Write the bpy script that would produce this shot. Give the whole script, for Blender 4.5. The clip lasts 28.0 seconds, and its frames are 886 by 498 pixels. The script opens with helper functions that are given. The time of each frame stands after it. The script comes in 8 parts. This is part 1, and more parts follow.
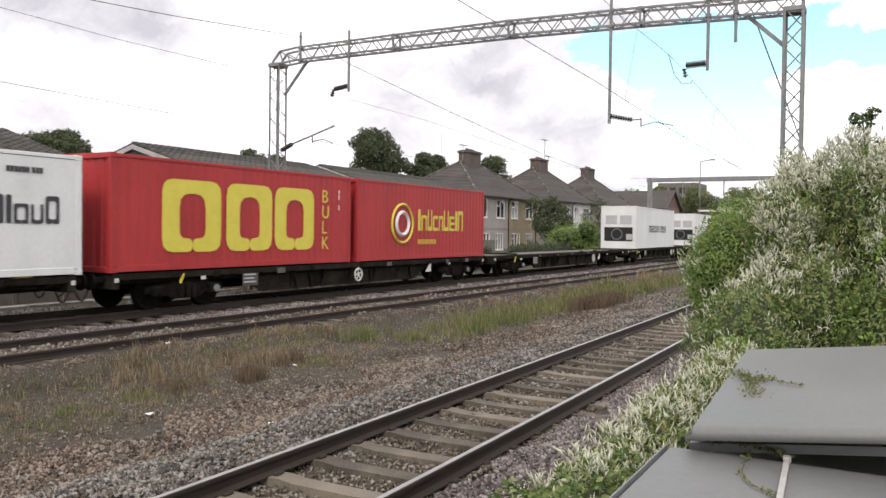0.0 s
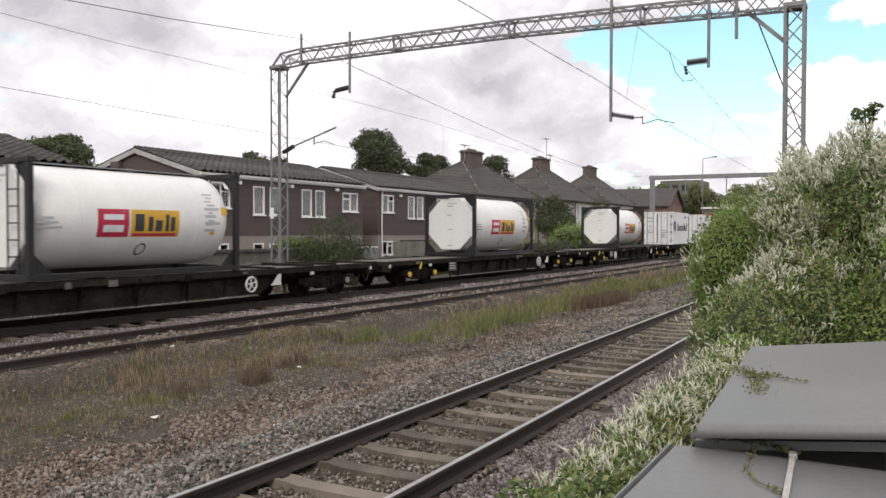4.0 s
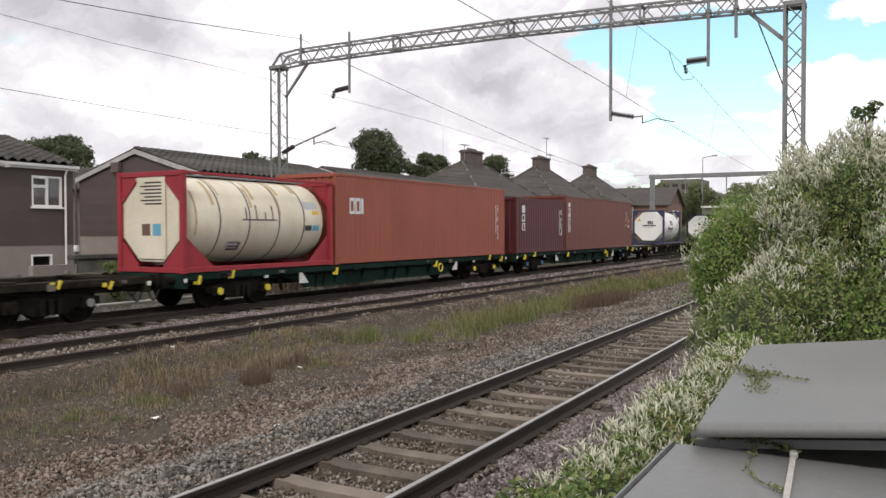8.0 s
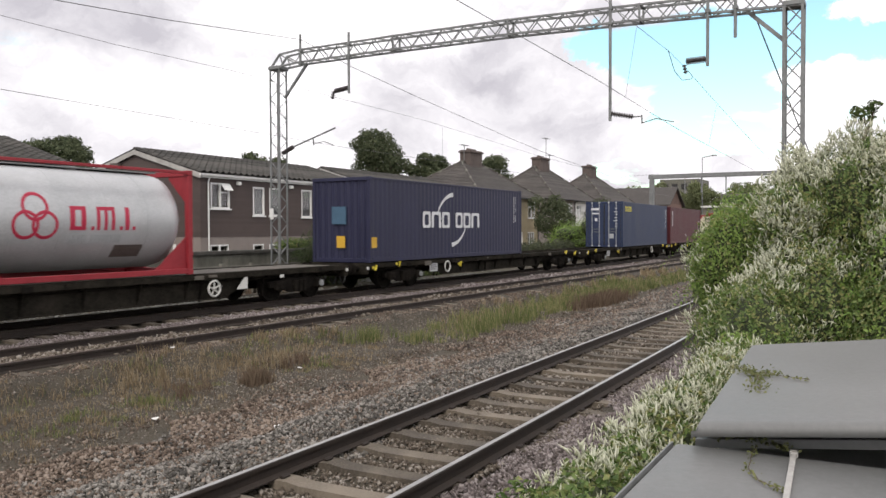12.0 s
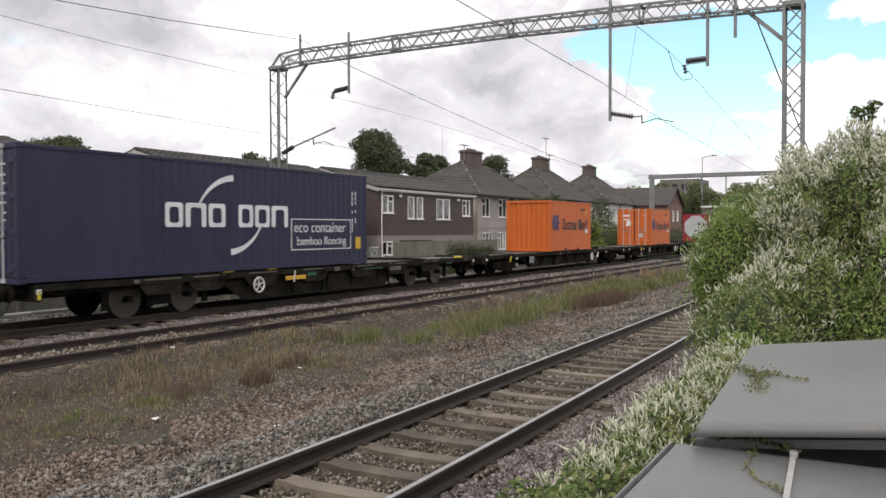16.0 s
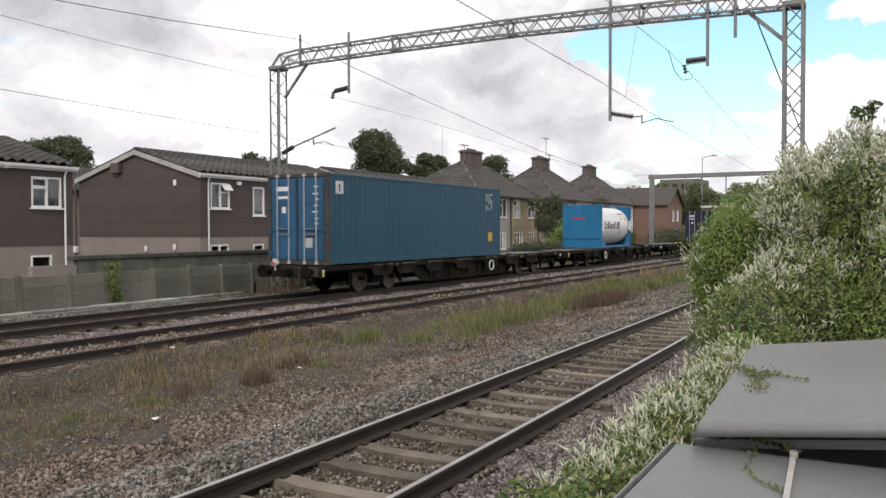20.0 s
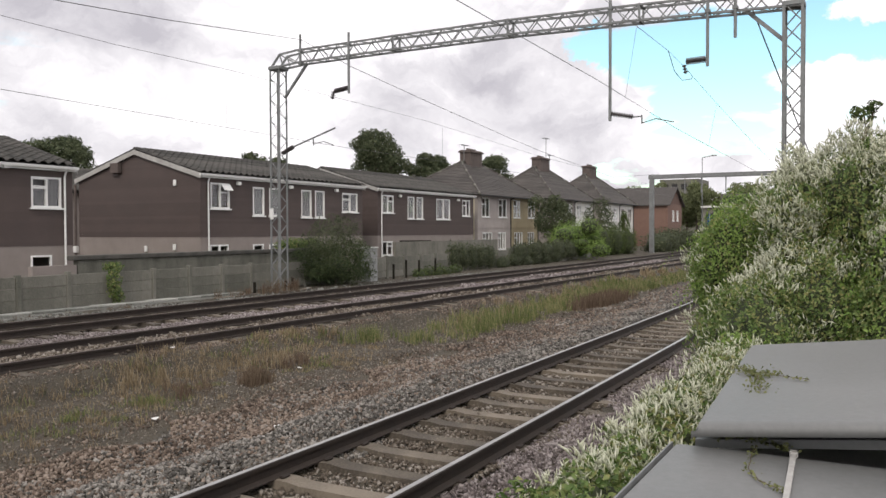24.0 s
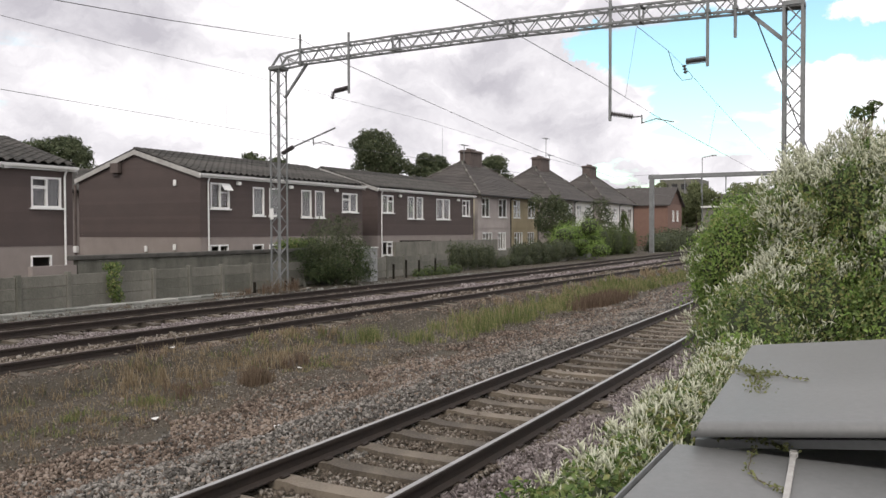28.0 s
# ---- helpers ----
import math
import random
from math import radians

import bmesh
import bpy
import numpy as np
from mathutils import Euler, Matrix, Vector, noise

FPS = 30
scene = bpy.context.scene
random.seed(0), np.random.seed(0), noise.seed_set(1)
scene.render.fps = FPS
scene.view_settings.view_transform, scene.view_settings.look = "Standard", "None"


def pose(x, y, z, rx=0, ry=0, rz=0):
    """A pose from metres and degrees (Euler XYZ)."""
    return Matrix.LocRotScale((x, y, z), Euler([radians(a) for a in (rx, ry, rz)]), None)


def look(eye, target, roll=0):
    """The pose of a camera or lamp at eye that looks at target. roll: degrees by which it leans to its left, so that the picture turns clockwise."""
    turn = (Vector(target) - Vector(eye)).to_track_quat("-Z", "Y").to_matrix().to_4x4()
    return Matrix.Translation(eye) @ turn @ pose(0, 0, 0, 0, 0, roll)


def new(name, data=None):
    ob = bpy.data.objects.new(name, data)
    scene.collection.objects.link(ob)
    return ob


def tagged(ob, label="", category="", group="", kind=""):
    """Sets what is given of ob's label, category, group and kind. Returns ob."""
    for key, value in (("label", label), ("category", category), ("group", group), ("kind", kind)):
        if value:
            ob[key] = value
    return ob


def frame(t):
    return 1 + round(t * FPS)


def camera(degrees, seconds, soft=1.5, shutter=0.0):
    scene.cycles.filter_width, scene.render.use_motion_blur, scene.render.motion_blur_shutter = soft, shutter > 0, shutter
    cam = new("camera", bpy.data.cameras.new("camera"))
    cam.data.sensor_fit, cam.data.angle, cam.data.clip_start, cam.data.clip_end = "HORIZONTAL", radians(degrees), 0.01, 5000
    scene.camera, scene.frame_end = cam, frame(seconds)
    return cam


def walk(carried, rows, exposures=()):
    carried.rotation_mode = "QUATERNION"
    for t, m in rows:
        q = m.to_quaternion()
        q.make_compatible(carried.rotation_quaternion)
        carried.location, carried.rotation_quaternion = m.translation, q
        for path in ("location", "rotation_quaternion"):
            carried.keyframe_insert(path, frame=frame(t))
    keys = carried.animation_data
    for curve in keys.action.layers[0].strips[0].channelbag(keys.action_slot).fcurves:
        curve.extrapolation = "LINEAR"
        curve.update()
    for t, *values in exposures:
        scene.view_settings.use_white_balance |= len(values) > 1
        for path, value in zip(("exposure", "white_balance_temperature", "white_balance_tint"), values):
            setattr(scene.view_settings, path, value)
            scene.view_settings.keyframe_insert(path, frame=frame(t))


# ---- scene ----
# The camera stands on a support beside the line and settles in its first seconds.
EYE = (0.0, 0.0, 2.125)


def aim(yaw, pitch, roll):
    a, b = radians(yaw), radians(pitch)
    way = Vector((math.cos(a) * math.cos(b), math.sin(a) * math.cos(b), math.sin(b)))
    return look(EYE, Vector(EYE) + way, roll)


cam = camera(57.22, 28.0, 1.5, 0.1)
walk(cam, [
    (0.0, aim(28.600, -1.317, 0.773)), (0.5, aim(28.769, -1.295, 0.775)), (1.0, aim(28.774, -1.303, 0.742)),
    (1.5, aim(28.790, -1.297, 0.471)), (2.0, aim(28.801, -1.310, 0.396)), (2.5, aim(28.798, -1.318, 0.340)),
    (3.0, aim(28.801, -1.327, 0.263)), (3.5, aim(28.806, -1.310, 0.173)), (5.5, aim(28.803, -1.315, 0.034)),
    (6.0, aim(28.808, -1.326, 0.003)), (8.0, aim(28.820, -1.320, -0.075)), (10.0, aim(28.814, -1.323, -0.015)),
    (11.5, aim(28.823, -1.316, -0.100)), (12.0, aim(28.799, -1.301, -0.162)), (16.0, aim(28.799, -1.301, -0.162)),
    (17.5, aim(28.846, -1.297, -0.179)), (20.0, aim(28.799, -1.302, -0.159)), (28.0, aim(28.794, -1.298, -0.154))],
    exposures=[(0.0, 0.21), (1.0, 0.11), (2.0, 0.06), (3.0, 0.01), (6.0, -0.05), (9.0, -0.04), (10.0, 0.02), (11.0, 0.0), (12.0, 0.05), (12.5, 0.03), (14.5, -0.05), (15.0, -0.06), (28.0, -0.05)])

# ---- sky and sun ----
SUN_AZ, SUN_EL = radians(199), radians(42)     # azimuth from +x towards +y


def node(nt, kind, **kw):
    n = nt.nodes.new(kind)
    for k, v in kw.items():
        n.inputs[k.replace("_", " ")].default_value = v
    return n


def make_world():
    world = bpy.data.worlds.new("sky")
    scene.world = world
    world.use_nodes = True
    nt = world.node_tree
    nt.nodes.clear()
    out = nt.nodes.new("ShaderNodeOutputWorld")
    bg = nt.nodes.new("ShaderNodeBackground")
    bg.inputs["Strength"].default_value = 0.1
    sky = nt.nodes.new("ShaderNodeTexSky")
    sky.sky_type, sky.sun_disc = "NISHITA", False
    sky.sun_elevation, sky.sun_rotation = SUN_EL, math.pi / 2 - SUN_AZ
    co = nt.nodes.new("ShaderNodeTexCoord")
    sep = nt.nodes.new("ShaderNodeSeparateXYZ")
    nt.links.new(co.outputs["Generated"], sep.inputs[0])
    # flat cloud layer: direction divided by its height
    up = nt.nodes.new("ShaderNodeMath"); up.operation = "MAXIMUM"; up.inputs[1].default_value = 0.0
    nt.links.new(sep.outputs["Z"], up.inputs[0])
    add = nt.nodes.new("ShaderNodeMath"); add.operation = "ADD"; add.inputs[1].default_value = 0.13
    nt.links.new(up.outputs[0], add.inputs[0])
    div = nt.nodes.new("ShaderNodeVectorMath"); div.operation = "DIVIDE"
    nt.links.new(co.outputs["Generated"], div.inputs[0])
    comb = nt.nodes.new("ShaderNodeCombineXYZ")
    for i in range(3):
        nt.links.new(add.outputs[0], comb.inputs[i])
    nt.links.new(comb.outputs[0], div.inputs[1])
    flat = nt.nodes.new("ShaderNodeVectorMath"); flat.operation = "MULTIPLY"
    flat.inputs[1].default_value = (1, 1, 0.25)
    nt.links.new(div.outputs[0], flat.inputs[0])
    # ragged edges: the way is jostled before the cloud banks are laid out
    jostle = node(nt, "ShaderNodeTexNoise", Scale=9.0, Detail=6.0, Roughness=0.6)
    nt.links.new(co.outputs["Generated"], jostle.inputs["Vector"])
    mid = nt.nodes.new("ShaderNodeVectorMath"); mid.operation = "SUBTRACT"; mid.inputs[1].default_value = (0.5, 0.5, 0.5)
    nt.links.new(jostle.outputs["Color"], mid.inputs[0])
    amp = nt.nodes.new("ShaderNodeVectorMath"); amp.operation = "SCALE"; amp.inputs["Scale"].default_value = 0.11
    nt.links.new(mid.outputs[0], amp.inputs[0])
    ways = nt.nodes.new("ShaderNodeVectorMath"); ways.operation = "ADD"
    nt.links.new(co.outputs["Generated"], ways.inputs[0]); nt.links.new(amp.outputs[0], ways.inputs[1])
    squat = nt.nodes.new("ShaderNodeVectorMath"); squat.operation = "MULTIPLY"; squat.inputs[1].default_value = (1, 1, 2)
    nt.links.new(ways.outputs[0], squat.inputs[0])

    def banks(base, lobes):
        """Adds soft flattened lobes (way, radius, amount) to a value."""
        for way, r, amount in lobes:
            dist = nt.nodes.new("ShaderNodeVectorMath"); dist.operation = "DISTANCE"
            dist.inputs[1].default_value = (way[0], way[1], 2 * way[2])
            nt.links.new(squat.outputs[0], dist.inputs[0])
            fall = nt.nodes.new("ShaderNodeMapRange"); fall.interpolation_type = "SMOOTHSTEP"
            fall.inputs["From Min"].default_value, fall.inputs["From Max"].default_value = r * 1.25, r * 0.45
            fall.inputs["To Min"].default_value, fall.inputs["To Max"].default_value = 0.0, amount
            nt.links.new(dist.outputs["Value"], fall.inputs["Value"])
            total = nt.nodes.new("ShaderNodeMath"); total.operation = "ADD"
            nt.links.new(base, total.inputs[0]); nt.links.new(fall.outputs[0], total.inputs[1])
            base = total.outputs[0]
        return base
    # cover: torn open towards the end of the line
    cover = node(nt, "ShaderNodeTexNoise", Scale=1.7, Detail=8.0, Roughness=0.55, Distortion=0.3)
    nt.links.new(flat.outputs[0], cover.inputs["Vector"])
    thick = banks(cover.outputs["Fac"], [((0.961, 0.197, 0.193), 0.115, -0.3), ((0.977, 0.052, 0.205), 0.10, -0.3), ((0.976, 0.180, 0.128), 0.09, -0.22), ((0.925, 0.313, 0.215), 0.045, -0.42),
                                         ((0.959, 0.275, 0.063), 0.04, -0.14), ((0.985, 0.036, 0.160), 0.06, 0.3), ((0.974, 0.017, 0.235), 0.035, 0.25), ((0.966, 0.23, 0.118), 0.04, 0.14), ((0.93, 0.33, 0.14), 0.08, 0.2), ((0.83, 0.52, 0.2), 0.3, 0.25)])
    mask = nt.nodes.new("ShaderNodeMapRange")
    mask.interpolation_type = "SMOOTHSTEP"
    mask.inputs["From Min"].default_value, mask.inputs["From Max"].default_value = 0.27, 0.42
    nt.links.new(thick, mask.inputs["Value"])
    # shade of the cloud bases
    tone = node(nt, "ShaderNodeTexNoise", Scale=5.2, Detail=8.0, Roughness=0.58, Distortion=0.3)
    nt.links.new(squat.outputs[0], tone.inputs["Vector"])
    shade = banks(tone.outputs["Fac"], [((0.871, 0.465, 0.150), 0.15, -0.12), ((0.622, 0.762, 0.175), 0.2, -0.10), ((0.894, 0.401, 0.205), 0.07, -0.10), ((0.59, 0.767, 0.262), 0.14, -0.16), ((0.93, 0.343, 0.134), 0.06, -0.12),
                                        ((0.771, 0.593, 0.242), 0.09, 0.14), ((0.72, 0.66, 0.14), 0.07, 0.12)])
    ramp = nt.nodes.new("ShaderNodeValToRGB")
    ramp.color_ramp.elements[0].position, ramp.color_ramp.elements[0].color = 0.20, (6.2, 5.95, 6.5, 1)
    ramp.color_ramp.elements[1].position, ramp.color_ramp.elements[1].color = 0.60, (14.2, 13.8, 14.0, 1)
    ramp.color_ramp.elements.new(0.41).color = (9.5, 9.2, 9.6, 1)
    nt.links.new(shade, ramp.inputs[0])
    blue = nt.nodes.new("ShaderNodeMix"); blue.data_type = "RGBA"; blue.blend_type = "MULTIPLY"
    blue.inputs["Factor"].default_value = 1.0
    blue.inputs["B"].default_value = (2.1, 2.4, 2.0, 1)
    nt.links.new(sky.outputs[0], blue.inputs["A"])
    mix = nt.nodes.new("ShaderNodeMix"); mix.data_type = "RGBA"
    nt.links.new(mask.outputs[0], mix.inputs["Factor"])
    nt.links.new(blue.outputs["Result"], mix.inputs["A"])
    nt.links.new(ramp.outputs[0], mix.inputs["B"])
    nt.links.new(mix.outputs["Result"], bg.inputs["Color"])
    nt.links.new(bg.outputs[0], out.inputs[0])


make_world()
sun_data = bpy.data.lights.new("sun", "SUN")
sun_data.energy, sun_data.angle, sun_data.color = 1.6, radians(16), (1.0, 0.915, 0.82)
sun = new("sun", sun_data)
sun_way = Vector((math.cos(SUN_AZ) * math.cos(SUN_EL), math.sin(SUN_AZ) * math.cos(SUN_EL), math.sin(SUN_EL)))
sun.matrix_world = look(sun_way * 60, (0, 0, 0))


# ---- materials ----
def mat(name, dark, light, rough=0.8, scale=2.0, fine=40.0, bump=0.3, metal=0.0, vary=0.0, stretch=(1, 1, 1), spec=0.5, depth=0.01):
    """A surface with broad stains and fine grain between two colours; vary: how far single pieces differ."""
    m = bpy.data.materials.new(name)
    m.use_nodes = True
    nt = m.node_tree
    b = nt.nodes["Principled BSDF"]
    b.inputs["Metallic"].default_value = metal
    b.inputs["Specular IOR Level"].default_value = spec
    co = nt.nodes.new("ShaderNodeTexCoord")
    mp = nt.nodes.new("ShaderNodeMapping")
    mp.inputs["Scale"].default_value = stretch
    nt.links.new(co.outputs["Object"], mp.inputs[0])
    broad = node(nt, "ShaderNodeTexNoise", Scale=scale, Detail=5.0, Roughness=0.6)
    grain = node(nt, "ShaderNodeTexNoise", Scale=fine, Detail=4.0, Roughness=0.7)
    for n in (broad, grain):
        nt.links.new(mp.outputs[0], n.inputs["Vector"])
    mixer = nt.nodes.new("ShaderNodeMath"); mixer.operation = "MULTIPLY_ADD"
    mixer.inputs[1].default_value = 0.45
    half = nt.nodes.new("ShaderNodeMath"); half.operation = "MULTIPLY"; half.inputs[1].default_value = 0.55
    nt.links.new(broad.outputs["Fac"], half.inputs[0])
    nt.links.new(grain.outputs["Fac"], mixer.inputs[0])
    nt.links.new(half.outputs[0], mixer.inputs[2])
    fac = mixer.outputs[0]
    if vary:
        info = nt.nodes.new("ShaderNodeObjectInfo")
        vr = nt.nodes.new("ShaderNodeMath"); vr.operation = "MULTIPLY_ADD"
        vr.inputs[1].default_value, vr.inputs[2].default_value = vary, -vary / 2
        nt.links.new(info.outputs["Random"], vr.inputs[0])
        ad = nt.nodes.new("ShaderNodeMath"); ad.operation = "ADD"
        nt.links.new(fac, ad.inputs[0]); nt.links.new(vr.outputs[0], ad.inputs[1])
        fac = ad.outputs[0]
    ramp = nt.nodes.new("ShaderNodeValToRGB")
    ramp.color_ramp.elements[0].position, ramp.color_ramp.elements[0].color = 0.32, (*dark, 1)
    ramp.color_ramp.elements[1].position, ramp.color_ramp.elements[1].color = 0.68, (*light, 1)
    nt.links.new(fac, ramp.inputs[0])
    nt.links.new(ramp.outputs[0], b.inputs["Base Color"])
    rr = nt.nodes.new("ShaderNodeMapRange")
    rr.inputs["To Min"].default_value, rr.inputs["To Max"].default_value = max(0.05, rough - 0.12), min(1.0, rough + 0.12)
    nt.links.new(broad.outputs["Fac"], rr.inputs["Value"])
    nt.links.new(rr.outputs[0], b.inputs["Roughness"])
    if bump:
        bp = nt.nodes.new("ShaderNodeBump")
        bp.inputs["Strength"].default_value, bp.inputs["Distance"].default_value = bump, depth
        nt.links.new(grain.outputs["Fac"], bp.inputs["Height"])
        nt.links.new(bp.outputs[0], b.inputs["Normal"])
    return m


def island_mat(name, stops, rough=0.85, spec=0.3, through_light=0.0, fine=60.0):
    """Colours that differ from piece to piece of one joined mesh."""
    m = bpy.data.materials.new(name)
    m.use_nodes = True
    nt = m.node_tree
    b = nt.nodes["Principled BSDF"]
    b.inputs["Roughness"].default_value = rough
    b.inputs["Specular IOR Level"].default_value = spec
    geo = nt.nodes.new("ShaderNodeNewGeometry")
    co = nt.nodes.new("ShaderNodeTexCoord")
    big = node(nt, "ShaderNodeTexNoise", Scale=0.7, Detail=3.0)
    gr = node(nt, "ShaderNodeTexNoise", Scale=fine, Detail=3.0)
    nt.links.new(co.outputs["Object"], big.inputs["Vector"]); nt.links.new(co.outputs["Object"], gr.inputs["Vector"])
    a = nt.nodes.new("ShaderNodeMath"); a.operation = "MULTIPLY_ADD"; a.inputs[1].default_value = 0.5
    a2 = nt.nodes.new("ShaderNodeMath"); a2.operation = "MULTIPLY_ADD"; a2.inputs[1].default_value = 0.7; a2.inputs[2].default_value = -0.22
    nt.links.new(big.outputs["Fac"], a.inputs[0])
    nt.links.new(gr.outputs["Fac"], a2.inputs[0])
    sm = nt.nodes.new("ShaderNodeMath"); sm.operation = "MULTIPLY_ADD"; sm.inputs[1].default_value = 0.6
    nt.links.new(geo.outputs["Random Per Island"], sm.inputs[0]); nt.links.new(a2.outputs[0], sm.inputs[2])
    nt.links.new(sm.outputs[0], a.inputs[2])
    ramp = nt.nodes.new("ShaderNodeValToRGB")
    els = ramp.color_ramp.elements
    while len(els) < len(stops):
        els.new(0.5)
    for e, (pos, col) in zip(els, stops):
        e.position, e.color = pos, (*col, 1)
    nt.links.new(a.outputs[0], ramp.inputs[0])
    nt.links.new(ramp.outputs[0], b.inputs["Base Color"])
    if through_light:
        tr = nt.nodes.new("ShaderNodeBsdfTranslucent")
        nt.links.new(ramp.outputs[0], tr.inputs["Color"])
        mx = nt.nodes.new("ShaderNodeMixShader"); mx.inputs[0].default_value = through_light
        nt.links.new(b.outputs[0], mx.inputs[1]); nt.links.new(tr.outputs[0], mx.inputs[2])
        nt.links.new(mx.outputs[0], nt.nodes["Material Output"].inputs["Surface"])
    return m


def paint(name, c, rough=0.5, wear=0.25, scale=1.2):
    d = tuple(v * (1 - wear) for v in c)
    l = tuple(min(0.9, v * (1 + wear * 0.5) + 0.01) for v in c)
    return mat(name, d, l, rough, scale, 30.0, 0.08, stretch=(1, 1, 0.35), spec=0.3)


GALV = mat("galvanised_steel", (0.13, 0.135, 0.135), (0.27, 0.28, 0.28), 0.6, 3, 30, 0.1, 0.35)
RUST = mat("rusty_rail", (0.012, 0.0085, 0.0065), (0.038, 0.026, 0.020), 0.85, 4, 50, 0.3)
SHINE = mat("polished_railhead", (0.27, 0.26, 0.25), (0.47, 0.465, 0.46), 0.42, 3, 40, 0.02, 0.7)
DULLHEAD = mat("dull_brown_railhead", (0.034, 0.022, 0.018), (0.085, 0.058, 0.049), 0.55, 3, 40, 0.05, 0.3)
WEATHERWOOD = mat("weathered_white_timber", (0.25, 0.24, 0.225), (0.48, 0.47, 0.45), 0.8, 3, 30, 0.2)
WIRE = mat("dark_wire", (0.05, 0.05, 0.05), (0.10, 0.10, 0.10), 0.6, 5, 40, 0.0)
INSUL = mat("brown_insulator", (0.03, 0.025, 0.025), (0.07, 0.06, 0.06), 0.35, 5, 30, 0.05)
CONC = mat("weathered_concrete", (0.062, 0.064, 0.050), (0.22, 0.21, 0.18), 0.9, 1.4, 35, 0.4, vary=0.14, stretch=(1.6, 1.6, 0.7))
SLEEPER = mat("sleeper_concrete", (0.062, 0.051, 0.039), (0.20, 0.168, 0.13), 0.9, 2.5, 40, 0.35, vary=0.3)
GROUND = mat("dirt_and_cinders", (0.020, 0.0165, 0.011), (0.100, 0.083, 0.057), 0.95, 1.6, 28, 1.0, depth=0.04)
BROWNCLAD = mat("brown_cladding", (0.058, 0.042, 0.038), (0.086, 0.064, 0.058), 0.75, 1.2, 30, 0.2, vary=0.14)
GREYRENDER = mat("grey_render", (0.20, 0.17, 0.155), (0.28, 0.245, 0.225), 0.9, 1.0, 30, 0.3)
UPVC = mat("white_upvc", (0.62, 0.62, 0.61), (0.82, 0.82, 0.80), 0.4, 2, 30, 0.03)
PANTILE = mat("grey_brown_pantile", (0.012, 0.0115, 0.0105), (0.083, 0.078, 0.070), 0.9, 1.6, 9, 0.6, vary=0.22)
SLATE = mat("plain_roof_tile", (0.044, 0.039, 0.036), (0.10, 0.089, 0.082), 0.85, 0.7, 14, 0.4, vary=0.2)
CURTAIN = mat("net_curtain", (0.05, 0.05, 0.053), (0.155, 0.155, 0.16), 0.9, 6, 40, 0.2, stretch=(3, 3, 0.3))
BRICKRED = mat("red_brick", (0.115, 0.070, 0.055), (0.195, 0.118, 0.092), 0.9, 2, 25, 0.4, vary=0.4)
STOCK = mat("brown_chimney_brick", (0.062, 0.048, 0.043), (0.135, 0.107, 0.096), 0.9, 2, 25, 0.4)
CREAM = mat("cream_render", (0.42, 0.38, 0.28), (0.58, 0.53, 0.42), 0.9, 1.0, 30, 0.3)
PINKGREY = mat("pink_grey_pebbledash", (0.27, 0.24, 0.225), (0.40, 0.36, 0.34), 0.95, 1.2, 60, 0.6)
YELLOWDASH = mat("ochre_pebbledash", (0.27, 0.225, 0.14), (0.39, 0.33, 0.215), 0.95, 1.2, 60, 0.6)
WHITEWALL = mat("white_painted_render", (0.58, 0.57, 0.53), (0.76, 0.75, 0.71), 0.9, 1.0, 40, 0.3)
LEADGREY = mat("grey_painted_steel", (0.120, 0.122, 0.120), (0.178, 0.180, 0.177), 0.5, 1.1, 45, 0.08)
COPING = mat("stained_coping", (0.022, 0.021, 0.019), (0.105, 0.10, 0.088), 0.9, 2.2, 25, 0.5)
BLACKGAP = mat("black_rubber", (0.012, 0.012, 0.012), (0.03, 0.03, 0.03), 0.7, 4, 30, 0.1)


def glass_mat():
    m = bpy.data.materials.new("window_glass")
    m.use_nodes = True
    b = m.node_tree.nodes["Principled BSDF"]
    b.inputs["Base Color"].default_value = (1.0, 1.0, 1.0, 1)
    b.inputs["Roughness"].default_value = 0.03
    b.inputs["Transmission Weight"].default_value = 1.0
    b.inputs["IOR"].default_value = 1.45
    return m


GLASS = glass_mat()


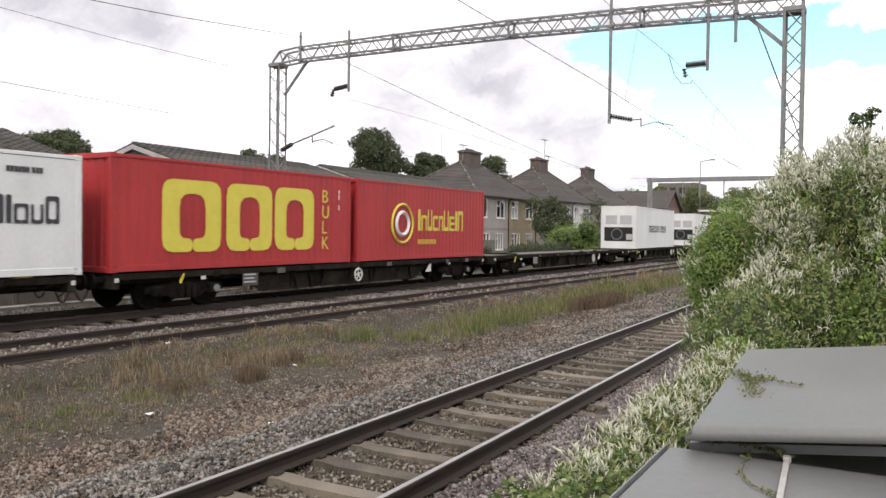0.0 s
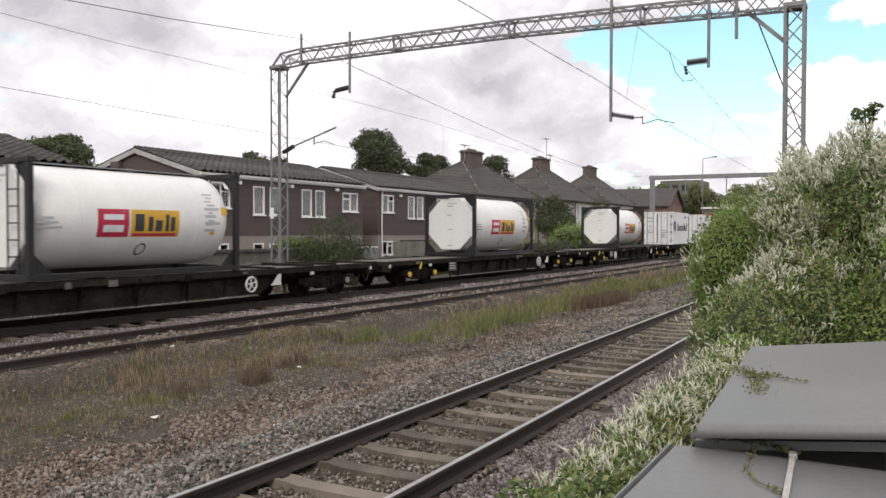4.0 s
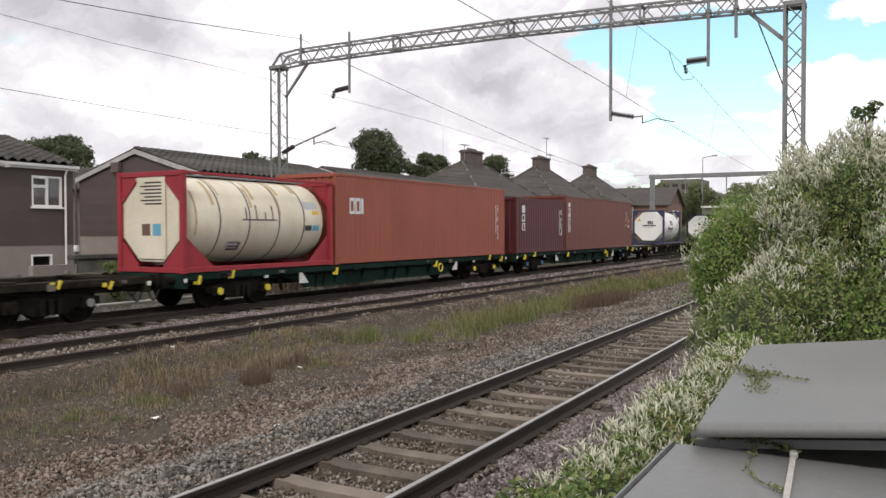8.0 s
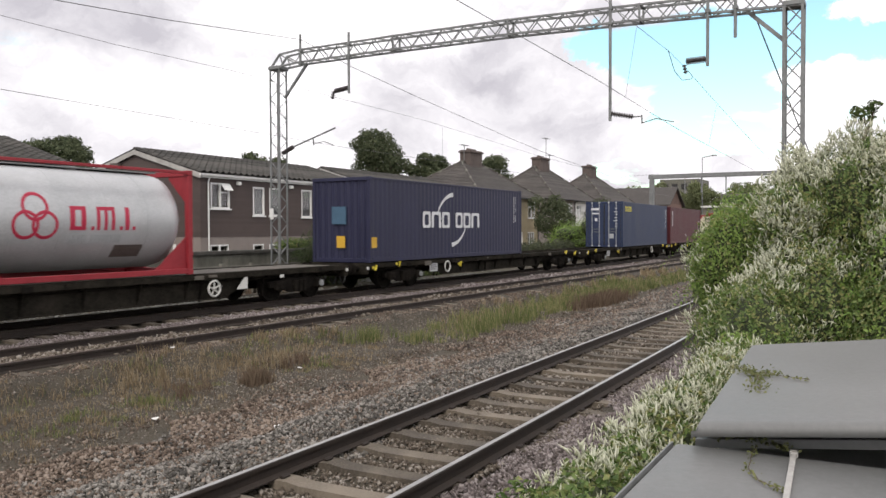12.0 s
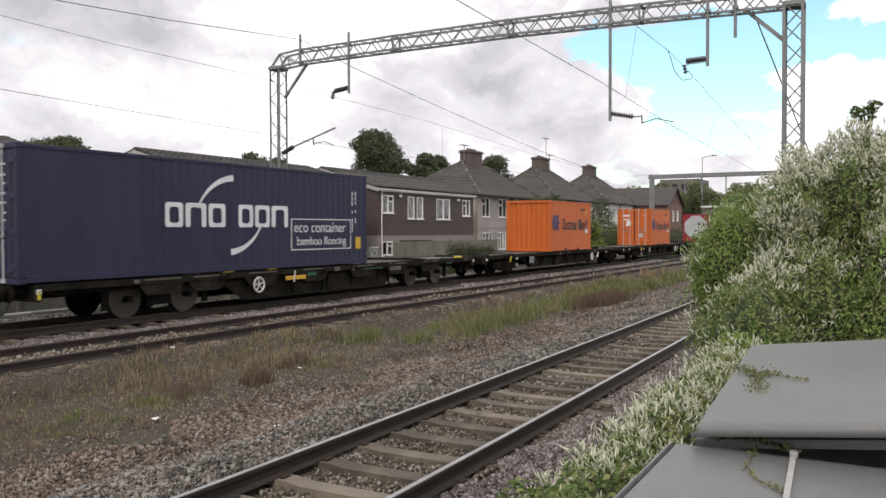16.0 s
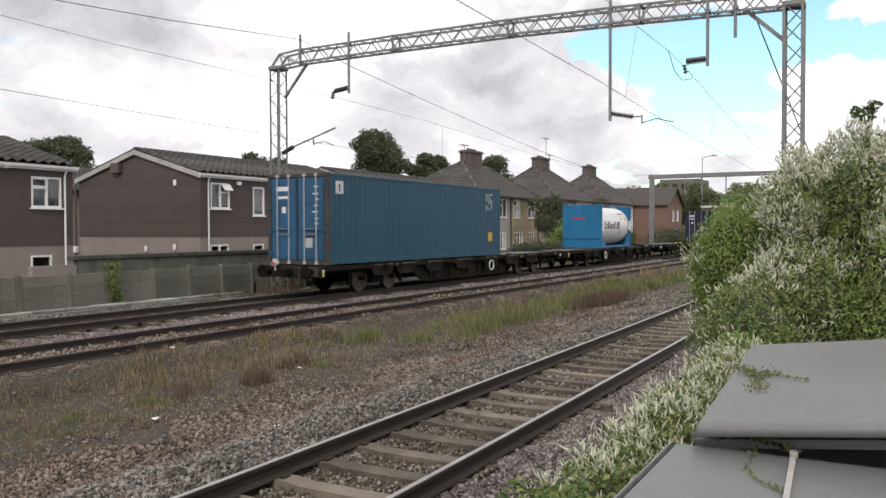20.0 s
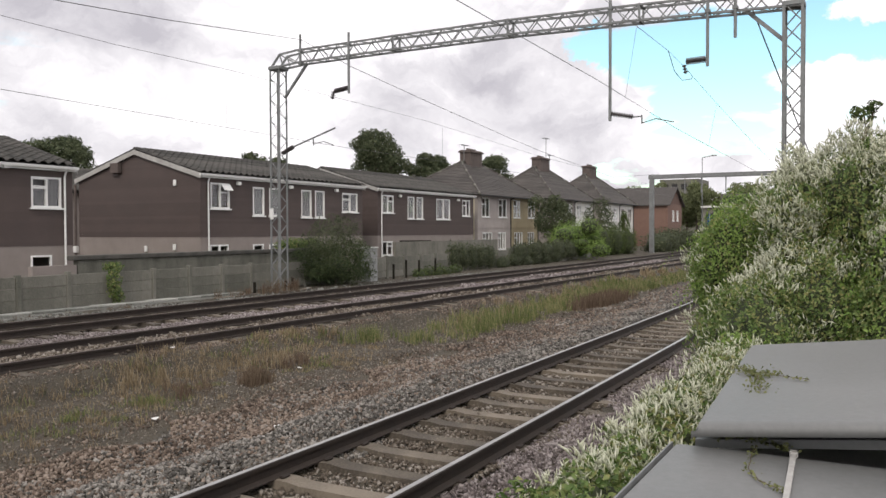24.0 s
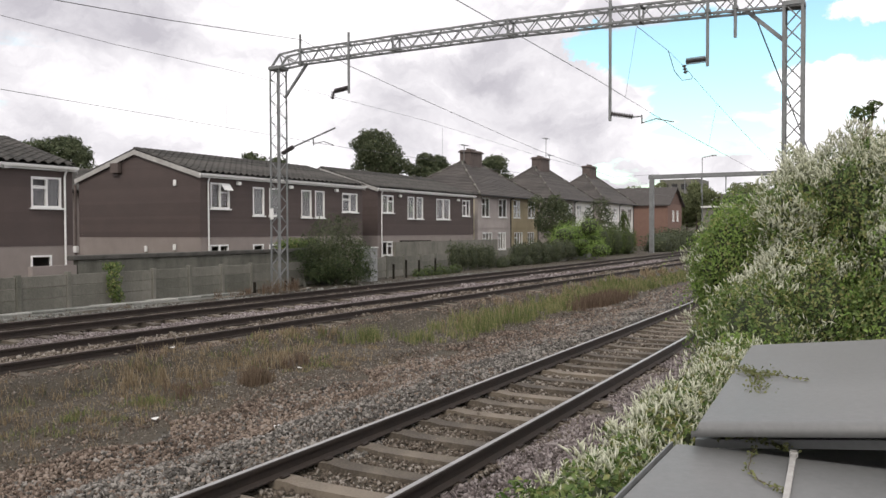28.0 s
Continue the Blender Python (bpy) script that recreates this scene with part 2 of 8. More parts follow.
# ---- mesh helpers ----
class Shape:
    """Vertices and faces that are gathered into one mesh."""

    def __init__(self):
        self.v, self.f = [], []

    def add(self, pts, faces):
        n = len(self.v)
        self.v += [tuple(q) for q in pts]
        self.f += [tuple(i + n for i in f) for f in faces]
        return self

    def box(self, x0, x1, y0, y1, z0, z1, bevel=0.0):
        if bevel:
            b = bevel
            pts, ring = [], []
            for z, i in ((z0, b), (z0 + b, 0), (z1 - b, 0), (z1, b)):
                pts += [(x0 + b + i, y0 + i, z), (x1 - b - i, y0 + i, z), (x1 - i, y0 + b + i, z), (x1 - i, y1 - b - i, z),
                        (x1 - b - i, y1 - i, z), (x0 + b + i, y1 - i, z), (x0 + i, y1 - b - i, z), (x0 + i, y0 + b + i, z)]
            fc = [tuple(range(7, -1, -1)), tuple(range(24, 32))]
            for k in range(3):
                for j in range(8):
                    fc.append((k * 8 + j, k * 8 + (j + 1) % 8, k * 8 + 8 + (j + 1) % 8, k * 8 + 8 + j))
            return self.add(pts, fc)
        return self.add([(x0, y0, z0), (x1, y0, z0), (x1, y1, z0), (x0, y1, z0), (x0, y0, z1), (x1, y0, z1), (x1, y1, z1), (x0, y1, z1)],
                        [(3, 2, 1, 0), (4, 5, 6, 7), (0, 1, 5, 4), (1, 2, 6, 5), (2, 3, 7, 6), (3, 0, 4, 7)])

    def rod(self, a, b, r, n=8, r2=None):
        a, b = Vector(a), Vector(b)
        w = (b - a).normalized()
        s = w.orthogonal().normalized()
        t = w.cross(s)
        r2 = r if r2 is None else r2
        pts = [a + (s * math.cos(k * math.tau / n) + t * math.sin(k * math.tau / n)) * r for k in range(n)]
        pts += [b + (s * math.cos(k * math.tau / n) + t * math.sin(k * math.tau / n)) * r2 for k in range(n)]
        fc = [(k, (k + 1) % n, n + (k + 1) % n, n + k) for k in range(n)]
        return self.add(pts, fc + [tuple(range(n - 1, -1, -1)), tuple(range(n, 2 * n))])

    def bar(self, a, b, w, h, up=(0, 0, 1)):
        """A square bar from a to b."""
        a, b = Vector(a), Vector(b)
        d = (b - a).normalized()
        s = d.cross(Vector(up))
        s = s.normalized() if s.length > 1e-5 else d.orthogonal().normalized()
        t = s.cross(d)
        pts = [q + s * i * w / 2 + t * j * h / 2 for q in (a, b) for i, j in ((-1, -1), (1, -1), (1, 1), (-1, 1))]
        return self.add(pts, [(3, 2, 1, 0), (4, 5, 6, 7), (0, 1, 5, 4), (1, 2, 6, 5), (2, 3, 7, 6), (3, 0, 4, 7)])

    def extrude(self, outline, axis, c0, c1):
        """A flat outline (pairs) drawn out along an axis. For y the pairs are x, z; for x: y, z; for z: x, y."""
        n = len(outline)

        def at(q, c):
            return {"x": (c, q[0], q[1]), "y": (q[0], c, q[1]), "z": (q[0], q[1], c)}[axis]
        pts = [at(q, c0) for q in outline] + [at(q, c1) for q in outline]
        fc = [(k, (k + 1) % n, n + (k + 1) % n, n + k) for k in range(n)]
        return self.add(pts, fc + [tuple(range(n - 1, -1, -1)), tuple(range(n, 2 * n))])

    def lathe(self, profile, centre, axis="x", n=32):
        """A profile of (along, radius) turned round an axis through centre."""
        c = Vector(centre)
        pts = []
        for s, r in profile:
            for k in range(n):
                ca, sa = math.cos(k * math.tau / n) * r, math.sin(k * math.tau / n) * r
                pts.append(c + Vector({"x": (s, ca, sa), "y": (sa, s, ca), "z": (ca, sa, s)}[axis]))
        fc = [(i * n + k, i * n + (k + 1) % n, (i + 1) * n + (k + 1) % n, (i + 1) * n + k) for i in range(len(profile) - 1) for k in range(n)]
        m = (len(profile) - 1) * n
        return self.add(pts, fc + [tuple(range(n - 1, -1, -1)), tuple(range(m, m + n))])

    def ring(self, centre, radius, tube, axis="y", n=24, k=6):
        c = Vector(centre)
        pts = []
        for i in range(n):
            a = i * math.tau / n
            for j in range(k):
                b = j * math.tau / k
                r, s = radius + tube * math.cos(b), tube * math.sin(b)
                pts.append(c + Vector({"y": (r * math.cos(a), s, r * math.sin(a)), "x": (s, r * math.cos(a), r * math.sin(a)),
                                       "z": (r * math.cos(a), r * math.sin(a), s)}[axis]))
        fc = [(i * k + j, ((i + 1) % n) * k + j, ((i + 1) % n) * k + (j + 1) % k, i * k + (j + 1) % k) for i in range(n) for j in range(k)]
        return self.add(pts, fc)

    def mesh(self, name, smooth=False):
        me = bpy.data.meshes.new(name)
        me.from_pydata(self.v, [], self.f)
        b = bmesh.new()
        b.from_mesh(me)
        bmesh.ops.recalc_face_normals(b, faces=b.faces)
        b.to_mesh(me)
        b.free()
        if smooth:
            me.shade_smooth()
            me.set_sharp_from_angle(angle=radians(38))
        return me


def part(name, shape, material, parent=None, label="", smooth=False):
    me = shape if isinstance(shape, bpy.types.Mesh) else shape.mesh(name, smooth)
    if not me.materials:
        me.materials.append(material)
    ob = new(name, me)
    ob.parent = parent
    if label:
        ob["label"] = label
    return ob


def thing(name, label, category, group="", kind="", at=None):
    ob = new(name)
    ob.empty_display_size = 0.3
    tagged(ob, label, category, group, kind)
    if at is not None:
        ob.matrix_basis = at
    return ob


# ---- plan: x along the line, y across it away from the camera, z up from the near rails ----
def bend(x):
    """Sideways drift of the two far tracks; they run straight again towards the distance."""
    if x <= 0:
        return 0.0
    u = min(x, 62.0)
    d = min(max(x - 62.0, 0.0), 16.0)
    return -0.000786 * u * u + 1.0496e-5 * u ** 3 + BEND_END * (d - d * d / 32)


def bend_slope(x):
    if x > 62:
        return BEND_END * max(0.0, 1 - (x - 62) / 16)
    return 0.0 if x <= 0 else -0.001572 * x + 3.149e-5 * x ** 2


BEND_END = -0.001572 * 62 + 3.149e-5 * 62 ** 2     # slope where the easing begins


def near_bend(x):
    return 0.000197 * x * abs(x) if x > 0 else 0.0


Y_NEAR, Y_MID, Y_FAR, Z_MID, Z_FAR = 4.22, 13.19, 16.67, 0.018, 0.083

# ---- ground ----
def smooth(a, b, v):
    u = min(1.0, max(0.0, (v - a) / (b - a)))
    return u * u * (3 - 2 * u)


def ground_z(x, y):
    dn = abs(y - Y_NEAR - near_bend(x))
    yy = y - bend(x)
    z = -0.42 + 0.05 * noise.noise((x * 0.35, y * 0.5, 3.0)) + 0.02 * noise.noise((x * 1.7, y * 1.7, 5.0))
    z += (0.20 if y > Y_NEAR else 0.18) * (1 - smooth(1.6, 3.0, dn))
    z -= 0.014 * (1 - smooth(0.75, 0.9, dn))
    z += 0.075 * smooth(0.75, 0.95, dn) * (1 - smooth(1.8, 2.7, dn))
    z += 0.27 * smooth(10.9, 11.8, yy)
    z += 0.05 * smooth(18.4, 19.6, yy)
    return z


def make_ground():
    def steps(near, far, first, grow):
        out, v, d = [], near, first
        while v < far:
            out.append(v)
            d *= grow
            v += d
        return out + [far]
    xs = [-v for v in reversed(steps(3, 2500, 0.5, 1.12))] + [i * 0.45 for i in range(-6, 180)] + steps(81, 3000, 0.5, 1.12)
    ys = [-v for v in reversed(steps(1.2, 2500, 0.3, 1.15))] + [-1 + i * 0.22 for i in range(0, 104)] + steps(22, 3000, 0.3, 1.15)
    v = [(x, y, ground_z(x, y) if -60 < x < 150 and -10 < y < 60 else -0.12 if y > 11 else -0.42) for y in ys for x in xs]
    n = len(xs)
    f = [(j * n + i, j * n + i + 1, (j + 1) * n + i + 1, (j + 1) * n + i) for j in range(len(ys) - 1) for i in range(n - 1)]
    me = bpy.data.meshes.new("ground")
    me.from_pydata(v, [], f)
    me.shade_smooth()
    me.materials.append(GROUND)
    tagged(new("ground", me), "brown dirt and cinder ground of a railway", "ground", kind="structure")


make_ground()


# ---- tracks ----
RAIL = [(-0.07, -0.158), (0.07, -0.158), (0.07, -0.147), (0.012, -0.125), (0.010, -0.045), (0.036, -0.034), (0.036, -0.004), (0.028, 0.0),
        (-0.028, 0.0), (-0.036, -0.004), (-0.036, -0.034), (-0.010, -0.045), (-0.012, -0.125), (-0.07, -0.147)]


def swept(line, outline):
    """An outline (across, up) drawn along a plan line of (x, y, z, slope)."""
    s, n = Shape(), len(outline)
    pts = []
    for x, y, z, k in line:
        c = math.hypot(1, k)
        pts += [(x - a * k / c, y + a / c, z + b) for a, b in outline]
    fc = [(i * n + j, i * n + (j + 1) % n, (i + 1) * n + (j + 1) % n, (i + 1) * n + j) for i in range(len(line) - 1) for j in range(n)]
    return s.add(pts, fc)


def make_track(label, yc, zc, curve, x0, x1, spacing, sleeper_from, sleeper_to, group, head):
    t = thing("railway_track", label, "track", group, "structure")
    xs = [x0 + i * (-40.0 - x0) / 6 for i in range(6)] * (x0 < -41) + [max(x0, -40.0) + i * (min(x1, 140) - max(x0, -40.0)) / 100 for i in range(101)] + [140 + i * (x1 - 140) / 10 for i in range(1, 11)] * (x1 > 141)
    for side in (-1, 1):
        line = [(x, yc + curve(x) + side * 0.7525, zc, (curve(x + 0.5) - curve(x - 0.5))) for x in xs]
        rail = part("rail", swept(line, RAIL), RUST, t, "rust-brown steel rail")
        part("railhead", swept(line, [(-0.025, 0.001), (0.025, 0.001), (0.022, 0.004), (-0.022, 0.004)]), head, rail, "worn running surface")
    sl = Shape()
    sl.extrude([(-1.25, -0.36), (1.25, -0.36), (1.25, -0.175), (0.95, -0.155), (0.55, -0.155), (0.4, -0.175), (-0.4, -0.175), (-0.55, -0.155), (-0.95, -0.155), (-1.25, -0.175)],
               "x", -0.105, 0.105)
    me = sl.mesh("sleeper")
    clip = Shape()
    for d in (-0.10, 0.10):
        clip.box(-0.055, 0.055, d - 0.03, d + 0.03, -0.156, -0.128, 0.01)
    cm = clip.mesh("rail_clip")
    x = sleeper_from
    while x < sleeper_to:
        s = part("sleeper", me, SLEEPER, t)
        s.matrix_basis = pose(x, yc + curve(x), zc + 0.006 * noise.noise((x, yc, 0)), 0, 0, math.degrees(math.atan(curve(x + .5) - curve(x - .5))) + 0.5 * noise.noise((x * 3, 0, yc)))
        if x < 22:
            for side in (-1, 1):
                c = part("rail_clip", cm, RUST, s)
                c.matrix_basis = pose(0, side * 0.7525, 0)
        x += spacing
    return t


make_track("near running line of rusty rails with shiny heads on concrete sleepers in ballast", Y_NEAR, 0.0, near_bend, -12, 90, 0.66, 3.19, 60, "running lines", SHINE)
make_track("middle line of brown rusty rails half buried in ballast", Y_MID, Z_MID, bend, -30, 140, 0.70, 6.0, 60, "running lines", DULLHEAD)
make_track("far running line of brown rusty rails beside the fence", Y_FAR, Z_FAR, bend, -360, 640, 0.70, 6.0, 60, "running lines", DULLHEAD)


# ---- overhead line ----
def lattice(s, a, b, wx, wy, bays, leg=0.06, web=0.03):
    """Four legs and zigzag lacing between two points; wx, wy: sides across."""
    a, b = Vector(a), Vector(b)
    d = (b - a).normalized()
    u = Vector((1, 0, 0)) if abs(d.x) < 0.5 else Vector((0, 1, 0))
    w = d.cross(u)
    cs = [u * i * wx / 2 + w * j * wy / 2 for i, j in ((-1, -1), (1, -1), (1, 1), (-1, 1))]
    for c in cs:
        s.bar(a + c, b + c, leg, leg, u)
    for k in range(bays):
        p, q = a.lerp(b, k / bays), a.lerp(b, (k + 1) / bays)
        for i in range(4):
            c0, c1 = cs[i], cs[(i + 1) % 4]
            if (k + i) % 2:
                c0, c1 = c1, c0
            s.bar(p + c0, q + c1, web * 1.25, web * 0.6, u)
    return s


XG = 23.33


def insulator(s, a, b, r=0.07, sheds=9):
    """One turned body with sheds along it."""
    a, b = Vector(a), Vector(b)
    w = (b - a).normalized()
    p, q = w.orthogonal().normalized(), w.cross(w.orthogonal().normalized())
    prof = [(0.0, r * 0.45)]
    for k in range(sheds):
        u, h = (k + 0.5) / sheds, 0.22 / sheds
        prof += [(u - h * 1.3, r * 0.45), (u - h, r), (u + h * 0.3, r), (u + h, r * 0.45)]
    prof.append((1.0, r * 0.45))
    n, pts = 12, []
    for u, rad in prof:
        c = a.lerp(b, u)
        pts += [c + (p * math.cos(k * math.tau / n) + q * math.sin(k * math.tau / n)) * rad for k in range(n)]
    fc = [(i * n + k, i * n + (k + 1) % n, (i + 1) * n + (k + 1) % n, (i + 1) * n + k) for i in range(len(prof) - 1) for k in range(n)]
    m = (len(prof) - 1) * n
    return s.add(pts, fc + [tuple(range(n - 1, -1, -1)), tuple(range(m, m + n))])


def make_gantry():
    g = thing("catenary_gantry", "grey galvanised lattice portal gantry carrying overhead wires over the tracks", "gantry")
    yl, yr = 19.7, 2.25
    lm = part("left_mast", lattice(Shape(), (XG, yl, -0.3), (XG, yl, 8.1), 0.41, 0.41, 22, 0.05, 0.018), GALV, g)
    rm = part("right_mast", lattice(Shape(), (XG, yr, -0.5), (XG, yr, 8.06), 0.45, 0.45, 17, 0.075, 0.026), GALV, g)
    part("mast_foot", Shape().box(XG - 0.4, XG + 0.4, yl - 0.4, yl + 0.4, -0.4, -0.02, 0.03), CONC, g)
    part("mast_foot", Shape().box(XG - 0.4, XG + 0.4, yr - 0.4, yr + 0.4, -0.7, -0.3, 0.03), CONC, g)
    part("mast_cap", Shape().box(XG - 0.27, XG + 0.27, yl - 0.27, yl + 0.27, 8.0, 8.14, 0.02), GALV, lm)
    part("mast_cap", Shape().box(XG - 0.27, XG + 0.27, yr - 0.27, yr + 0.27, 7.98, 8.12, 0.02), GALV, rm)
    bay = [(18.75, 8.38), (14.6, 8.41), (10.4, 8.41), (6.3, 8.33), (2.05, 8.20)]
    for (y0, z0), (y1, z1) in zip(bay, bay[1:]):
        part("beam_section", lattice(Shape(), (XG, y0, z0), (XG, y1, z1), 0.42, 0.44, 11, 0.06, 0.026), GALV, g)
        part("joint_frame", Shape().box(XG - 0.25, XG + 0.25, y1 - 0.025, y1 + 0.025, z1 - 0.26, z1 - 0.20).box(XG - 0.25, XG + 0.25, y1 - 0.025, y1 + 0.025, z1 + 0.20, z1 + 0.26)
             .box(XG - 0.25, XG - 0.19, y1 - 0.025, y1 + 0.025, z1 - 0.2, z1 + 0.2).box(XG + 0.19, XG + 0.25, y1 - 0.025, y1 + 0.025, z1 - 0.2, z1 + 0.2), GALV, g)
    # sloping shoulder down to the far mast
    for dx in (-0.21, 0.21):
        for (ya, za), (yb, zb), w in (((18.75, 8.59), (19.45, 8.53), 0.06), ((19.45, 8.53), (19.84, 8.1), 0.06), ((18.75, 8.15), (19.4, 8.1), 0.06),
                                      ((19.45, 8.53), (19.3, 8.1), 0.035), ((18.75, 8.15), (19.45, 8.53), 0.035)):
            part("shoulder_bar", Shape().bar((XG + dx, ya, za), (XG + dx, yb, zb), w, w), GALV, g)
    br = Shape()
    br.bar((XG, 19.38, 7.0), (XG, 18.35, 8.15), 0.08, 0.08)
    part("knee_brace", br, GALV, g)
    part("knee_brace", Shape().bar((XG, 2.45, 7.1), (XG, 3.5, 8.1), 0.1, 0.1), GALV, g)
    # drop tubes with their insulators and registration arms
    for y, z0, z1 in ((18.45, 8.0, 9.12), (16.35, 6.86, 8.95), (7.13, 5.29, 9.2), (4.40, 6.60, 8.9), (3.68, 7.30, 8.6)):
        tube = part("drop_tube", Shape().rod((XG - 0.28, y, z0), (XG - 0.28, y, z1), 0.045, 10), GALV, g)
        for zc in (8.06, 8.5):
            part("tube_clamp", Shape().box(XG - 0.34, XG - 0.2, y - 0.07, y + 0.07, zc, zc + 0.07), GALV, tube)
    part("insulator", insulator(Shape(), (XG - 0.28, 16.4, 7.05), (XG - 0.28, 16.95, 6.98), 0.085), INSUL, g)
    part("insulator", insulator(Shape(), (XG - 0.28, 16.98, 6.98), (XG - 0.28, 17.06, 6.72), 0.085, 3), INSUL, g)
    part("insulator", insulator(Shape(), (XG - 0.28, 7.1, 5.5), (XG - 0.28, 6.45, 5.36), 0.07), INSUL, g)
    part("registration_arm", Shape().rod((XG - 0.28, 6.45, 5.36), (XG - 0.28, 6.2, 5.36), 0.02).rod((XG - 0.28, 6.2, 5.40), (XG - 0.28, 6.2, 5.15), 0.02)
         .rod((XG - 0.28, 6.2, 5.17), (XG - 0.28, 5.8, 5.27), 0.015).rod((XG - 0.28, 5.8, 5.27), (XG - 0.28, 5.3, 5.14), 0.015), GALV, g)
    part("insulator", insulator(Shape(), (XG - 0.28, 4.45, 6.8), (XG - 0.28, 4.98, 6.78), 0.1, 11), INSUL, g)
    part("insulator", insulator(Shape(), (XG - 0.28, 5.03, 6.7), (XG - 0.28, 4.98, 6.45), 0.06, 3), INSUL, g)
    # cantilever of the far mast
    part("insulator", insulator(Shape(), (XG - 0.2, 19.35, 4.95), (XG - 0.2, 18.85, 5.16), 0.085), INSUL, g)
    part("cantilever_tube", Shape().rod((XG - 0.2, 18.85, 5.16), (XG - 0.2, 17.0, 5.72), 0.032), GALV, g)
    part("registration_arm", Shape().rod((XG - 0.2, 17.95, 5.44), (XG - 0.2, 17.95, 5.16), 0.025).rod((XG - 0.2, 17.95, 5.2), (XG - 0.2, 17.5, 5.28), 0.016)
         .rod((XG - 0.2, 17.5, 5.28), (XG - 0.2, 17.05, 5.12), 0.016), GALV, g)
    part("guy_rod", Shape().rod((XG, 3.3, 8.1), (XG + 4.5, 2.1, 4.2), 0.018), WIRE, g)
    part("sign_plate", Shape().box(XG - 0.32, XG - 0.29, 19.72, 19.86, 2.55, 2.95), UPVC, g)
    far = thing("catenary_gantry", "distant plain grey steel portal over the tracks beyond the bush", "gantry")
    xf = 78.0
    for y in (20.0, 5.0):
        part("mast", Shape().box(xf - 0.2, xf + 0.2, y - 0.2, y + 0.2, -0.3, 7.0), GALV, far)
    part("beam", Shape().box(xf - 0.2, xf + 0.2, 4.7, 20.3, 7.0, 7.4, 0.03), GALV, far)
    for y in (16.9, 15.4, 13.2, 9.0):
        part("drop_tube", Shape().rod((xf, y, 5.6), (xf, y, 7.0), 0.05), GALV, far)


make_gantry()


def make_wire(name, label, pts, r):
    """A cable through the given places."""
    cu = bpy.data.curves.new(name, "CURVE")
    cu.dimensions, cu.bevel_depth, cu.bevel_resolution = "3D", r, 1
    sp = cu.splines.new("POLY")
    sp.points.add(len(pts) - 1)
    for q, v in zip(sp.points, pts):
        q.co = (*v, 1)
    cu.materials.append(WIRE)
    return tagged(new(name, cu), label, "cable")


# ---- houses ----
def window(parent, x0, x1, z0, z1, y, casements=2, fanlight=-1, curtain=False, opened=False):
    """A white plastic window in a wall that faces the line (-y) at y."""
    w = part("window", Shape().box(x0, x0 + 0.07, y - 0.05, y + 0.05, z0, z1).box(x1 - 0.07, x1, y - 0.05, y + 0.05, z0, z1)
             .box(x0 + 0.07, x1 - 0.07, y - 0.05, y + 0.05, z1 - 0.07, z1).box(x0 + 0.07, x1 - 0.07, y - 0.05, y + 0.05, z0, z0 + 0.07), UPVC, parent, "white plastic-framed window")
    part("window_sill", Shape().box(x0 - 0.06, x1 + 0.06, y - 0.13, y + 0.04, z0 - 0.07, z0 - 0.003), UPVC, w)
    step = (x1 - x0) / casements
    for i in range(casements):
        a, b = x0 + i * step, x0 + (i + 1) * step
        if i:
            part("mullion", Shape().box(a - 0.045, a + 0.045, y - 0.06, y + 0.04, z0 + 0.071, z1 - 0.071), UPVC, w)
        top = z1 - 0.07
        if i == fanlight:
            zt = z1 - (z1 - z0) * 0.36
            part("transom", Shape().box(a + 0.046, b - 0.046, y - 0.06, y + 0.04, zt - 0.035, zt + 0.035), UPVC, w)
            fl = Shape()
            if opened:
                fl.extrude([(y - 0.07, z1 - 0.05), (y - 0.30, zt + 0.10), (y - 0.34, zt + 0.10), (y - 0.11, z1 - 0.05)], "x", a + 0.03, b - 0.03)
            else:
                fl.box(a + 0.05, b - 0.05, y - 0.075, y - 0.062, zt + 0.04, zt + 0.08).box(a + 0.05, b - 0.05, y - 0.075, y - 0.062, z1 - 0.11, z1 - 0.072)
            part("fanlight", fl, UPVC, w)
            top = zt - 0.035
        part("pane", Shape().box(a + 0.047, b - 0.047, y - 0.012, y + 0.002, z0 + 0.072, top), GLASS, w).visible_shadow = False
        if curtain:
            n = max(4, int((b - a) / 0.09))
            cs = Shape()
            pts = []
            for k in range(n + 1):
                xx = a + 0.05 + (b - a - 0.1) * k / n
                pts += [(xx, y + 0.07 + 0.018 * (k % 2), z0 + 0.072), (xx, y + 0.07 + 0.018 * (k % 2), z1 - 0.072)]
            cs.add(pts, [(2 * k, 2 * k + 2, 2 * k + 3, 2 * k + 1) for k in range(n)])
            part("curtain", cs, CURTAIN, w, "pale net curtain")
    return w


def wall_with_holes(x0, x1, y, thick, z0, z1, holes):
    """A wall along x with rectangular openings (x0, x1, z0, z1)."""
    s = Shape()
    xs = sorted({x0, x1, *[h[0] for h in holes], *[h[1] for h in holes]})
    for a, b in zip(xs, xs[1:]):
        cut = sorted([(h[2], h[3]) for h in holes if h[0] < (a + b) / 2 < h[1]])
        z = z0
        for c, d in cut:
            if c > z:
                s.box(a, b, y, y + thick, z, c)
            z = max(z, d)
        if z < z1:
            s.box(a, b, y, y + thick, z, z1)
    return s


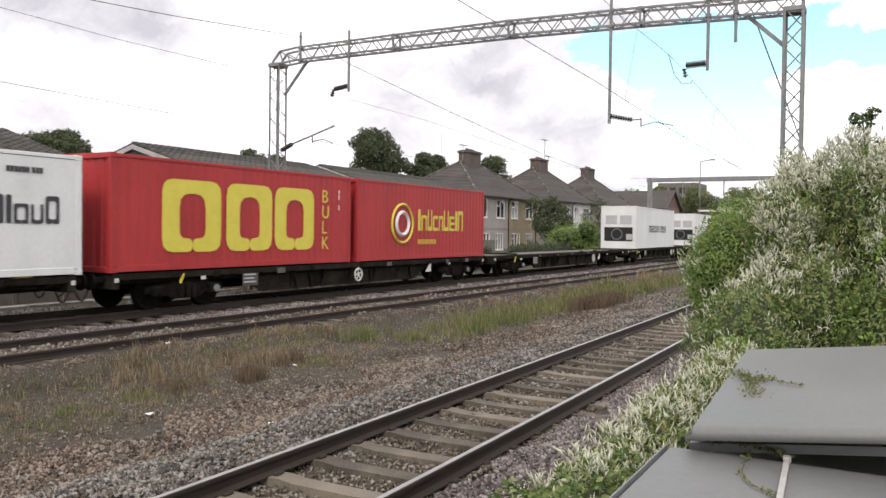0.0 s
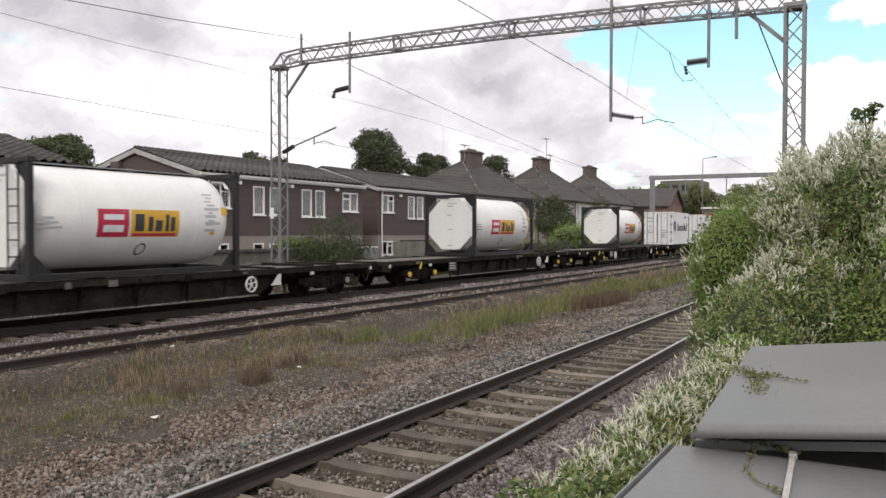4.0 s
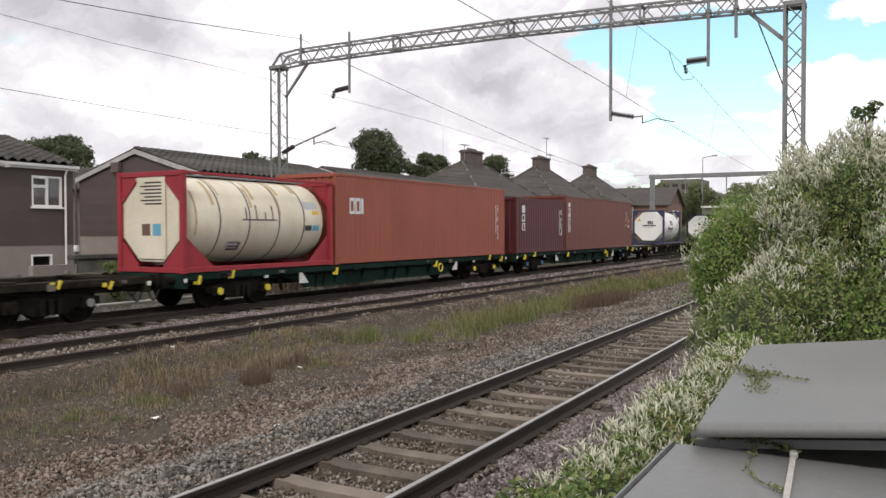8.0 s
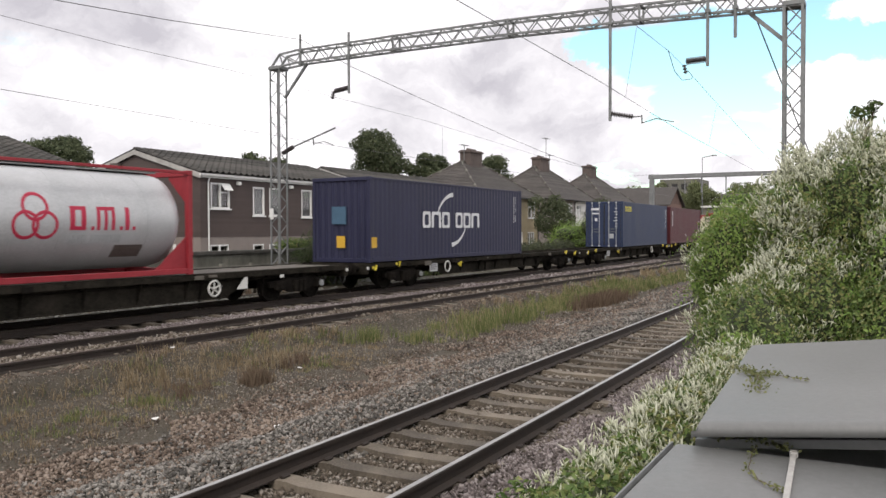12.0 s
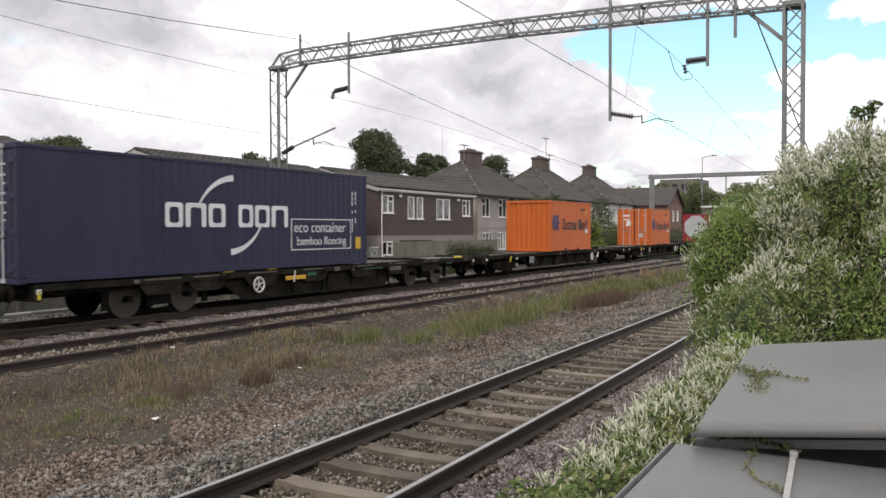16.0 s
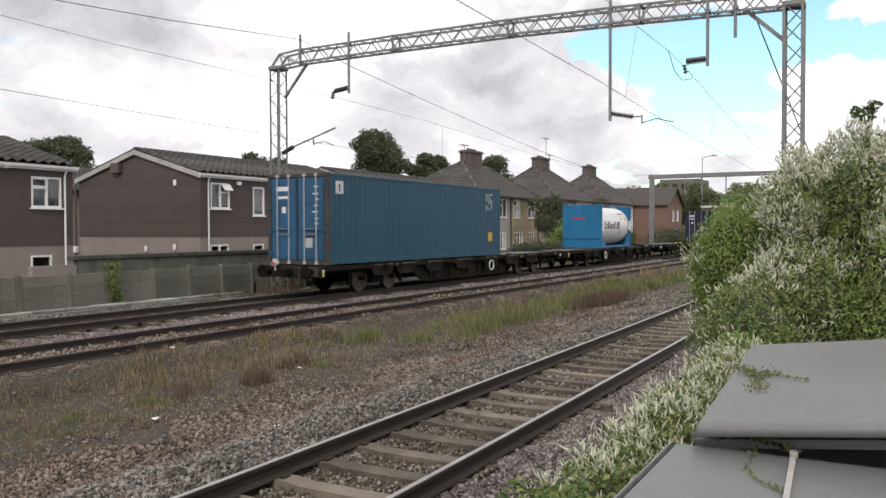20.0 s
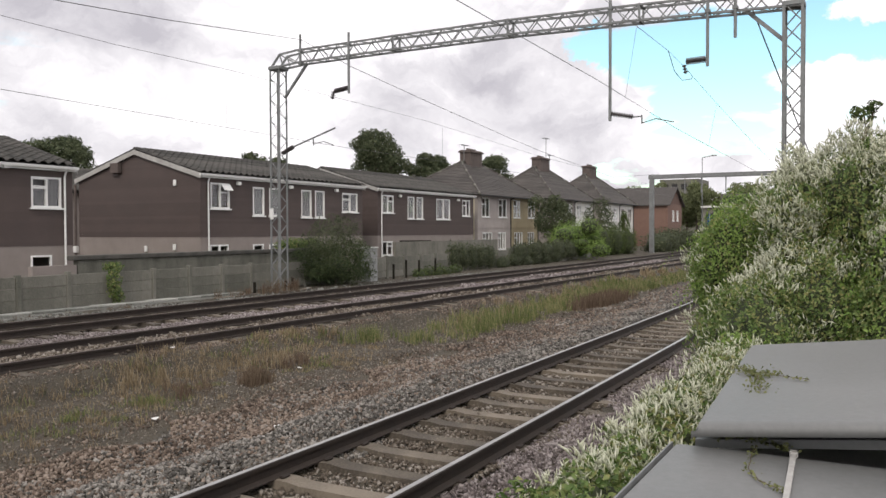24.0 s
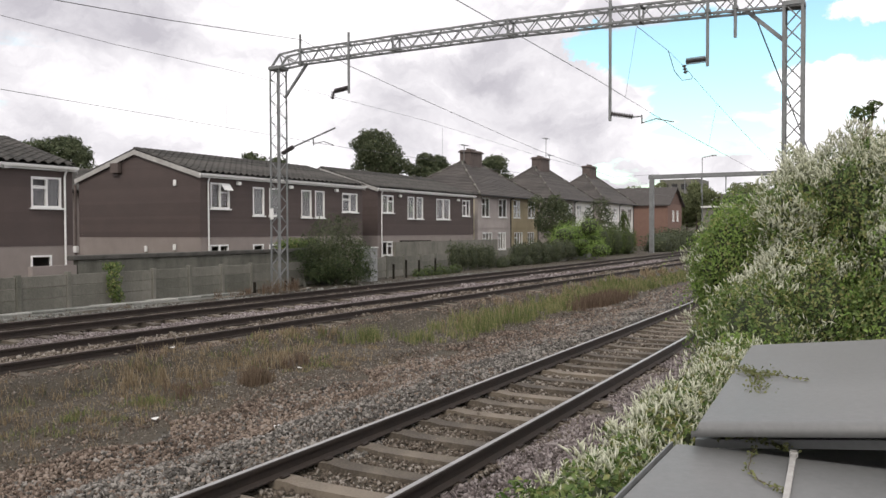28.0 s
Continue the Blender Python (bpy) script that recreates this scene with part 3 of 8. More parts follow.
def pantile_roof(x0, x1, ya, za, yb, zb, period=0.34, courses=14, lift=0.022):
    """Rows of curved tiles from the eaves (ya, za) up to the ridge (yb, zb)."""
    out = []
    n = max(2, round((x1 - x0) / period)) * 4
    w = Vector((0, yb - ya, zb - za))
    up = Vector((0, -(zb - za), yb - ya)).normalized() * (1 if yb > ya else -1)
    for c in range(courses):
        s = Shape()
        out.append(s)
        p0, p1 = c / courses, (c + 1.12) / courses
        pts = []
        for i in range(n + 1):
            x = x0 + (x1 - x0) * i / n
            h = (0.0, 0.085, 0.125, 0.065)[i % 4]
            for p, l in ((p0, lift), (p1, lift * 0.3)):
                q = Vector((x, ya, za)) + w * p + up * (h + l)
                pts.append(q)
        s.add(pts, [(2 * i, 2 * i + 2, 2 * i + 3, 2 * i + 1) for i in range(n)])
        # front lip of the course
        lip = []
        for i in range(n + 1):
            q = Vector(pts[2 * i])
            lip += [q, q - up * 0.022]
        s.add(lip, [(2 * i + 1, 2 * i + 3, 2 * i + 2, 2 * i) for i in range(n)])
    return out


def boards(parent, x0, x1, y, z0, z1, holes, axis="x", top=None, height=0.13):
    """Overlapping horizontal boards in front of a wall; axis: the way they run. top(v): upper edge for a gable."""
    z = z0
    while z < z1 - 0.02:
        zt = min(z + height, z1)
        a0, a1 = x0, x1
        if top:
            ok = [x0 + (x1 - x0) * i / 200 for i in range(201) if top(x0 + (x1 - x0) * i / 200) > z + height * 0.5]
            if len(ok) < 3:
                break
            a0, a1 = ok[0], ok[-1]
        cuts = sorted([(h[0], h[1]) for h in holes if h[2] < (z + zt) / 2 < h[3]])
        v = a0
        for c, d in cuts + [(a1, a1)]:
            s = Shape()
            if c > v + 0.01:
                prof = [(y - 0.018, z), (y - 0.009, zt - 0.002), (y - 0.002, zt - 0.004), (y - 0.002, z)]
                if axis == "x":
                    s.extrude(prof, "x", v, c)
                else:
                    s.extrude([(q[0], q[1]) for q in prof], "y", v, c)
                part("board", s, BROWNCLAD, parent)
            v = max(v, d)
        z = zt
    return parent


def terrace_block(x0, x1, yf, depth, zs, ze, zr, upper, lower, label, group, gable=True, pipe_at=None, side_y=None):
    """A two-storey block: render below, brown boards above, shallow tiled roof. upper, lower: windows (x0, x1, z0, z1, casements, fanlight, curtain, opened)."""
    h = thing("house", label, "house", group)
    yb, ym, zg = yf + depth, yf + depth / 2, -0.4
    hu, hl = [w[:4] for w in upper], [w[:4] for w in lower]
    wall = part("wall", wall_with_holes(x0, x1, yf, 0.25, zg, zs, hl), GREYRENDER, h, "grey-rendered lower wall")
    part("wall", wall_with_holes(x0, x1, yf, 0.25, zs, ze, hu), BROWNCLAD, h, "brown-boarded upper wall")
    back = Shape().box(x0, x1, yb - 0.25, yb, zg, ze)
    part("wall", back, GREYRENDER, h)
    for xe, xi in ((x0, x0 + 0.25), (x1 - 0.25, x1)):
        part("gable_wall", Shape().extrude([(yf + 0.25, zg), (yb - 0.25, zg), (yb - 0.25, zs), (yf + 0.25, zs)], "x", xe, xi), GREYRENDER, h)
        k = (zr - ze) / (depth / 2)
        part("gable_wall", Shape().extrude([(yf + 0.25, zs), (yb - 0.25, zs), (yb - 0.25, ze + 0.25 * k - 0.06), (ym, zr - 0.06), (yf + 0.25, ze + 0.25 * k - 0.06)], "x", xe, xi), BROWNCLAD, h)
    part("floor_slab", Shape().box(x0 + 0.26, x1 - 0.26, yf + 0.26, yb - 0.26, zs - 0.1, zs + 0.1), CURTAIN, h)
    part("inner_wall", Shape().box(x0 + 0.26, x1 - 0.26, yf + 3.0, yf + 3.1, zg, zs - 0.101).box(x0 + 0.26, x1 - 0.26, yf + 3.0, yf + 3.1, zs + 0.101, ze), GREYRENDER, h)
    boards(h, x0 - 0.002, x1 + 0.002, yf, zs, ze, hu)
    top = lambda y: ze + (zr - ze) * (1 - abs(y - ym) / (depth / 2))
    bx = thing_boards_x(h, x0, yf, yb, zs, zr, top)
    for w in upper + lower:
        window(h, *w[:4], yf + 0.02, *w[4:])
    ov = 0.16
    kk = (zr - ze) / (depth / 2)
    deck = part("roof", Shape().extrude([(yf - ov, ze - ov * kk - 0.02), (ym, zr - 0.02), (yb + ov, ze - ov * kk - 0.02), (yb + ov, ze - ov * kk + 0.03), (ym, zr + 0.03), (yf - ov, ze - ov * kk + 0.03)], "x", x0 - 0.1, x1 + 0.1), PANTILE, h)
    deck["label"] = "shallow grey-brown pantile roof"
    for ya in (yf - ov, yb + ov):
        for c in pantile_roof(x0 - 0.12, x1 + 0.12, ya, ze - ov * kk + 0.05, ym, zr + 0.05, 0.42, 12, 0.035):
            part("tile_course", c, PANTILE, deck)
    n = int((x1 - x0) / 0.45)
    for i in range(n):
        a = x0 - 0.12 + (x1 - x0 + 0.24) * i / n
        part("ridge_tile", Shape().rod((a, ym, zr + 0.05), (a + (x1 - x0 + 0.24) / n - 0.015, ym, zr + 0.05), 0.12, 10), PANTILE, deck)
    # white gutter, bargeboards and downpipe
    gz = ze - ov * kk
    gut = part("gutter", Shape().extrude([(yf - ov - 0.13, gz + 0.02), (yf - ov - 0.11, gz - 0.09), (yf - ov - 0.01, gz - 0.09), (yf - ov + 0.0, gz + 0.02)], "x", x0 - 0.22, x1 + 0.12), UPVC, h, "white plastic gutter")
    part("fascia", Shape().box(x0 - 0.1, x1 + 0.1, yf - ov + 0.004, yf - ov + 0.03, gz - 0.17, gz - 0.005), UPVC, h)
    part("soffit", Shape().box(x0, x1, yf - ov + 0.031, yf - 0.04, gz - 0.14, gz - 0.115), UPVC, h)
    for xe in (x0 - 0.16, x1 + 0.12):
        for ya, sgn in ((yf - ov, 1), (yb + ov, -1)):
            part("bargeboard", Shape().extrude([(ya, gz + 0.02), (ym, zr + 0.02), (ym, zr - 0.22), (ya, gz - 0.22)], "x", xe, xe + 0.035), WEATHERWOOD, h, "weathered white bargeboard")
    if pipe_at is not None:
        part("downpipe", Shape().rod((pipe_at, yf - 0.08, -0.3), (pipe_at, yf - 0.08, gz - 0.35), 0.04).rod((pipe_at, yf - 0.08, gz - 0.35), (pipe_at, yf - ov - 0.06, gz - 0.09), 0.04), UPVC, gut, "white downpipe")
    return h


def thing_boards_x(h, x, yf, yb, zs, zr, top):
    """Boards on the gable that faces down the line (-x)."""
    z, ym = zs, (yf + yb) / 2
    while z < zr - 0.15:
        zt = z + 0.13
        ok = [yf + (yb - yf) * i / 100 for i in range(101) if top(yf + (yb - yf) * i / 100) > zt - 0.05]
        if len(ok) < 3:
            break
        part("board", Shape().extrude([(x - 0.016, z), (x - 0.009, zt - 0.002), (x - 0.002, zt - 0.004), (x - 0.002, z)], "y", ok[0], ok[-1]), BROWNCLAD, h)
        z = zt
    return h


TERRACE = "brown boarded terrace houses"
house_a = terrace_block(28.6, 42.25, 29.0, 8.8, 1.84, 4.93, 6.22,
                        [(29.25, 30.55, 3.24, 4.5, 2, 1, False, True), (32.25, 33.12, 2.94, 4.42, 1, -1, True, False), (33.52, 34.38, 2.94, 4.42, 1, -1, True, False),
                         (36.22, 37.12, 2.9, 4.44, 1, -1, True, False), (37.46, 38.35, 2.9, 4.44, 1, -1, True, False), (40.1, 41.7, 3.27, 4.42, 2, 0, True, False)],
                        [(29.2, 30.45, 0.55, 1.46, 2, -1, False, False), (32.25, 33.05, 0.7, 1.44, 1, -1, False, False), (33.5, 34.3, 0.7, 1.42, 1, -1, False, False)],
                        "two-storey house clad in dark brown boards over grey render, pantiled", TERRACE, pipe_at=29.05)
house_b = terrace_block(8.0, 21.25, 28.5, 8.4, 1.58, 4.70, 6.0,
                        [(19.47, 20.74, 3.05, 4.23, 2, 0, True, False), (14.5, 15.9, 3.0, 4.2, 2, 0, True, False)],
                        [(19.42, 20.3, 0.3, 1.22, 1, -1, False, False)],
                        "brown-boarded two-storey house with white gutter and a rooftop vent", TERRACE, pipe_at=20.86)
house_c = terrace_block(45.5, 59.75, 30.0, 9.2, 1.8, 5.0, 6.45,
                        [(46.06, 47.48, 3.34, 4.55, 2, 1, False, False), (49.36, 50.28, 2.98, 4.55, 1, -1, True, False), (50.62, 51.52, 2.98, 4.55, 1, -1, True, False), (53.54, 55.69, 2.98, 4.53, 2, -1, False, False), (57.8, 59.1, 3.29, 4.57, 2, 0, False, False)],
                        [(46.04, 47.32, 0.46, 1.4, 2, 1, False, False)],
                        "long brown-boarded two-storey house behind the yard", TERRACE, pipe_at=45.9)


def hip_house(xc, label, wall_l, wall_r, w=13.0, yf=30.5, depth=8.0, ze=5.25, zr=8.4, side=CREAM):
    """A pair of semi-detached houses under one hipped roof with a central chimney."""
    h = thing("house", label, "house", "hipped semi-detached pairs")
    x0, x1, yb = xc - w / 2, xc + w / 2, yf + depth
    ym = (yf + yb) / 2
    for a, b, m in ((x0, xc, wall_l), (xc, x1, wall_r)):
        holes = [(a + 0.8, a + 2.3, 3.3, 4.95), (b - 2.5, b - 0.78, 3.3, 4.95), (a + 0.95, a + 2.85, 0.45, 1.95), (b - 2.6, b - 1.0, 0.45, 1.95)]
        part("wall", wall_with_holes(a, b, yf, 0.28, -0.4, ze, holes), m, h, "pebbledashed wall")
        for q in holes[:2]:
            window(h, *q, yf + 0.05, 2, 0, False, False)
        for q in holes[2:]:
            window(h, *q, yf + 0.05, 3, 0, False, False)
        part("string_course", Shape().box(a, b, yf - 0.04, yf - 0.003, 2.35, 2.45), m, h)
    part("side_wall", Shape().box(x0, x0 + 0.28, yf + 0.28, yb, -0.4, ze), side, h)
    part("side_wall", Shape().box(x1 - 0.28, x1, yf + 0.28, yb, -0.4, ze), wall_r, h)
    part("back_wall", Shape().box(x0 + 0.28, x1 - 0.28, yb - 0.28, yb, -0.4, ze), CREAM, h)
    part("inner_wall", Shape().box(x0 + 0.3, x1 - 0.3, yf + 3, yf + 3.1, -0.4, ze - 0.1), GREYRENDER, h)
    ov, k = 0.45, (zr - ze) / (depth / 2)
    e = ze - ov * 0.2
    r = 2.0
    rp = Shape()
    A, B, C, D = (x0 - ov, yf - ov, e), (x1 + ov, yf - ov, e), (x1 + ov, yb + ov, e), (x0 - ov, yb + ov, e)
    R0, R1 = (xc - r, ym, zr), (xc + r, ym, zr)
    rp.add([A, B, C, D, R0, R1], [(0, 1, 5, 4), (1, 2, 5), (2, 3, 4, 5), (3, 0, 4), (3, 2, 1, 0)])
    roof = part("roof", rp, SLATE, h, "dark plain-tiled hipped roof")
    # courses of tiles on the slopes that show
    rows = 22
    for P, Q, S, T in ((A, B, R1, R0), (D, A, R0, R0)):
        P, Q, S, T = (Vector(v) for v in (P, Q, S, T))
        nrm = (Q - P).cross(T - P).normalized()
        for i in range(rows):
            a, b = i / rows, (i + 1) / rows
            l0, l1, r0, r1 = P.lerp(T, a), P.lerp(T, b), Q.lerp(S, a), Q.lerp(S, b)
            part("tile_course", Shape().add([l0 + nrm * 0.045, r0 + nrm * 0.045, r1 + nrm * 0.012, l1 + nrm * 0.012, l0, r0], [(0, 1, 2, 3), (4, 5, 1, 0)]), SLATE, roof)
    for P, Q in ((A, R0), (B, R1), (R0, R1), (D, R0)):
        P, Q = Vector(P), Vector(Q)
        n = int((Q - P).length / 0.4)
        for i in range(n):
            part("hip_tile", Shape().rod(P.lerp(Q, i / n) + Vector((0, 0, .05)), P.lerp(Q, (i + 0.95) / n) + Vector((0, 0, .05)), 0.11, 8), SLATE if i % 4 else CONC, roof)
    ch = part("chimney", Shape().box(xc - 1.25, xc + 1.25, ym - 0.55, ym + 0.55, zr - 0.8, zr + 1.2, 0.02).box(xc - 1.37, xc + 1.37, ym - 0.67, ym + 0.67, zr + 0.95, zr + 1.1, 0.02), STOCK, h, "brown brick chimney stack")
    for i in range(4):
        part("chimney_pot", Shape().rod((xc - 0.75 + i * 0.5, ym, zr + 1.2), (xc - 0.75 + i * 0.5, ym, zr + 1.4), 0.13, 10, 0.1), STOCK, ch)
    part("gutter", Shape().box(x0 - ov, x1 + ov, yf - ov - 0.1, yf - ov - 0.004, e - 0.1, e), BLACKGAP, h)
    for xx in (xc, x1 - 0.15):
        part("downpipe", Shape().rod((xx, yf - 0.08, -0.3), (xx, yf - 0.08, e - 0.2), 0.05).rod((xx, yf - 0.08, e - 0.2), (xx, yf - ov, e - 0.08), 0.05), BLACKGAP, h)
    return h


hip_house(68.3, "semi-detached pair, one half pink-grey, the other ochre, under a hipped roof", PINKGREY, YELLOWDASH, w=13.4)
hip_house(85.6, "semi-detached pair half hidden by trees, hipped roof with chimney", PINKGREY, WHITEWALL, ze=5.5, zr=9.1, side=PINKGREY)
hip_house(102.6, "white-rendered semi-detached pair with a hipped roof and chimney", WHITEWALL, WHITEWALL, ze=5.6, zr=9.3, side=PINKGREY)

# ---- the freight train ----
TRAIN_SPEED = 17.80
ALONG = {}            # moving things and their place along the train at the start


def paint_set(name, c, rough=0.5, wear=0.3):
    return paint(name, c, rough, wear)


P_RED = paint_set("bright_red_paint", (0.37, 0.027, 0.029))
P_WHITE = paint_set("white_container_paint", (0.66, 0.67, 0.67), wear=0.18)
P_BROWNRED = paint_set("red_oxide_paint", (0.132, 0.036, 0.023))
P_ORANGERED = paint_set("faded_red_oxide_paint", (0.27, 0.072, 0.043))
P_MAROON = paint_set("maroon_paint", (0.074, 0.011, 0.0155))
P_NAVY = paint_set("navy_paint", (0.0165, 0.0175, 0.049))
P_BLUE = paint_set("slate_blue_paint", (0.019, 0.031, 0.075))
P_TEAL = paint_set("teal_blue_paint", (0.006, 0.060, 0.102))
P_ORANGE = paint_set("orange_paint", (0.50, 0.112, 0.017), wear=0.2)
P_PALBLUE = paint_set("bright_blue_paint", (0.009, 0.135, 0.285))
P_FRAMERED = paint_set("red_frame_paint", (0.28, 0.022, 0.032))
P_FRAMEBLUE = paint_set("dark_blue_frame_paint", (0.036, 0.036, 0.072))
P_DARK = paint_set("black_frame_paint", (0.012, 0.012, 0.013))
P_TANK = mat("white_tank_cladding", (0.60, 0.60, 0.58), (0.78, 0.78, 0.76), 0.38, 0.8, 25, 0.05)
P_CREAM = mat("stained_cream_tank_cladding", (0.50, 0.45, 0.33), (0.72, 0.68, 0.56), 0.4, 0.9, 25, 0.05)
P_STEEL = mat("dull_steel_tank_cladding", (0.34, 0.35, 0.36), (0.58, 0.59, 0.60), 0.42, 0.7, 25, 0.05, 0.3)
WAGON = mat("grimy_dark_wagon_steel", (0.0056, 0.0057, 0.0047), (0.039, 0.034, 0.0275), 0.92, 1.7, 14, 0.4, spec=0.03)
WAGONGREEN = mat("grimy_green_wagon_steel", (0.003, 0.009, 0.0075), (0.013, 0.034, 0.027), 0.85, 1.5, 16, 0.3, spec=0.12)
WHEELSTEEL = mat("dark_wheel_steel", (0.004, 0.0036, 0.0032), (0.021, 0.0185, 0.016), 0.9, 4, 22, 0.3, 0.0, spec=0.02)
WAGONDECK = mat("worn_wagon_deck", (0.055, 0.048, 0.040), (0.15, 0.135, 0.115), 0.9, 1.2, 20, 0.4)
OCHRESTAIN = mat("ochre_run_stain", (0.30, 0.20, 0.075), (0.50, 0.40, 0.22), 0.6, 6, 30, 0.05, stretch=(6, 6, 1))
PANELGREY = mat("grimy_panel_grey", (0.035, 0.036, 0.034), (0.10, 0.10, 0.095), 0.85, 5, 30, 0.1)
PATCHGREEN = mat("green_panel_paint", (0.006, 0.05, 0.028), (0.014, 0.10, 0.055), 0.7, 3, 30, 0.1)
WHITEPLATE = mat("dirty_white_plate", (0.42, 0.42, 0.40), (0.66, 0.66, 0.63), 0.6, 6, 40, 0.05)
YELLOWPART = mat("yellow_part_paint", (0.45, 0.36, 0.02), (0.65, 0.54, 0.05), 0.5, 4, 30, 0.05)
M_YELLOW = mat("yellow_marking", (0.55, 0.47, 0.05), (0.66, 0.58, 0.08), 0.55, 3, 30, 0.02)
M_INK = mat("black_marking", (0.02, 0.02, 0.025), (0.045, 0.045, 0.05), 0.6, 3, 30, 0.02)
M_BLUE = mat("blue_marking", (0.010, 0.018, 0.085), (0.018, 0.032, 0.14), 0.55, 3, 30, 0.02)
M_WHITE = mat("white_marking", (0.55, 0.56, 0.58), (0.72, 0.73, 0.74), 0.6, 3, 30, 0.02)
M_CRIMSON = mat("crimson_marking", (0.36, 0.01, 0.04), (0.45, 0.02, 0.06), 0.55, 3, 30, 0.02)
M_GOLD = mat("gold_marking", (0.50, 0.29, 0.02), (0.62, 0.38, 0.04), 0.55, 3, 30, 0.02)
M_GREY = mat("pale_grey_marking", (0.33, 0.34, 0.35), (0.45, 0.46, 0.47), 0.6, 3, 30, 0.02)
M_CYAN = mat("pale_blue_marking", (0.08, 0.28, 0.40), (0.12, 0.36, 0.5), 0.6, 3, 30, 0.02)

TOP_PLAIN = 1.219                  # half width of a container
Z_DECK = Z_FAR + 0.965


def corrugated(x0, x1, y, z0, z1, pitch=0.278, depth=0.011, sgn=1):
    """A pressed steel side along x; sgn: which way the outer face looks (-1: -y)."""
    s, pts = Shape(), []
    n = max(1, round((x1 - x0) / pitch))
    p = (x1 - x0) / n
    prof = []
    for i in range(n):
        a = x0 + i * p
        prof += [(a, 0.0), (a + p * 0.30, 0.0), (a + p * 0.5, depth), (a + p * 0.80, depth)]
    prof.append((x1, 0.0))
    for x, d in prof:
        pts += [(x, y - sgn * d, z0), (x, y - sgn * d, z1)]
    return s.add(pts, [(2 * i, 2 * i + 2, 2 * i + 3, 2 * i + 1) for i in range(len(prof) - 1)])


def corrugated_end(x, y0, y1, z0, z1, depth=0.04, sgn=-1):
    s, pts = Shape(), []
    n = 8
    p = (y1 - y0) / n
    prof = []
    for i in range(n):
        a = y0 + i * p
        prof += [(a, 0.0), (a + p * 0.30, 0.0), (a + p * 0.5, depth), (a + p * 0.80, depth)]
    prof.append((y1, 0.0))
    for y, d in prof:
        pts += [(x - sgn * d, y, z0), (x - sgn * d, y, z1)]
    return s.add(pts, [(2 * i, 2 * i + 2, 2 * i + 3, 2 * i + 1) for i in range(len(prof) - 1)])


def door_marks(c, L, hc, m):
    """Rows of unreadable writing on the rear doors."""
    x, q = -L / 2 - 0.004, random.Random(int(L * hc * 10))
    for k in range(7):
        z = hc - 0.45 - k * 0.19 - q.uniform(0, 0.05)
        w = q.uniform(0.10, 0.30)
        part("small_writing", Shape().box(x - 0.004, x, -0.86, -0.86 + w, z, z + 0.04), m, c)
    for z, y, h, w in ((hc - 0.55, 0.35, 0.14, 0.5), (hc - 0.80, 0.35, 0.09, 0.42), (hc - 1.25, 0.45, 0.2, 0.16)):
        part("small_writing", Shape().box(x - 0.004, x, y, y + w, z, z + h), m, c)
    part("document_plate", Shape().box(x - 0.008, x, -0.62, -0.35, 0.55, 0.85), M_GREY, c)


def castings(parent, hl, hw, hc, m):
    for x in (-1, 1):
        for y in (-1, 1):
            for z in (0, 1):
                cx, cy, cz = x * (hl - 0.089), y * (hw - 0.081), z * (hc - 0.118)
                part("corner_casting", Shape().box(cx - 0.0895, cx + 0.0895, cy - 0.0815, cy + 0.0815, cz, cz + 0.118, 0.008), m, parent)


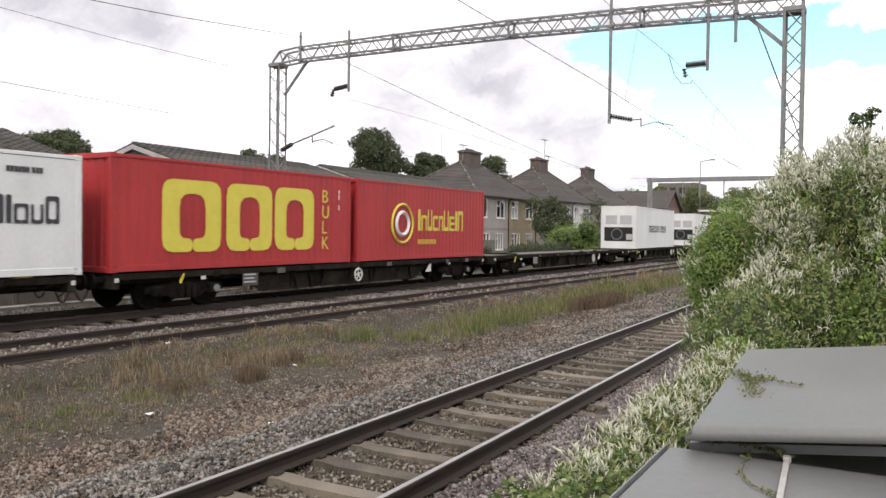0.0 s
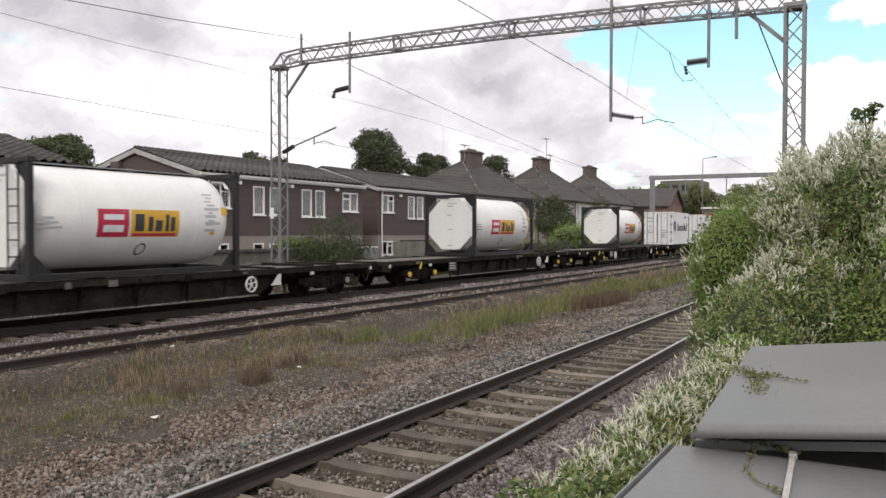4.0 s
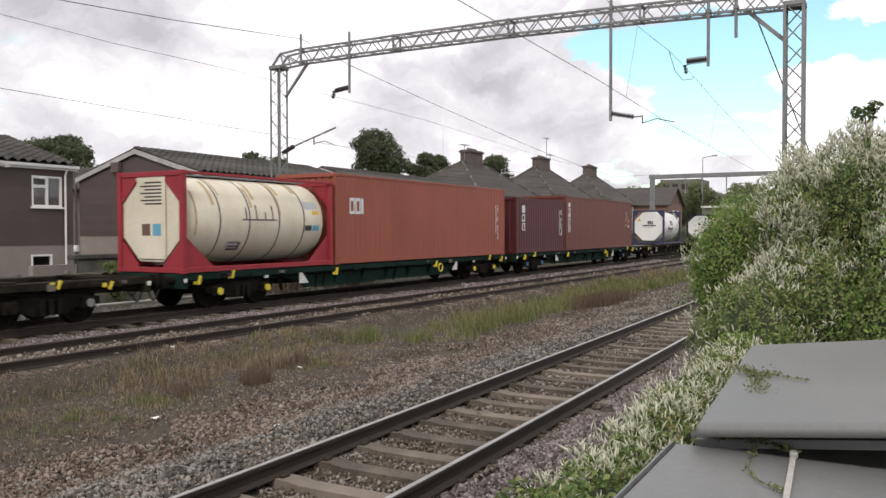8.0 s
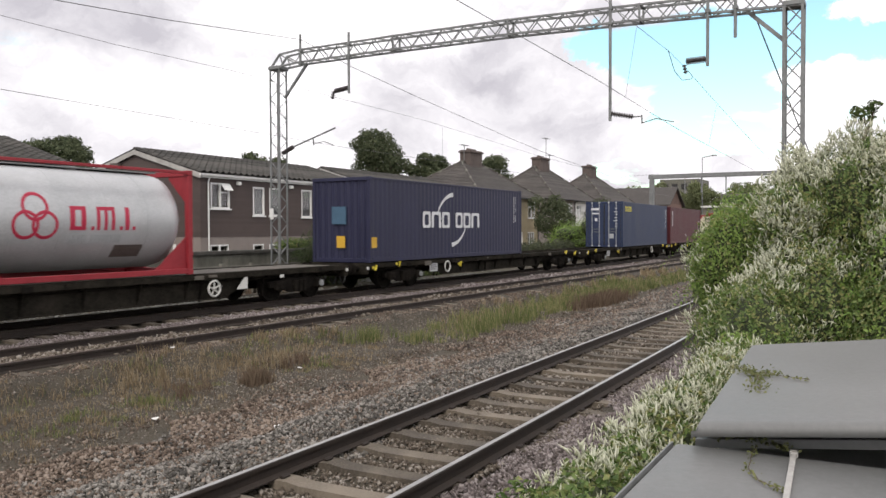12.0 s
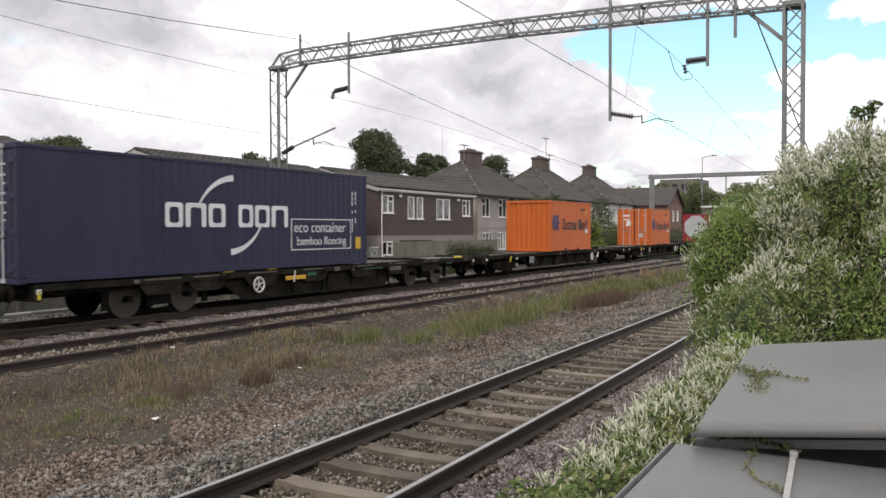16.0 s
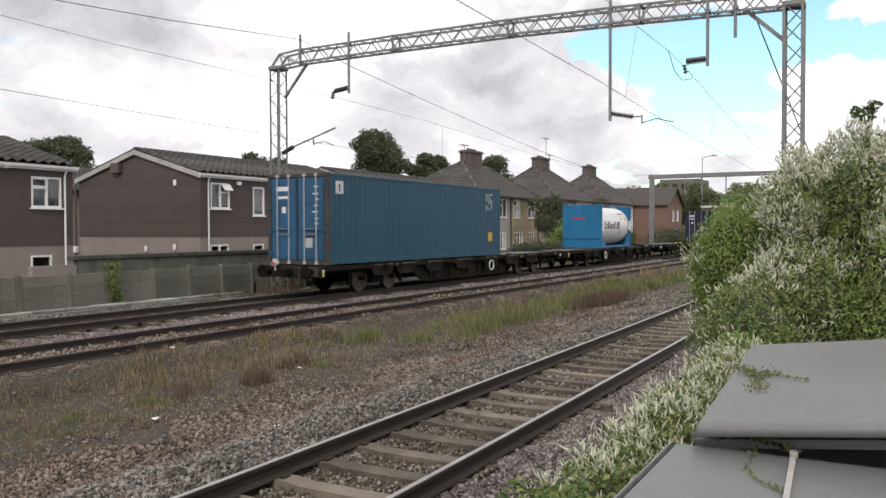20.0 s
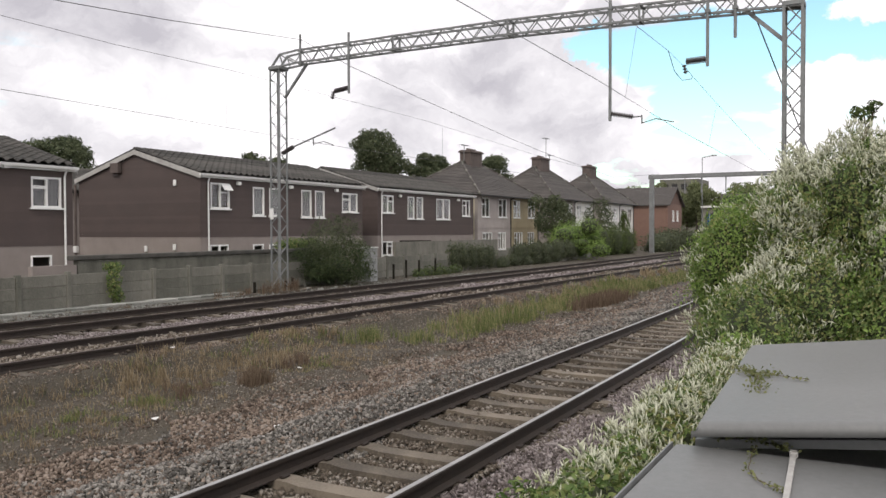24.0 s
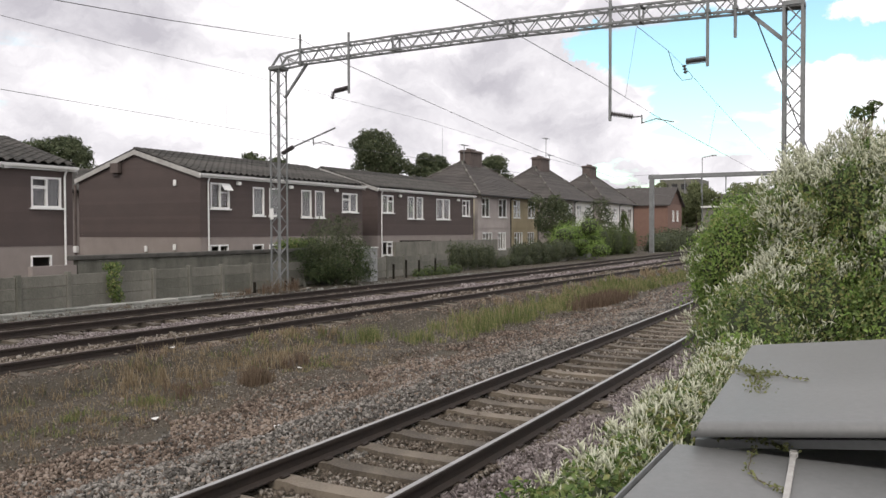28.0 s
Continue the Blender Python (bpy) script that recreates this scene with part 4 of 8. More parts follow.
def box_container(name, label, L, hc, m, doors, flat=False, group="shipping containers"):
    """A dry or refrigerated box. Its rear end (-x) has doors or a pressed wall. flat: smooth panel sides."""
    c = thing(name, label, "container", group)
    hl, hw = L / 2, TOP_PLAIN
    for y in (-1, 1):
        if flat:
            s = Shape().box(-hl + 0.12, hl - 0.12, min(y * (hw - 0.04), y * (hw - 0.012)), max(y * (hw - 0.04), y * (hw - 0.012)), 0.16, hc - 0.11)
        else:
            s = corrugated(-hl + 0.11, hl - 0.11, y * (hw - 0.012), 0.15, hc - 0.09, sgn=y)
        part("side_wall", s, m, c)
        part("top_rail", Shape().box(-hl + 0.18, hl - 0.18, y * hw - (0.06 if y > 0 else 0), y * hw + (0 if y > 0 else 0.06), hc - 0.10, hc - 0.02, 0.008), m, c)
        part("bottom_rail", Shape().box(-hl + 0.18, hl - 0.18, y * hw - (0.06 if y > 0 else 0), y * hw + (0 if y > 0 else 0.06), 0.02, 0.17, 0.01), m, c)
        for x in (-1, 1):
            cx = x * (hl - 0.07)
            part("corner_post", Shape().box(cx - 0.068, cx + 0.068, y * (hw - 0.06) - 0.058, y * (hw - 0.06) + 0.058, 0.118, hc - 0.118, 0.012), m, c)
    # roof with shallow pressings
    s, pts = Shape(), []
    n = round((L - 0.2) / 0.21)
    for i in range(n * 2 + 1):
        x = -hl + 0.1 + (L - 0.2) * i / (n * 2)
        z = hc - 0.035 + (0.018 if i % 2 else 0)
        pts += [(x, -hw + 0.05, z), (x, hw - 0.05, z)]
    part("roof", s.add(pts, [(2 * i, 2 * i + 2, 2 * i + 3, 2 * i + 1) for i in range(n * 2)]), m, c)
    part("floor", Shape().box(-hl + 0.1, hl - 0.1, -hw + 0.07, hw - 0.07, 0.06, 0.15), P_DARK, c)
    part("front_wall", corrugated_end(hl - 0.05, -hw + 0.12, hw - 0.12, 0.12, hc - 0.1, sgn=1), m, c)
    for x in (-1, 1):
        cx = x * (hl - 0.06)
        part("header", Shape().box(cx - 0.055, cx + 0.055, -hw + 0.16, hw - 0.16, hc - 0.13, hc - 0.005, 0.01), m, c)
        part("end_sill", Shape().box(cx - 0.055, cx + 0.055, -hw + 0.16, hw - 0.16, 0.005, 0.14, 0.01), m, c)
    if doors == "doors":
        for y0, y1 in ((-hw + 0.13, -0.012), (0.012, hw - 0.13)):
            d = part("door", Shape().box(-hl + 0.02, -hl + 0.065, y0, y1, 0.15, hc - 0.14, 0.012), m, c)
            for k in range(3):
                z = 0.15 + (hc - 0.3) * (k + 0.5) / 3
                part("door_panel", Shape().box(-hl + 0.004, -hl + 0.019, y0 + 0.08, y1 - 0.08, z - (hc - 0.3) / 6 + 0.06, z + (hc - 0.3) / 6 - 0.06, 0.006), m, d)
            for k in (0.28, 0.72):
                yy = y0 + (y1 - y0) * k
                rod = part("lock_rod", Shape().rod((-hl - 0.03, yy, 0.05), (-hl - 0.03, yy, hc - 0.05), 0.02, 8), M_GREY if m is not P_WHITE else GALV, d, "pale locking bar")
                part("cam_keeper", Shape().box(-hl - 0.055, -hl - 0.001, yy - 0.05, yy + 0.05, 0.03, 0.11).box(-hl - 0.055, -hl - 0.001, yy - 0.05, yy + 0.05, hc - 0.11, hc - 0.03), M_GREY, rod)
                part("door_handle", Shape().box(-hl - 0.065, -hl - 0.045, yy - 0.03, yy + 0.42 * (1 if k < 0.5 else -1), 0.95 + (0.18 if k > 0.5 else 0), 0.985 + (0.18 if k > 0.5 else 0)) if k < 0.5 else
                     Shape().box(-hl - 0.065, -hl - 0.045, yy - 0.40, yy + 0.03, 1.13, 1.165), GALV, rod)
            for yy in (y0 + 0.015, y1 - 0.015):
                part("door_seal", Shape().box(-hl + 0.008, -hl + 0.0195, yy - 0.014, yy + 0.014, 0.16, hc - 0.15), BLACKGAP, d, "dark rubber seal")
            edge = y0 if y0 < -0.5 else y1
            for k in range(4):
                z = 0.35 + (hc - 0.7) * k / 3
                part("hinge", Shape().box(-hl - 0.012, -hl + 0.018, edge - 0.09, edge + 0.09, z - 0.07, z + 0.07, 0.006), GALV if m is P_WHITE else m, d)
    elif doors == "reefer":
        part("machinery_frame", Shape().box(-hl + 0.02, -hl + 0.08, -hw + 0.13, hw - 0.13, 0.14, hc - 0.13), m, c)
        part("machinery_bay", Shape().box(-hl + 0.004, -hl + 0.019, -hw + 0.25, hw - 0.25, 0.5, 1.45, 0.006), P_DARK, c, "dark machinery opening")
        fan = part("fan_grille", Shape().ring((-hl - 0.01, 0.1, 0.98), 0.36, 0.03, "x", 24, 6), GALV, c)
        part("access_panel", Shape().box(-hl + 0.004, -hl + 0.019, -0.9, -0.1, 1.65, 2.25, 0.006).box(-hl + 0.004, -hl + 0.019, 0.1, 0.9, 1.65, 2.25, 0.006), M_GREY, c)
        part("control_box", Shape().box(-hl - 0.04, -hl + 0.003, -0.95, -0.55, 0.6, 1.0, 0.01), M_GREY, c)
    else:
        part("rear_wall", corrugated_end(-hl + 0.05, -hw + 0.12, hw - 0.12, 0.12, hc - 0.1), m, c)
    castings(c, hl, hw, hc, m)
    return c


SIDE_Y = -TOP_PLAIN - 0.004        # markings stand just proud of the side that faces the near line


def flat_plate(s, x0, x1, z0, z1, y=None, skew=0.0, t=0.004):
    """A thin upright plate on the near side."""
    y = SIDE_Y if y is None else y
    return s.extrude([(x0, z0), (x1, z0), (x1 + skew, z1), (x0 + skew, z1)], "y", y, y + t)


def word_bars(x0, z0, height, pattern, unit, y=None):
    """Plain bars for small unreadable writing."""
    s, x = Shape(), x0
    for w, h in pattern:
        if w < 0:
            x += -w * unit
            continue
        flat_plate(s, x, x + w * unit * 0.80, z0, z0 + height * h, y)
        x += w * unit
    return s


def block_outline(kind, x0, x1, z0, z1, k=0.23, v=0.18):
    """A plain comb-like block; kind says where its slots open."""
    w, h = x1 - x0, z1 - z0
    t, u = w * k, h * v
    if kind == "n":
        return [(x0, z0), (x0 + t, z0), (x0 + t, z1 - u), (x1 - t, z1 - u), (x1 - t, z0), (x1, z0), (x1, z1), (x0, z1)]
    if kind == "u":
        return [(x0, z0), (x1, z0), (x1, z1), (x1 - t, z1), (x1 - t, z0 + u), (x0 + t, z0 + u), (x0 + t, z1), (x0, z1)]
    if kind == "c":
        c = w * 0.2
        return [(x0 + c, z0), (x1, z0), (x1, z0 + u * 1.3), (x0 + t * 1.2, z0 + u), (x0 + t * 1.2, z1 - u), (x1, z1 - u * 1.3), (x1, z1), (x0 + c, z1), (x0, z1 - c), (x0, z0 + c)]
    if kind == "m":
        a, b = x0 + w * 0.40, x0 + w * 0.60
        return [(x0, z0), (x0 + t * 0.8, z0), (x0 + t * 0.8, z1 - u), (a, z1 - u), (a, z0), (b, z0), (b, z1 - u), (x1 - t * 0.8, z1 - u), (x1 - t * 0.8, z0), (x1, z0), (x1, z1), (x0, z1)]
    if kind == "e":
        a, b = z0 + h * 0.41, z0 + h * 0.59
        return [(x0, z0), (x1, z0), (x1, z0 + u), (x0 + t, z0 + u), (x0 + t, a), (x1, a), (x1, b), (x0 + t, b), (x0 + t, z1 - u), (x1, z1 - u), (x1, z1), (x0, z1)]
    if kind == "o":
        m = (x0 + x1) / 2
        return [(x0, z0), (m - 0.003, z0), (m - 0.003, z0 + u), (x0 + t, z0 + u), (x0 + t, z1 - u), (x1 - t, z1 - u), (x1 - t, z0 + u), (m + 0.003, z0 + u), (m + 0.003, z0), (x1, z0), (x1, z1), (x0, z1)]
    if kind == "v":
        return [(x0 + w * 0.15, z0), (x1 - w * 0.15, z0), (x1, z1), (x0, z1)]
    return [(x0, z0), (x1, z0), (x1, z1), (x0, z1)]


def rounded(outline, r):
    """The outline with its corners cut round."""
    out, n = [], len(outline)
    for i in range(n):
        a, b, c = (Vector(outline[(i + k) % n]) for k in (-1, 0, 1))
        la, lc = (a - b).length, (c - b).length
        d = min(r, la * 0.45, lc * 0.45)
        p, q = b + (a - b) * (d / la), b + (c - b) * (d / lc)
        for u in (0.0, 0.33, 0.67, 1.0):
            out.append(tuple(p * (1 - u) ** 2 + b * 2 * u * (1 - u) + q * u * u))
    return out


def block_word(c, x0, x1, z0, z1, text, m, label="", small=0.72, y=None):
    """A row of plain blocks between x0 and x1. Each entry of text: kind, width and whether it is tall, e.g. 'c1T'; '_' is a gap."""
    y = SIDE_Y if y is None else y
    items = text.split()
    total = sum(0.6 if q == "_" else float(q[1:-1]) for q in items)
    unit, x = (x1 - x0) / total, x0
    for q in items:
        if q == "_":
            x += 0.6 * unit
            continue
        w = float(q[1:-1]) * unit
        zt = z1 if q[-1] == "T" else z0 + (z1 - z0) * small
        part("letter_block", Shape().extrude(rounded(block_outline(q[0], x + 0.06 * unit, x + w - 0.06 * unit, z0, zt), 0.14 * unit), "y", y, y + 0.004), m, c, label)
        x += w


def arc_band(cx, cz, r, a0, a1, w0, w1, y=None, n=14):
    """A tapering curved band."""
    s, pts = Shape(), []
    y = SIDE_Y if y is None else y
    for i in range(n + 1):
        a = radians(a0 + (a1 - a0) * i / n)
        w = w0 + (w1 - w0) * i / n
        for rr in (r - w / 2, r + w / 2):
            pts += [(cx + rr * math.cos(a), y, cz + rr * math.sin(a)), (cx + rr * math.cos(a), y + 0.004, cz + rr * math.sin(a))]
    fc = []
    for i in range(n):
        k = 4 * i
        fc += [(k, k + 2, k + 6, k + 4), (k + 1, k + 5, k + 7, k + 3), (k, k + 4, k + 5, k + 1), (k + 2, k + 3, k + 7, k + 6)]
    return s.add(pts, fc + [(0, 1, 3, 2), (4 * n, 4 * n + 2, 4 * n + 3, 4 * n + 1)])


def words(text, size, x, z, m, parent, label="", vertical=False, y=None):
    """Generic wording with the built-in font, on the near side."""
    cu = bpy.data.curves.new("wording", "FONT")
    cu.body, cu.size, cu.extrude, cu.align_x = text, size, 0.002, "LEFT"
    cu.space_line = 0.85
    tmp = bpy.data.objects.new("wording", cu)
    me = bpy.data.meshes.new_from_object(tmp)
    bpy.data.objects.remove(tmp)
    me.materials.clear()
    ob = part("wording", me, m, parent, label)
    ob.matrix_basis = pose(x, (SIDE_Y if y is None else y), z, 90, 0, 0)
    return ob


def small_marks(c, x, z0, z1, n=2, m=None, width=0.05):
    """Columns of unreadable small writing, as plain bars."""
    rnd = random.Random(int(x * 100))
    for k in range(n):
        s, z = Shape(), z1
        while z > z0:
            d = rnd.uniform(0.06, 0.16)
            flat_plate(s, x + k * 0.17, x + k * 0.17 + width, z - d, z)
            z -= d + rnd.choice((0.03, 0.03, 0.18))
        part("small_writing", s, m or M_WHITE, c)


def tank_container(name, label, frame_m, tank_m, hc=2.59, boxed=False, ladder=False):
    """A cylindrical tank lying in a twenty-foot frame. boxed: panelled rear end."""
    L = 6.06
    c = thing(name, label, "tank container", "tank containers")
    hl, hw, r = L / 2, TOP_PLAIN, 1.16
    zc = 0.19 + r
    slim = frame_m in (P_DARK, P_FRAMEBLUE)
    g = 0.5 if slim else 0.75
    prof = [(-hl + 0.16, 0.05), (-hl + 0.17, 0.62), (-hl + 0.26, 0.98), (-hl + 0.42, r - 0.03), (-hl + 0.6, r), (hl - 0.6, r), (hl - 0.42, r - 0.03), (hl - 0.26, 0.98), (hl - 0.17, 0.62), (hl - 0.16, 0.05)]
    if boxed:
        prof = [(-hl + 0.30, 0.05), (-hl + 0.30, r - 0.03), (-hl + 0.33, r), (hl - 0.33, r), (hl - 0.30, r - 0.03), (hl - 0.30, 0.05)]
    tank = part("tank", Shape().lathe(prof, (0, 0, zc), "x", 48), tank_m, c, smooth=True)
    bands = Shape()
    for x in (-1.7, -0.6, 0.6, 1.7):
        bands.lathe([(x - 0.025, r - 0.01), (x - 0.025, r + 0.003), (x + 0.025, r + 0.003), (x + 0.025, r - 0.01)], (0, 0, zc), "x", 48)
    part("cladding_band", bands, tank_m if tank_m is not P_CREAM else PANELGREY, tank)
    for x in (-1, 1):
        cx = x * (hl - 0.075)
        for y in (-1, 1):
            part("corner_post", Shape().box(cx - 0.07, cx + 0.07, y * (hw - 0.075) - 0.07, y * (hw - 0.075) + 0.07, 0.118, hc - 0.118, 0.012), frame_m, c)
            for z, sg in ((0.14, 1), (hc - 0.14, -1)):
                part("corner_brace", Shape().extrude([(y * (hw - 0.14), z), (y * (hw - g), z), (y * (hw - g), z + sg * 0.06), (y * (hw - 0.20), z + sg * (g - 0.13)), (y * (hw - 0.14), z + sg * (g - 0.13))], "x", cx - 0.03, cx + 0.03), frame_m, c)
        part("end_sill", Shape().box(cx - 0.06, cx + 0.06, -hw + 0.15, hw - 0.15, 0.01, 0.14, 0.01), frame_m, c)
        part("end_header", Shape().box(cx - 0.06, cx + 0.06, -hw + 0.15, hw - 0.15, hc - 0.14, hc - 0.01, 0.01), frame_m, c)
    for y in (-1, 1):
        part("bottom_rail", Shape().box(-hl + 0.15, hl - 0.15, y * (hw - 0.06) - 0.05, y * (hw - 0.06) + 0.05, 0.02, 0.15, 0.01), frame_m, c)
        if not slim:
            part("top_rail", Shape().box(-hl + 0.15, hl - 0.15, y * (hw - 0.05) - 0.035, y * (hw - 0.05) + 0.035, hc - 0.09, hc - 0.02, 0.008), frame_m, c)
        for x in (-1, 1):
            k = 0.55 if slim else 1.0
            part("saddle_brace", Shape().extrude([(x * (hl - 0.15), 0.15), (x * (hl - 1.15 * k), 0.15), (x * (hl - 0.95 * k), 0.15 + 0.13 * k), (x * (hl - 0.15), 0.15 + 0.8 * k)], "y", y * (hw - 0.1) - 0.015, y * (hw - 0.1) + 0.015), frame_m, c)
    part("walkway", Shape().box(-hl + 0.4, hl - 0.4, -0.32, 0.32, hc - 0.07, hc - 0.04), GALV, c)
    hatch = part("manlid", Shape().lathe([(0, 0.28), (0.12, 0.28), (0.14, 0.22)], (0.3, 0, hc - 0.16), "z", 16), GALV, c)
    if ladder:
        part("ladder", Shape().box(-hl - 0.03, -hl - 0.005, -0.95, -0.91, 0.15, hc - 0.1).box(-hl - 0.03, -hl - 0.005, -0.58, -0.54, 0.15, hc - 0.1)
         .box(-hl - 0.025, -hl - 0.01, -0.91, -0.58, 0.5, 0.53).box(-hl - 0.025, -hl - 0.01, -0.91, -0.58, 0.85, 0.88).box(-hl - 0.025, -hl - 0.01, -0.91, -0.58, 1.2, 1.23)
         .box(-hl - 0.025, -hl - 0.01, -0.91, -0.58, 1.55, 1.58).box(-hl - 0.025, -hl - 0.01, -0.91, -0.58, 1.9, 1.93), frame_m, c)
    if boxed:
        part("end_panel", Shape().box(-hl + 0.01, -hl + 0.03, -hw + 0.14, hw - 0.14, 0.6, hc - 0.13), frame_m, c, "closed blue end panel")
        part("end_panel", Shape().box(-hl + 0.04, -hl + 0.06, -hw + 0.14, hw - 0.14, 0.13, 0.598), frame_m, c)
        part("end_ledge", Shape().box(-hl - 0.01, -hl + 0.05, -hw + 0.14, hw - 0.14, 0.575, 0.625, 0.008), frame_m, c)
        part("end_panel", Shape().box(hl - 0.22, hl - 0.20, -hw + 0.10, hw - 0.10, 0.13, hc - 0.13), frame_m, c)
        part("bulkhead", Shape().box(-hl + 0.22, -hl + 0.24, -hw + 0.10, hw - 0.10, 0.13, hc - 0.13), frame_m, c)
    else:
        plate = Shape().extrude([(1.15 * math.cos(radians(22.5 + 45 * k)), zc + 1.15 * math.sin(radians(22.5 + 45 * k))) for k in range(8)], "x", -hl + 0.09, -hl + 0.13)
        part("end_plate", plate, tank_m, c, "flat octagonal end plate")
    castings(c, hl, hw, hc, frame_m)
    return c


def on_tank(c, x0, x1, a0, a1, m, zc=1.35, r=1.16, name="marking", lift=0.004, label=""):
    """A patch on the curved near flank: angles up from the horizontal, in degrees."""
    s, n = Shape(), max(2, int(abs(a1 - a0) / 5))
    pts = []
    for i in range(n + 1):
        a = radians(a0 + (a1 - a0) * i / n)
        for x in (x0, x1):
            for rr in (r + lift, r - 0.003):
                pts.append((x, -rr * math.cos(a), zc + rr * math.sin(a)))
    fc = []
    for i in range(n):
        k = 4 * i
        fc += [(k, k + 4, k + 6, k + 2), (k + 1, k + 3, k + 7, k + 5), (k, k + 1, k + 5, k + 4), (k + 2, k + 6, k + 7, k + 3)]
    return part(name, s.add(pts, fc + [(0, 2, 3, 1), (4 * n, 4 * n + 1, 4 * n + 3, 4 * n + 2)]), m, c, label)


def tank_word(c, x0, a0, a1, pattern, unit, m):
    x = x0
    for w, h in pattern:
        if w > 0:
            on_tank(c, x, x + w * unit * 0.8, a0, a0 + (a1 - a0) * h, m)
        x += abs(w) * unit


def tank_blocks(c, x0, a0, a1, pattern, unit, m, w=0.26):
    """A row of plain comb-like blocks on the curved flank: kind, width and height of each; a blank kind is a gap."""
    x = x0
    for kind, wide, h in pattern:
        b, t = x + wide * unit * 0.84, wide * unit * w
        top = a0 + (a1 - a0) * h
        rim = (a1 - a0) * 0.16
        if kind in "no":
            on_tank(c, x, x + t, a0, top, m, name="letter_block")
            on_tank(c, b - t, b, a0, top, m, name="letter_block")
            on_tank(c, x + t, b - t, top - rim, top, m, name="letter_block")
        if kind == "o":
            on_tank(c, x + t, b - t, a0, a0 + rim, m, name="letter_block")
        if kind == "m":
            for k in (0, 0.41, 0.82):
                on_tank(c, x + (b - x) * k, x + (b - x) * (k + 0.18), a0, top - rim, m, name="letter_block")
            on_tank(c, x, b, top - rim, top, m, name="letter_block")
        if kind == "i":
            on_tank(c, x, b, a0, top, m, name="letter_block")
        x += wide * unit


WHEELS = []


def side_plate(w, name, x0, x1, z0, z1, m, label="", t=0.012):
    return part(name, Shape().box(x0, x1, -1.165 - t, -1.16, z0, z1, 0.003), m, w, label)


def brake_wheel(w, x, z, spokes=True):
    y = -1.22
    hw = part("handbrake_wheel", Shape().ring((x, y, z), 0.20, 0.026, "y", 24, 6), WHITEPLATE, w, "white-painted handbrake wheel")
    part("hub", Shape().rod((x, y + 0.09, z), (x, y - 0.03, z), 0.035), WHITEPLATE if spokes else WAGON, hw)
    if spokes:
        for k in range(5):
            a = k * math.tau / 5 + 0.4
            part("spoke", Shape().bar((x + 0.03 * math.cos(a), y, z + 0.03 * math.sin(a)), (x + 0.19 * math.cos(a), y, z + 0.19 * math.sin(a)), 0.03, 0.03, (0, 1, 0)), WHITEPLATE, hw)


def hose(w, x, y, z, drop, reach):
    """A brake hose hanging in a loop from the headstock."""
    s, prev = Shape(), None
    for k in range(7):
        u = k / 6
        q = Vector((x + reach * u, y, z - drop * math.sin(math.pi * u) - 0.05 * u))
        if prev:
            s.rod(prev, q, 0.022, 6)
        prev = q
    return part("brake_hose", s, BLACKGAP, w, "hanging black brake hose")


